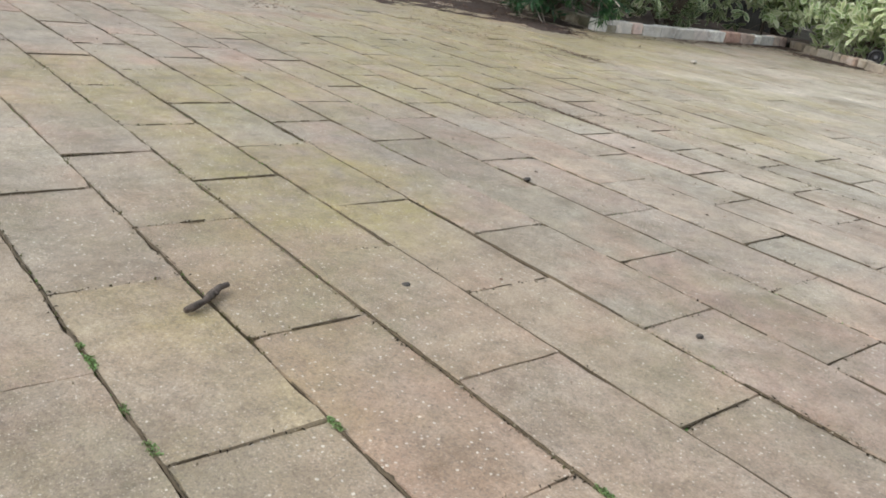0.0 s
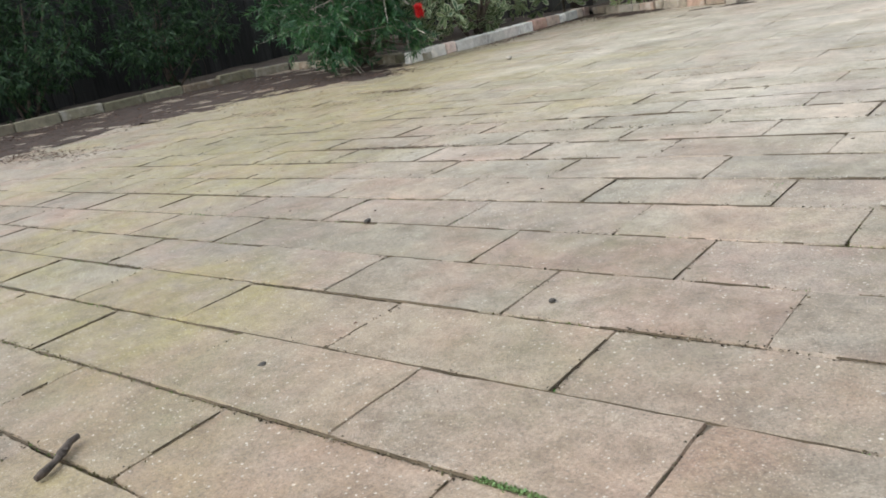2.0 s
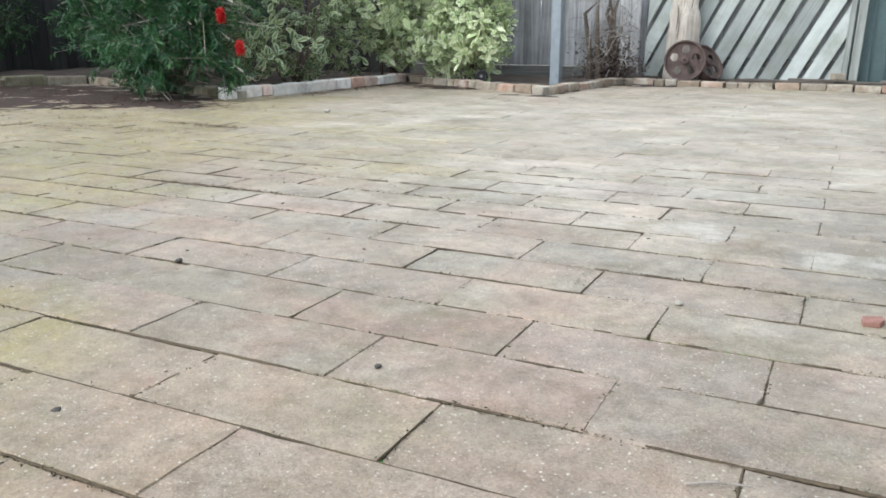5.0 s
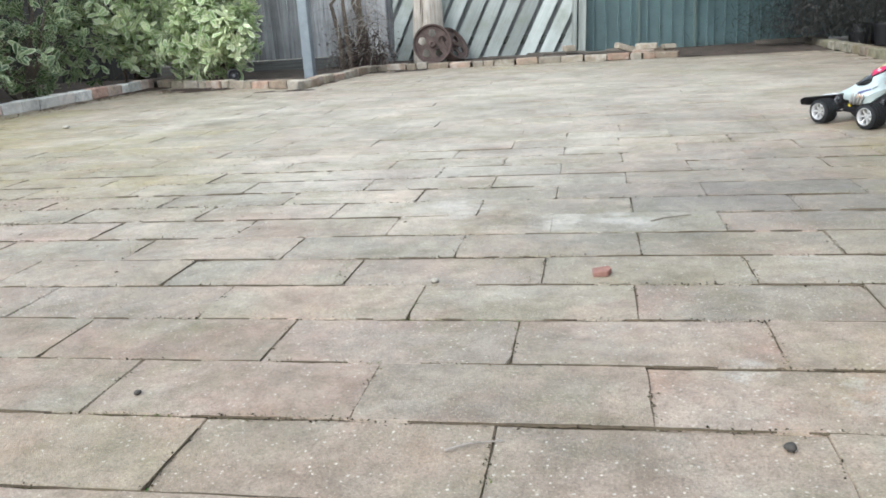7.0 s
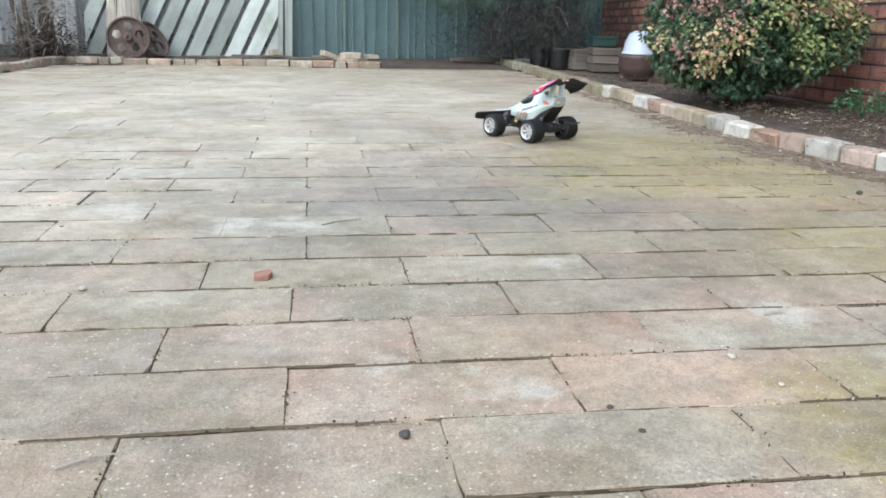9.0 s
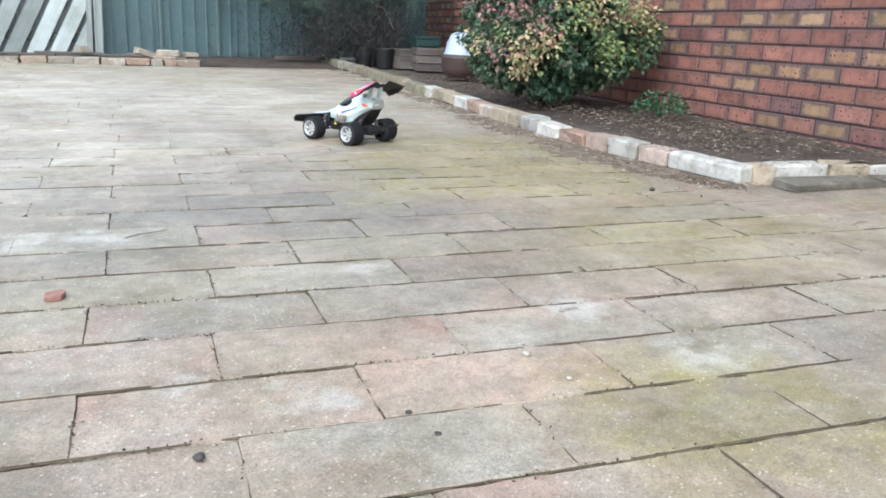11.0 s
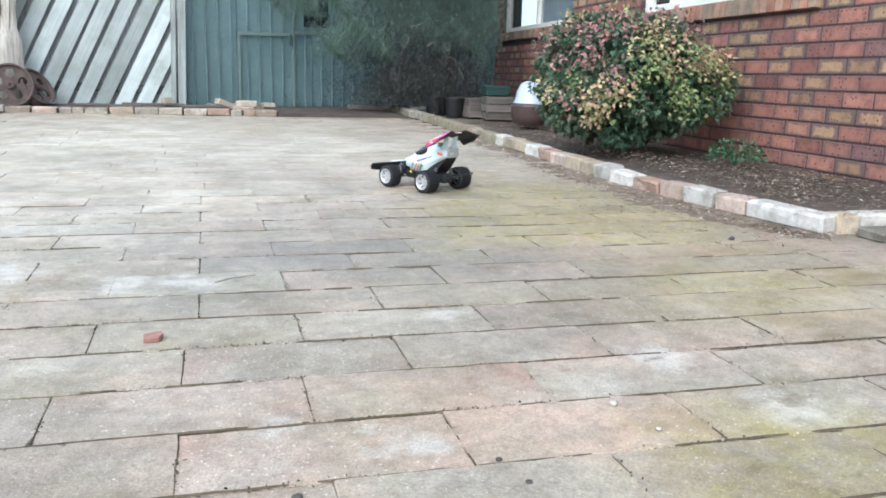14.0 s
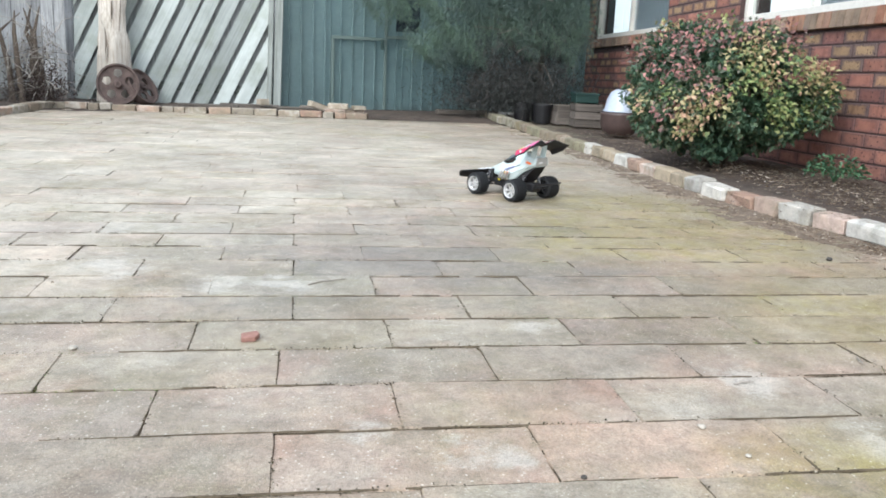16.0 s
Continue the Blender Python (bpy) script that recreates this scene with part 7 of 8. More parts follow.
litter("leaf_litter", "dark rotting leaf litter drifted on the paving by the shrubs", [(-5.3, 4.7, 0.5, 0.22, 0.005), (-6.2, 4.9, 0.5, 0.3, 0.005), (-7.2, 4.6, 0.3, 0.7, 0.006), (-7.5, 3.4, 0.25, 0.6, 0.006), (-4.6, 4.9, 0.35, 0.12, 0.004), (-4.25, 6.9, 0.06, 0.7, 0.004), (-3.6, 7.55, 0.4, 0.2, 0.004), (-6.5, 5.6, 0.6, 0.3, 0.008), (-6.8, 3.0, 0.7, 0.4, 0.008), (-6.2, 3.7, 0.6, 0.3, 0.007), (-5.4, 2.5, 0.5, 0.1, 0.004)], 9000, 6, 0.026, M_DARKLITTER)
litter("leaf_litter", "scattered brown leaf crumbs on the paving", [(-3.0, 3.0, 1.2, 1.0, 0.003), (-2.4, 2.2, 0.8, 0.6, 0.003), (-1.2, 8.6, 1.0, 0.12, 0.004), (0.3, 8.5, 0.8, 0.12, 0.004), (1.7, 8.9, 0.4, 0.3, 0.012), (1.8, 9.2, 0.45, 0.3, 0.014), (1.4, 8.9, 0.4, 0.15, 0.012)], 1800, 7, 0.014, M_DARKLITTER)
litter("straw_mulch", "dry straw and bark mulch on the bed by the house", [(2.95, 3.3, 0.16, 0.3, 0.085), (3.15, 3.9, 0.22, 0.35, 0.085), (3.0, 4.4, 0.2, 0.35, 0.08), (3.3, 3.4, 0.22, 0.4, 0.09), (3.6, 3.1, 0.3, 0.25, 0.09), (2.9, 5.8, 0.2, 0.5, 0.05), (3.1, 7.0, 0.3, 0.6, 0.045)], 5200, 8, 0.034, M_STRAW, 0.7, 0.35)
litter("bark_chips", "pale bark and straw chips on the soil of the bed by the house", [(2.85, 3.2, 0.13, 0.3, 0.088), (3.05, 3.7, 0.2, 0.4, 0.088), (3.4, 3.3, 0.25, 0.35, 0.092), (2.85, 4.3, 0.12, 0.4, 0.085), (3.2, 6.8, 0.3, 0.7, 0.05)], 950, 21, 0.032, M_CHIPS, 0.7, 0.45)
litter("soil_crumbs", "bark crumbs on the soil of the bed by the house", [(3.0, 3.4, 0.25, 0.4, 0.082), (3.2, 4.2, 0.25, 0.5, 0.082), (3.2, 6.5, 0.35, 0.8, 0.045)], 3500, 9, 0.014, M_LITTER, 0.8)


def soil_drift(label, spots, seed, step=0.045, amp=0.014, material=None, sunk=0.22):
    """Soil and crumbs washed over the paving: low humps about the spots (x, y, radius x, radius y) that run out unevenly."""
    b = bmesh.new()
    grid = {}
    x0, x1 = min(q[0] - q[2] for q in spots), max(q[0] + q[2] for q in spots)
    y0, y1 = min(q[1] - q[3] for q in spots), max(q[1] + q[3] for q in spots)
    for i in range(int((x1 - x0) / step) + 1):
        for j in range(int((y1 - y0) / step) + 1):
            x, y = x0 + i * step, y0 + j * step
            f = max(1 - ((x - q[0]) / q[2]) ** 2 - ((y - q[1]) / q[3]) ** 2 for q in spots)
            z = amp * (0.55 * f - sunk + 0.6 * noise.noise((x * 2.2 + seed, y * 4.5, 0)) + 0.7 * noise.noise((x * 9 + seed, y * 13, 5)) + 0.6 * noise.noise((x * 27, y * 30, seed)))
            z = min(z, 0.012)
            if f > 0 and z > -0.008:
                grid[i, j] = b.verts.new((x, y, z))
    for (i, j) in list(grid):
        q = [grid.get(k) for k in ((i, j), (i + 1, j), (i + 1, j + 1), (i, j + 1))]
        if all(q):
            b.faces.new(q)
    return tagged(part("soil_drift", b, material or M_DIRT_SHADED, smooth=True), label, "soil", kind="stuff")


M_SPILL = surface("spilled_bark_soil", (0.08, 0.06, 0.045), (0.27, 0.21, 0.155), 18, 0.95, 0, 1.0, 0.006, 0, 7)
# soil and leaf mould, darkened in colour for the shadow under the bottlebrush
M_DIRT_SHADED = surface("shaded_washed_soil", (0.015, 0.010, 0.008), (0.066, 0.041, 0.030), 14, 0.95, 0, 1.0, 0.006, 0, 9)
soil_drift("brown soil and leaf mould washed over the paving, darkened for the shrub's shadow", [(-5.7, 4.95, 1.5, 0.55), (-6.6, 5.5, 0.9, 0.8), (-7.3, 4.6, 0.6, 1.6), (-6.9, 2.9, 1.3, 0.9), (-6.5, 3.9, 1.3, 0.75), (-7.8, 2.2, 0.7, 1.6), (-5.3, 5.2, 0.9, 0.6), (-4.7, 4.75, 0.5, 0.25), (-6.0, 4.5, 1.2, 0.5)], 2, sunk=0.10)
litter("leaf_litter", "dark crumbs of leaf and bark washed together on the paving", [(-4.2, 3.45, 0.25, 0.05, 0.004), (-3.8, 3.6, 0.3, 0.04, 0.004), (-3.5, 3.95, 0.2, 0.035, 0.004), (-3.3, 3.9, 0.1, 0.03, 0.004), (-4.5, 3.9, 0.3, 0.08, 0.004), (-2.0, 2.4, 0.2, 0.012, 0.003)], 2600, 16, 0.012, M_DARKLITTER)
soil_drift("brown bark crumbs and soil spilled along the brick edging", [(2.40, 3.6, 0.20, 0.75), (2.36, 4.4, 0.16, 0.8), (2.50, 3.05, 0.14, 0.40), (2.38, 5.6, 0.11, 0.9), (2.58, 2.66, 0.08, 0.12)], 8, 0.016, 0.007, M_SPILL, 0.14)
soil_drift("leaf mould in the corner of the brick edging", [(-3.7, 7.6, 0.6, 0.28), (-4.3, 7.9, 0.25, 0.5), (-2.4, 7.0, 0.4, 0.12), (-1.9, 8.75, 0.5, 0.16)], 9, 0.04, 0.010)

litter("bark_chips", "pale bark chips and straw spilled on the paving along the brick edging", [(2.45, 3.1, 0.07, 0.2, 0.008), (2.38, 3.6, 0.09, 0.25, 0.008), (2.33, 4.2, 0.09, 0.3, 0.008), (2.34, 4.9, 0.09, 0.4, 0.008), (2.35, 5.8, 0.09, 0.5, 0.008), (2.56, 2.62, 0.12, 0.04, 0.008), (2.38, 6.8, 0.08, 0.5, 0.008)], 1300, 18, 0.022, M_CHIPS, 0.6, 0.7)

# moss and seedlings in the joints
def joint_moss():
    rg = np.random.default_rng(12)
    pts = []
    for k in range(-5, 12):
        y = row_y(k)
        for x in np.arange(-3.2, 2.5, 0.012):
            dens = noise.noise((x * 2.3, k * 3.7, 1.0)) + (0.30 if x < 0.1 and k < 3 else -0.15)
            if dens > 0.12 and rg.uniform() < 0.8:
                pts.append((x + rg.normal() * 0.004, row_y(k, x) + rg.normal() * 0.0028, -0.004))
        off_ = 0.0 if k % 2 == 0 else 0.5
        for i in range(-8, 6):
            x = COL0 + LENGTH * (i + off_)
            for t in np.arange(0, 0.19, 0.012):
                if noise.noise((x * 5.3, (y + t) * 4.1, 9.0)) > (0.0 if x < 0.1 and k < 3 else 0.4) and rg.uniform() < 0.7:
                    pts.append((x + rg.normal() * 0.0022, y + t, -0.004))
    p = np.repeat(np.array(pts), 7, axis=0)
    n = len(p)
    p = p + rg.normal(size=(n, 3)) * np.array([0.004, 0.003, 0.0012])
    ah = rg.normal(size=(n, 3)) * 0.8 + np.array([0, 0, 0.8])
    me = leaf_cloud("joint_moss", p, ah, rg.normal(size=(n, 3)), rg.uniform(0.003, 0.008, size=n), rg.uniform(0.0018, 0.0035, size=n), M_MOSS)
    tagged(new("joint_moss", me), "green and brown moss in the paving joints", "moss", kind="stuff")
    # bright cushions along single stretches of the long joints
    pts = []
    for x0, x1, y in ((-0.655, -0.625, 0.505), (-0.60, -0.48, 0.505), (-0.95, -0.66, 0.274), (-0.44, -0.30, 0.735), (-0.2, 0.0, 0.735)):
        row = min(range(-8, 8), key=lambda q: abs(row_y(q, x0) - y))
        for x in np.arange(x0, x1, 0.0016):
            if noise.noise((x * 24, y * 7, 3.0)) > 0.08:
                pts.append((x, row_y(row, x) + rg.normal() * 0.0019, 0.0002 + abs(rg.normal()) * 0.0009))
    p = np.repeat(np.array(pts), 6, axis=0)
    n = len(p)
    p = p + rg.normal(size=(n, 3)) * np.array([0.002, 0.0018, 0.0008])
    ah = rg.normal(size=(n, 3)) * 0.8 + np.array([0, 0, 0.6])
    me = leaf_cloud("moss_cushions", p, ah, rg.normal(size=(n, 3)), rg.uniform(0.0025, 0.006, size=n), rg.uniform(0.002, 0.004, size=n), M_MOSS_BRIGHT)
    tagged(new("moss_cushions", me), "bright green moss cushions in the paving joints", "moss", kind="stuff")


def joint_crumbs():
    """Dark soil crumbs that lie unevenly along the long joints."""
    rg = np.random.default_rng(14)
    pts = []
    for k in range(-6, 13):
        for x in np.arange(-3.6, 2.55, 0.003):
            f = noise.noise((x * 1.9, k * 5.1, 4.0)) + 0.5 * noise.noise((x * 9, k * 5.1, 8.0))
            if f > -0.12 and rg.uniform() < 0.5 + 1.6 * f:
                dy = rg.normal() * 0.0042
                pts.append((x, row_y(k, x) + dy, -0.0018 if abs(dy) < 0.0025 else 0.0012))
        for i in range(-8, 6):
            x = COL0 + LENGTH * (i + (0.0 if k % 2 == 0 else 0.5)) + (0.0 if -6 < k < 2 else 0.03)
            for t in np.arange(0.004, 0.19, 0.003):
                if noise.noise((x * 3.1, k * 2.7 + t * 9, 7.0)) > -0.1 and rg.uniform() < 0.45:
                    pts.append((x + rg.normal() * 0.0026, row_y(k, x) + t, 0.0006))
    p = np.array(pts)
    n = len(p)
    p = p + rg.normal(size=(n, 3)) * np.array([0.003, 0.001, 0.0008])
    ah = rg.normal(size=(n, 3)) * np.array([1, 0.7, 0.35])
    me = leaf_cloud("joint_crumbs", p, ah, rg.normal(size=(n, 3)) * 0.5 + np.array([0, 0, 1.0]), rg.uniform(0.003, 0.009, size=n), rg.uniform(0.002, 0.005, size=n), M_CRUMB, 0.2, 0.1)
    tagged(new("joint_crumbs", me), "dark soil crumbs along the paving joints", "soil", kind="stuff")


def joint_soil():
    """Soil and moss worked out of the joints: ribbons of uneven width that lie over the slabs' edges and break off."""
    vs, fs = [], []

    def ribbon(at, along, n, step, seed, less=0.0):
        last = None
        wide, spread = (0.0009, 0.0036) if along else (0.0007, 0.0028)
        for q in range(n):
            d = q * step
            f = noise.noise((d * 3.1 + seed, seed * 1.7, 2.0)) + 0.8 * noise.noise((d * 17, seed * 2.3, 5.0)) - less
            if f < -0.02:
                last = None
                continue
            w0 = wide + spread * min(1, f) * (0.3 + noise.noise((d * 61, seed, 8.0)) ** 2 * 4)
            w1 = wide + spread * min(1, f) * (0.3 + noise.noise((d * 57, seed, 11.0)) ** 2 * 4)
            x, y = at(d)
            nx, ny = (0, 1) if along else (1, 0)
            k = len(vs)
            wob = 0.0015 * noise.noise((d * 30, seed, 1.0))
            vs.extend([(x - nx * (w0 - wob), y - ny * (w0 - wob), -0.0005), (x + nx * wob, y + ny * wob, 0.0020 + 0.0016 * f), (x + nx * (w1 + wob), y + ny * (w1 + wob), -0.0005)])
            if last is not None:
                fs.extend([(last, k, k + 1, last + 1), (last + 1, k + 1, k + 2, last + 2)])
            last = k
    for k in range(-7, 11):
        x0, x1 = -4.2, 2.35
        ribbon(lambda d: (x0 + d, row_y(k, x0 + d)), True, int((x1 - x0) / 0.007), 0.007, k * 3.7 + 40, 0.035 * max(0, k - 1) - 0.16)
    for k in range(-6, 9):
        for i in range(-8, 6):
            x = COL0 + LENGTH * (i + (0.0 if k % 2 == 0 else 0.5)) + (0.0 if -6 < k < 2 else 0.03)
            ribbon(lambda d: (x, row_y(k, x) + d), False, 28, 0.0072, i * 5.3 + k * 9.1, -0.12 + 0.035 * max(0, k - 1))
    tagged(new("joint_soil", mesh_from("joint_soil", vs, fs, M_JOINTSOIL, True)), "brown soil and moss worked out of the paving joints", "soil", kind="stuff")


M_JOINTSOIL = surface("mossy_joint_soil", (0.03, 0.023, 0.014), (0.15, 0.115, 0.073), 9, 0.95, 0, 1.0, 0.003, 0, 14)
joint_soil()
M_CRUMB = leaf_material("joint_soil_crumb", [(0.0, (0.025, 0.02, 0.014)), (0.6, (0.06, 0.05, 0.03)), (0.86, (0.14, 0.12, 0.075)), (0.93, (0.24, 0.21, 0.15)), (1.0, (0.55, 0.50, 0.42))], None, 0.95)
joint_crumbs()
M_MOSS = leaf_material("joint_moss", [(0.0, (0.07, 0.06, 0.03)), (0.5, (0.14, 0.13, 0.055)), (0.75, (0.13, 0.20, 0.05)), (1.0, (0.16, 0.38, 0.10))], None, 0.9, clump=0.6, clump_scale=4.0)
M_MOSS_BRIGHT = leaf_material("bright_moss", [(0.0, (0.12, 0.15, 0.06)), (0.5, (0.22, 0.33, 0.13)), (1.0, (0.32, 0.52, 0.22))], None, 0.9)
joint_moss()

# ---- bricks of the house ----
def house_bricks():
    rg = random.Random(21)
    stretch = [brick_mesh("brick", 0.11, BL - 0.0106, BP - 0.0106, M_HOUSE, 0.0012, 0.003, 40 + k) for k in range(4)]
    half = [brick_mesh("brick", 0.11, BL / 2 - 0.0106, BP - 0.0106, M_HOUSE, 0.0012, 0.003, 50 + k) for k in range(2)]
    far_bm = []
    count = 0
    for x, y0, y1, win in ((0.0, -2.2, CORNER, WIN2), (BACK, CORNER + 0.005, 7.0, WIN1)):
        for c in range(0, 22):
            z = Z0 + c * BP
            shift = ((c + 1) % 2) * BL / 2
            y = y1 - shift
            cells = []
            if shift:
                cells.append((y1 - BL / 2, y1))
            while y > y0 + 0.01:
                cells.append((max(y - BL, y0), y))
                y -= BL
            for a, b in cells:
                if z + BP > win[2] - 0.107 and z < win[3] and b > win[0] - 0.01 and a < win[1] + 0.01:
                    # bricks that meet the opening are cut at its side
                    if a < win[0] - 0.02:
                        b = win[0]
                    elif b > win[1] + 0.02:
                        a = win[1]
                    else:
                        continue
                if z < -0.2 or (z < -0.1 and x == 0 and a > 1):
                    continue
                near = x == 0 and a > -1.4 and z < 1.5
                l = b - a
                me = rg.choice(stretch if l > BL * 0.6 else half)
                base = BL - 0.0106 if l > BL * 0.6 else BL / 2 - 0.0106
                m = Matrix.Translation((x + 0.055 + rg.uniform(-0.0015, 0.0015), (a + b) / 2, z)) @ Matrix.Diagonal((1, max(0.1, (l - 0.0106) / base), 1, 1))
                if near and count < 300:
                    put_piece("brick", me, house, m)
                    count += 1
                else:
                    far_bm.append((me, m))
    vs, fs, own = [], [], []
    data = {me: ([v.co.copy() for v in me.vertices], [tuple(p.vertices) for p in me.polygons], [tuple(d.vector) for d in me.attributes["own"].data]) for me in stretch + half}
    for me, m in far_bm:
        co, po, ow = data[me]
        n0 = len(vs)
        vs += [m @ c for c in co]
        fs += [tuple(n0 + i for i in p) for p in po]
        own += ow
    joined = mesh_from("brickwork", vs, fs, M_HOUSE)
    at = joined.attributes.new("own", "FLOAT_VECTOR", "POINT")
    at.data.foreach_set("vector", np.array(own, dtype=np.float32).reshape(-1))
    ob = new("brickwork", joined)
    ob.parent = house
    tagged(ob, "red and tan wall bricks", kind="stuff")
    # sills of bricks on edge
    sill = [brick_mesh("sill_brick", 0.16, 0.066, 0.105, M_SILL, 0.0015, 0.003, 60 + k) for k in range(3)]
    for x, win in ((0.0, WIN2), (BACK, WIN1)):
        n = int((win[1] - win[0] + 0.12) / 0.076)
        for k in range(n):
            put_piece("sill_brick", rg.choice(sill), house, pose(x + 0.04, win[0] - 0.05 + (k + 0.5) * 0.076, win[2] - 0.116, 0, 6, 0))


house_bricks()


# ---- paving ----
def sand_bed():
    """Sand between the slabs: level with them in places, washed out and dark with soil in others."""
    b = bmesh.new()
    step = 0.045
    grid = {}
    for i in range(int(14.6 / step)):
        for j in range(int(12.4 / step)):
            x, y = -8.4 + i * step, -3.4 + j * step
            if inside(x, y):
                n = noise.noise((x * 0.9, y * 1.7, 2.0)) + 0.8 * noise.noise((x * 3.1, y * 5.3, 6.0)) + 0.9 * noise.noise((x * 8.5, y * 12.0, 3.0))
                grid[i, j] = b.verts.new((x, y, max(-0.015, min(-0.0034, -0.0066 + 0.0090 * n + 0.0016 * max(0, y - 2.6)))))
    for (i, j) in list(grid):
        q = [grid.get(k) for k in ((i, j), (i + 1, j), (i + 1, j + 1), (i, j + 1))]
        if all(q):
            f = b.faces.new(q)
            f.material_index = 1 if sum(v.co.z for v in q) > -0.0225 else 0
    ob = tagged(part("jointing_sand", b, M_FILL, smooth=True), "brown sand and dark grime filling the paving joints", "sand", kind="structure")
    ob.data.materials.append(M_FILL_PALE)
    return ob


M_FILL = surface("joint_fill", (0.055, 0.044, 0.026), (0.185, 0.148, 0.10), 3.0, 0.95, 0, 0.6, 0.004, 0, 9)
M_FILL_PALE = surface("pale_joint_sand", (0.15, 0.122, 0.085), (0.33, 0.275, 0.215), 5.0, 0.95, 0, 0.6, 0.004, 0, 9)
sand_bed()


def paver_forms(n=10):
    """Slabs with chipped, uneven edges: a wall ring, a worn arris and a flat top."""
    forms = []
    along = [-1, -0.86, -0.7, -0.55, -0.4, -0.25, -0.1, 0.08, 0.22, 0.38, 0.53, 0.7, 0.86]
    across = [-1, -0.6, -0.2, 0.25, 0.62]
    ring = [(a, -1) for a in along] + [(1, a) for a in across] + [(-a, 1) for a in along] + [(-1, -a) for a in across]
    c = len(ring)
    for k in range(n):
        rg = random.Random(100 + k)
        hx, hy, t = LENGTH / 2 - 0.0007, PITCH / 2 - 0.0017, 0.04
        # one corner or so of each slab is knocked off
        chips = {q: rg.uniform(0.003, 0.007) for q in range(4) if rg.random() < 0.15}
        ring0, ring1, ring2 = [], [], []
        for sx, sy in ring:
            ex, ey = abs(sx) == 1, abs(sy) == 1
            x = sx * hx - (math.copysign(abs(rg.gauss(0, 0.0006)), sx) if ex else rg.uniform(-0.010, 0.010))
            y = sy * hy - (math.copysign(abs(rg.gauss(0, 0.0019)), sy) if ey else rg.uniform(-0.004, 0.004))
            if ex and ey:
                cut = chips.get((sx > 0) * 2 + (sy > 0), 0.0006)
                x, y = x - math.copysign(cut, sx), y - math.copysign(cut * rg.uniform(0.3, 0.7), sy)
            wear = abs(rg.gauss(0.0010, 0.0009)) + 0.0006
            ring0.append((x, y, -t))
            ring1.append((x, y, -0.0022 - wear * 0.7))
            ring2.append((x - math.copysign(wear, sx) * ex, y - math.copysign(wear, sy) * ey, rg.uniform(-0.0006, 0.0004)))
        v = ring0 + ring1 + ring2
        f = [tuple(range(2 * c, 3 * c))]
        for r in (0, c):
            f += [(r + i, r + (i + 1) % c, r + c + (i + 1) % c, r + c + i) for i in range(c)]
        me = mesh_from("paver", v, f, M_PAVER)
        me.materials.append(M_JOINT)
        for q, p in enumerate(me.polygons[1:]):
            p.material_index = 0 if q >= c or 13 <= q < 18 or q >= 31 else 1
        forms.append(me)
    return forms


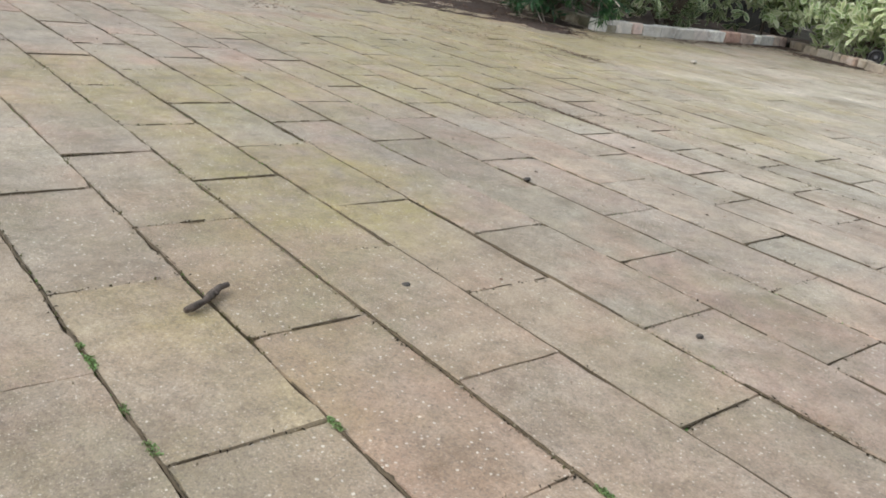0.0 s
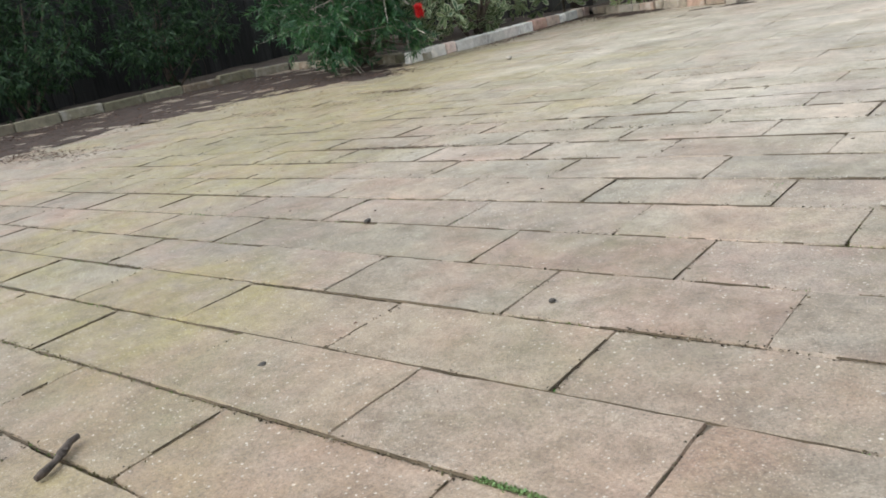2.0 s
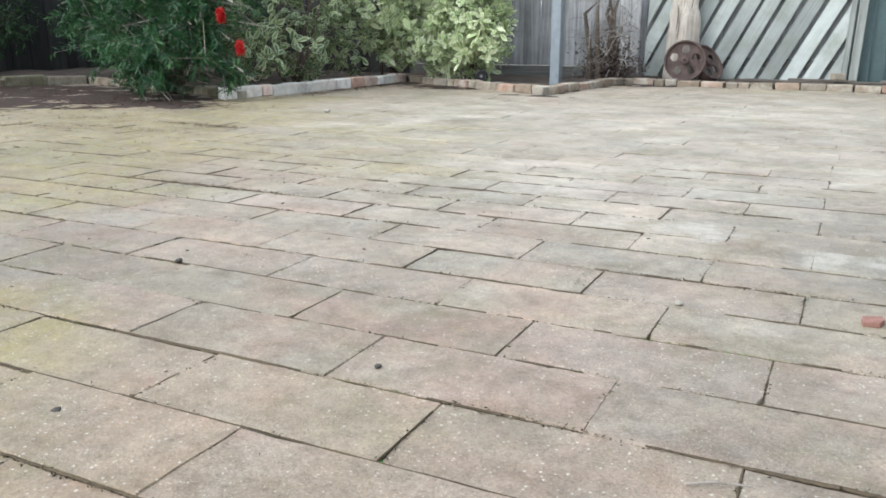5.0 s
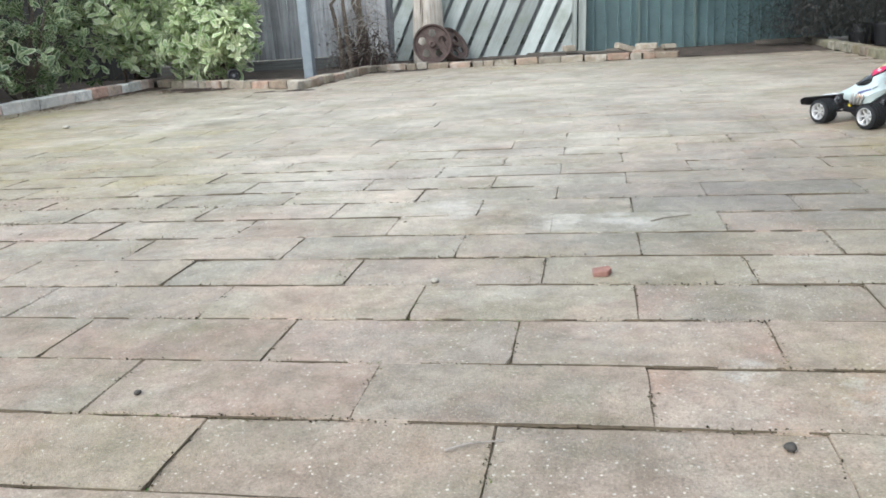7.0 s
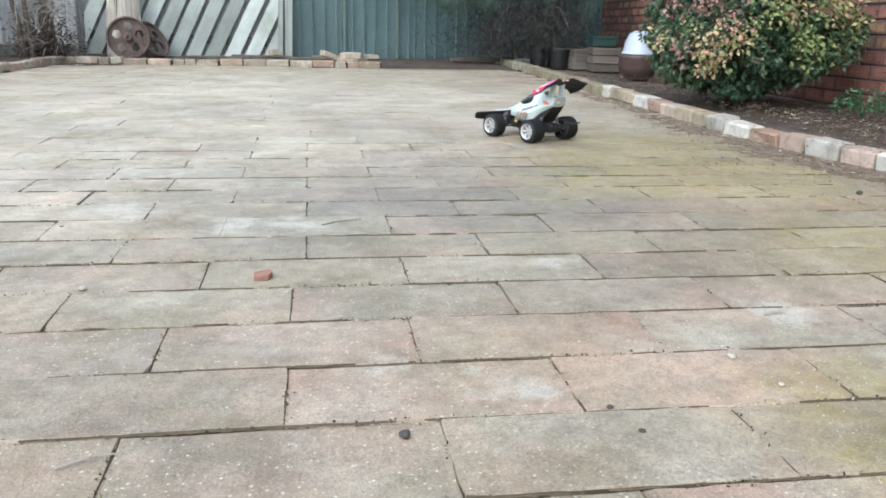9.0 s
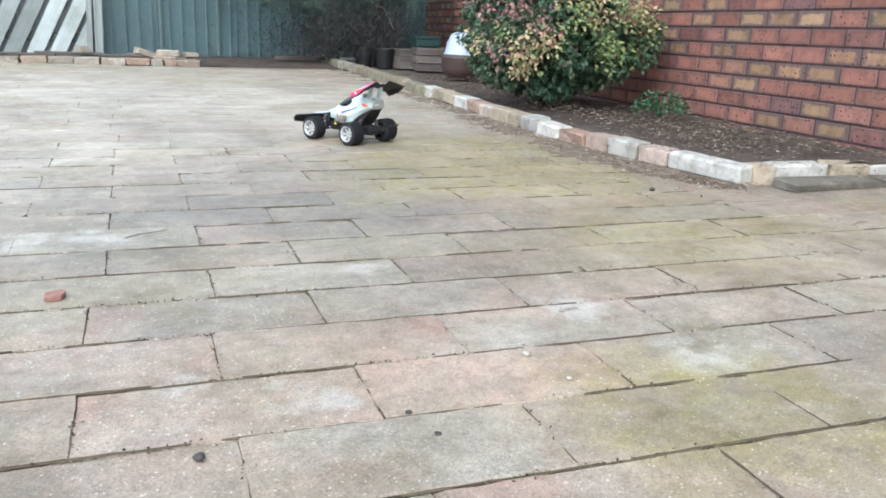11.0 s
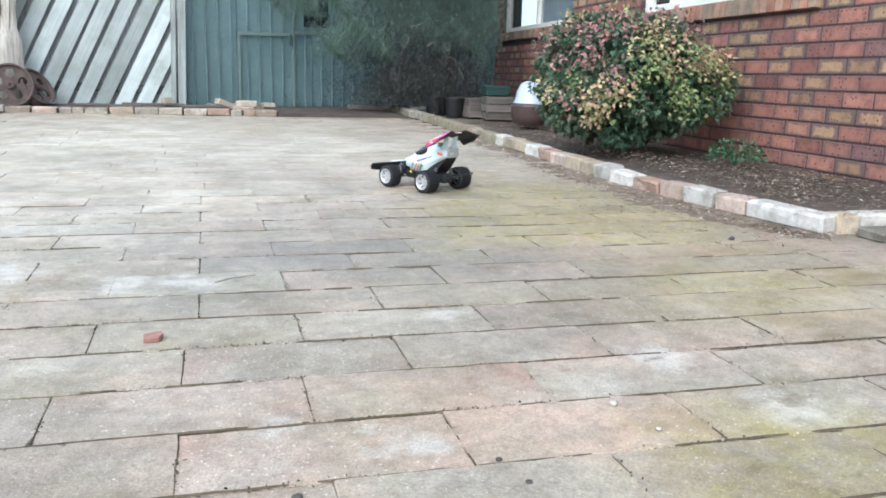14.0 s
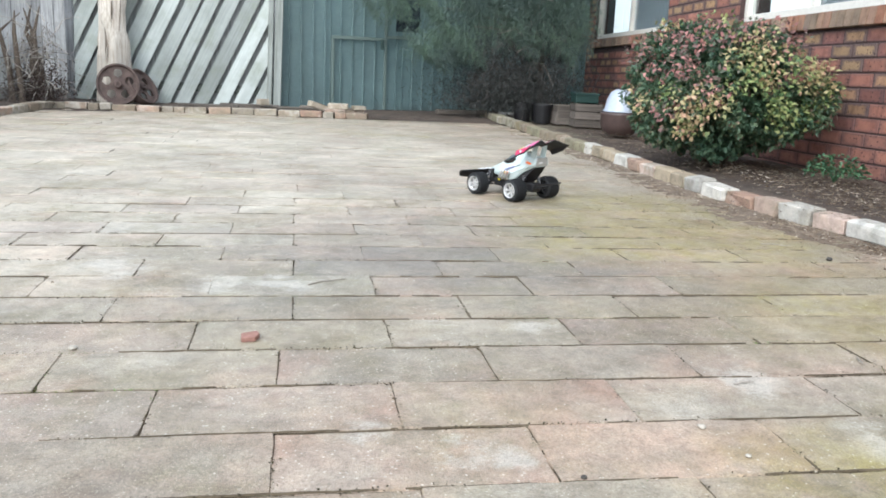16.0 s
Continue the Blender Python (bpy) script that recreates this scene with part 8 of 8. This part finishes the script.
def lay_paving():
    rg = random.Random(8)
    forms = paver_forms()
    base = thing("paving", "weathered tan and pink concrete pavers in running bond with mossy joints", "paving", kind="structure")
    near, far = [], []
    for k in range(-24, 42):
        drift = 0.0 if -6 < k < 2 else 0.03 + (rg.uniform(-0.03, 0.03) if k > 12 or k < -5 else 0)
        for i in range(-21, 15):
            x = COL0 + LENGTH * (i + (0.5 if k % 2 == 0 else 0.0)) + drift
            y = row_y(k + 0.5, x)
            if not inside(x, y):
                continue
            me = rg.choice(forms)
            m = pose(x + rg.uniform(-0.001, 0.001), y + rg.uniform(-0.002, 0.002), max(-0.0014, min(0.004, rg.gauss(0.0004, 0.0015))), max(-0.6, min(0.6, rg.gauss(0, 0.3))), rg.gauss(0, 0.12), rg.choice((0, 180)) + rg.uniform(-0.3, 0.3) - (0.8 if x > 0.3 else 0))
            if k >= 5:
                m = m @ Matrix.Diagonal((1.0045, 0.945, 1, 1) if k < 12 else (1.006, 0.955, 1, 1))
            else:
                m = m @ Matrix.Diagonal((1.0066, 1.013, 1, 1))
            if -2.2 < x < 2.6 and 0.2 < y < 4.0:
                near.append((me, m))
            else:
                far.append((me, m))
    near.sort(key=lambda q: (q[1].translation - Vector((0.1, 0.9, 0))).length)
    pink, pale, grey = (1.22, 1.08, 1.06, 1), (1.16, 1.17, 1.18, 1), (0.80, 0.82, 0.86, 1)
    odd = [(0.957, 1.245, pink), (0.60, 1.245, (1.13, 1.06, 1.04, 1)), (-0.75, 0.615, (1.08, 1.0, 0.97, 1)), (0.40, 3.45, pale), (0.27, 3.86, pale), (0.35, 3.2, pale), (0.2, 2.32, pale), (0.885, 1.87, (1.22, 1.23, 1.25, 1)),
           (1.25, 1.45, (1.22, 1.24, 1.27, 1)), (1.5, 1.245, (1.2, 1.22, 1.25, 1)), (0.55, 2.75, grey), (0.95, 2.6, grey), (-0.05, 2.85, pale), (0.75, 1.03, (1.15, 1.16, 1.17, 1)), (1.4, 3.0, grey), (0.5, 2.45, grey)]
    for me, m in near[:300]:
        ob = put_piece("paver", me, base, m)
        f = rg.uniform(0.9, 1.12)
        ob.color = (f * rg.uniform(0.98, 1.03), f, f * rg.uniform(0.96, 1.03), 1)
        for x, y, c in odd:
            if abs(m.translation.x - x) < LENGTH / 2 and abs(m.translation.y - y) < PITCH / 2:
                ob.color = c
    vs, fs, slots = [], [], []
    data = {me: ([tuple(v.co) for v in me.vertices], [tuple(p.vertices) for p in me.polygons]) for me in forms}
    kinds = [p.material_index for p in forms[0].polygons]
    for me, m in near[300:] + far:
        co, po = data[me]
        n0 = len(vs)
        vs += [m @ Vector(c) for c in co]
        fs += [tuple(n0 + q for q in p) for p in po]
        slots += kinds
    field = mesh_from("paver_field", vs, fs, M_PAVER)
    field.materials.append(M_JOINT)
    field.polygons.foreach_set("material_index", slots)
    ob = new("paver_field", field)
    ob.parent = base
    tagged(ob, kind="stuff")


lay_paving()
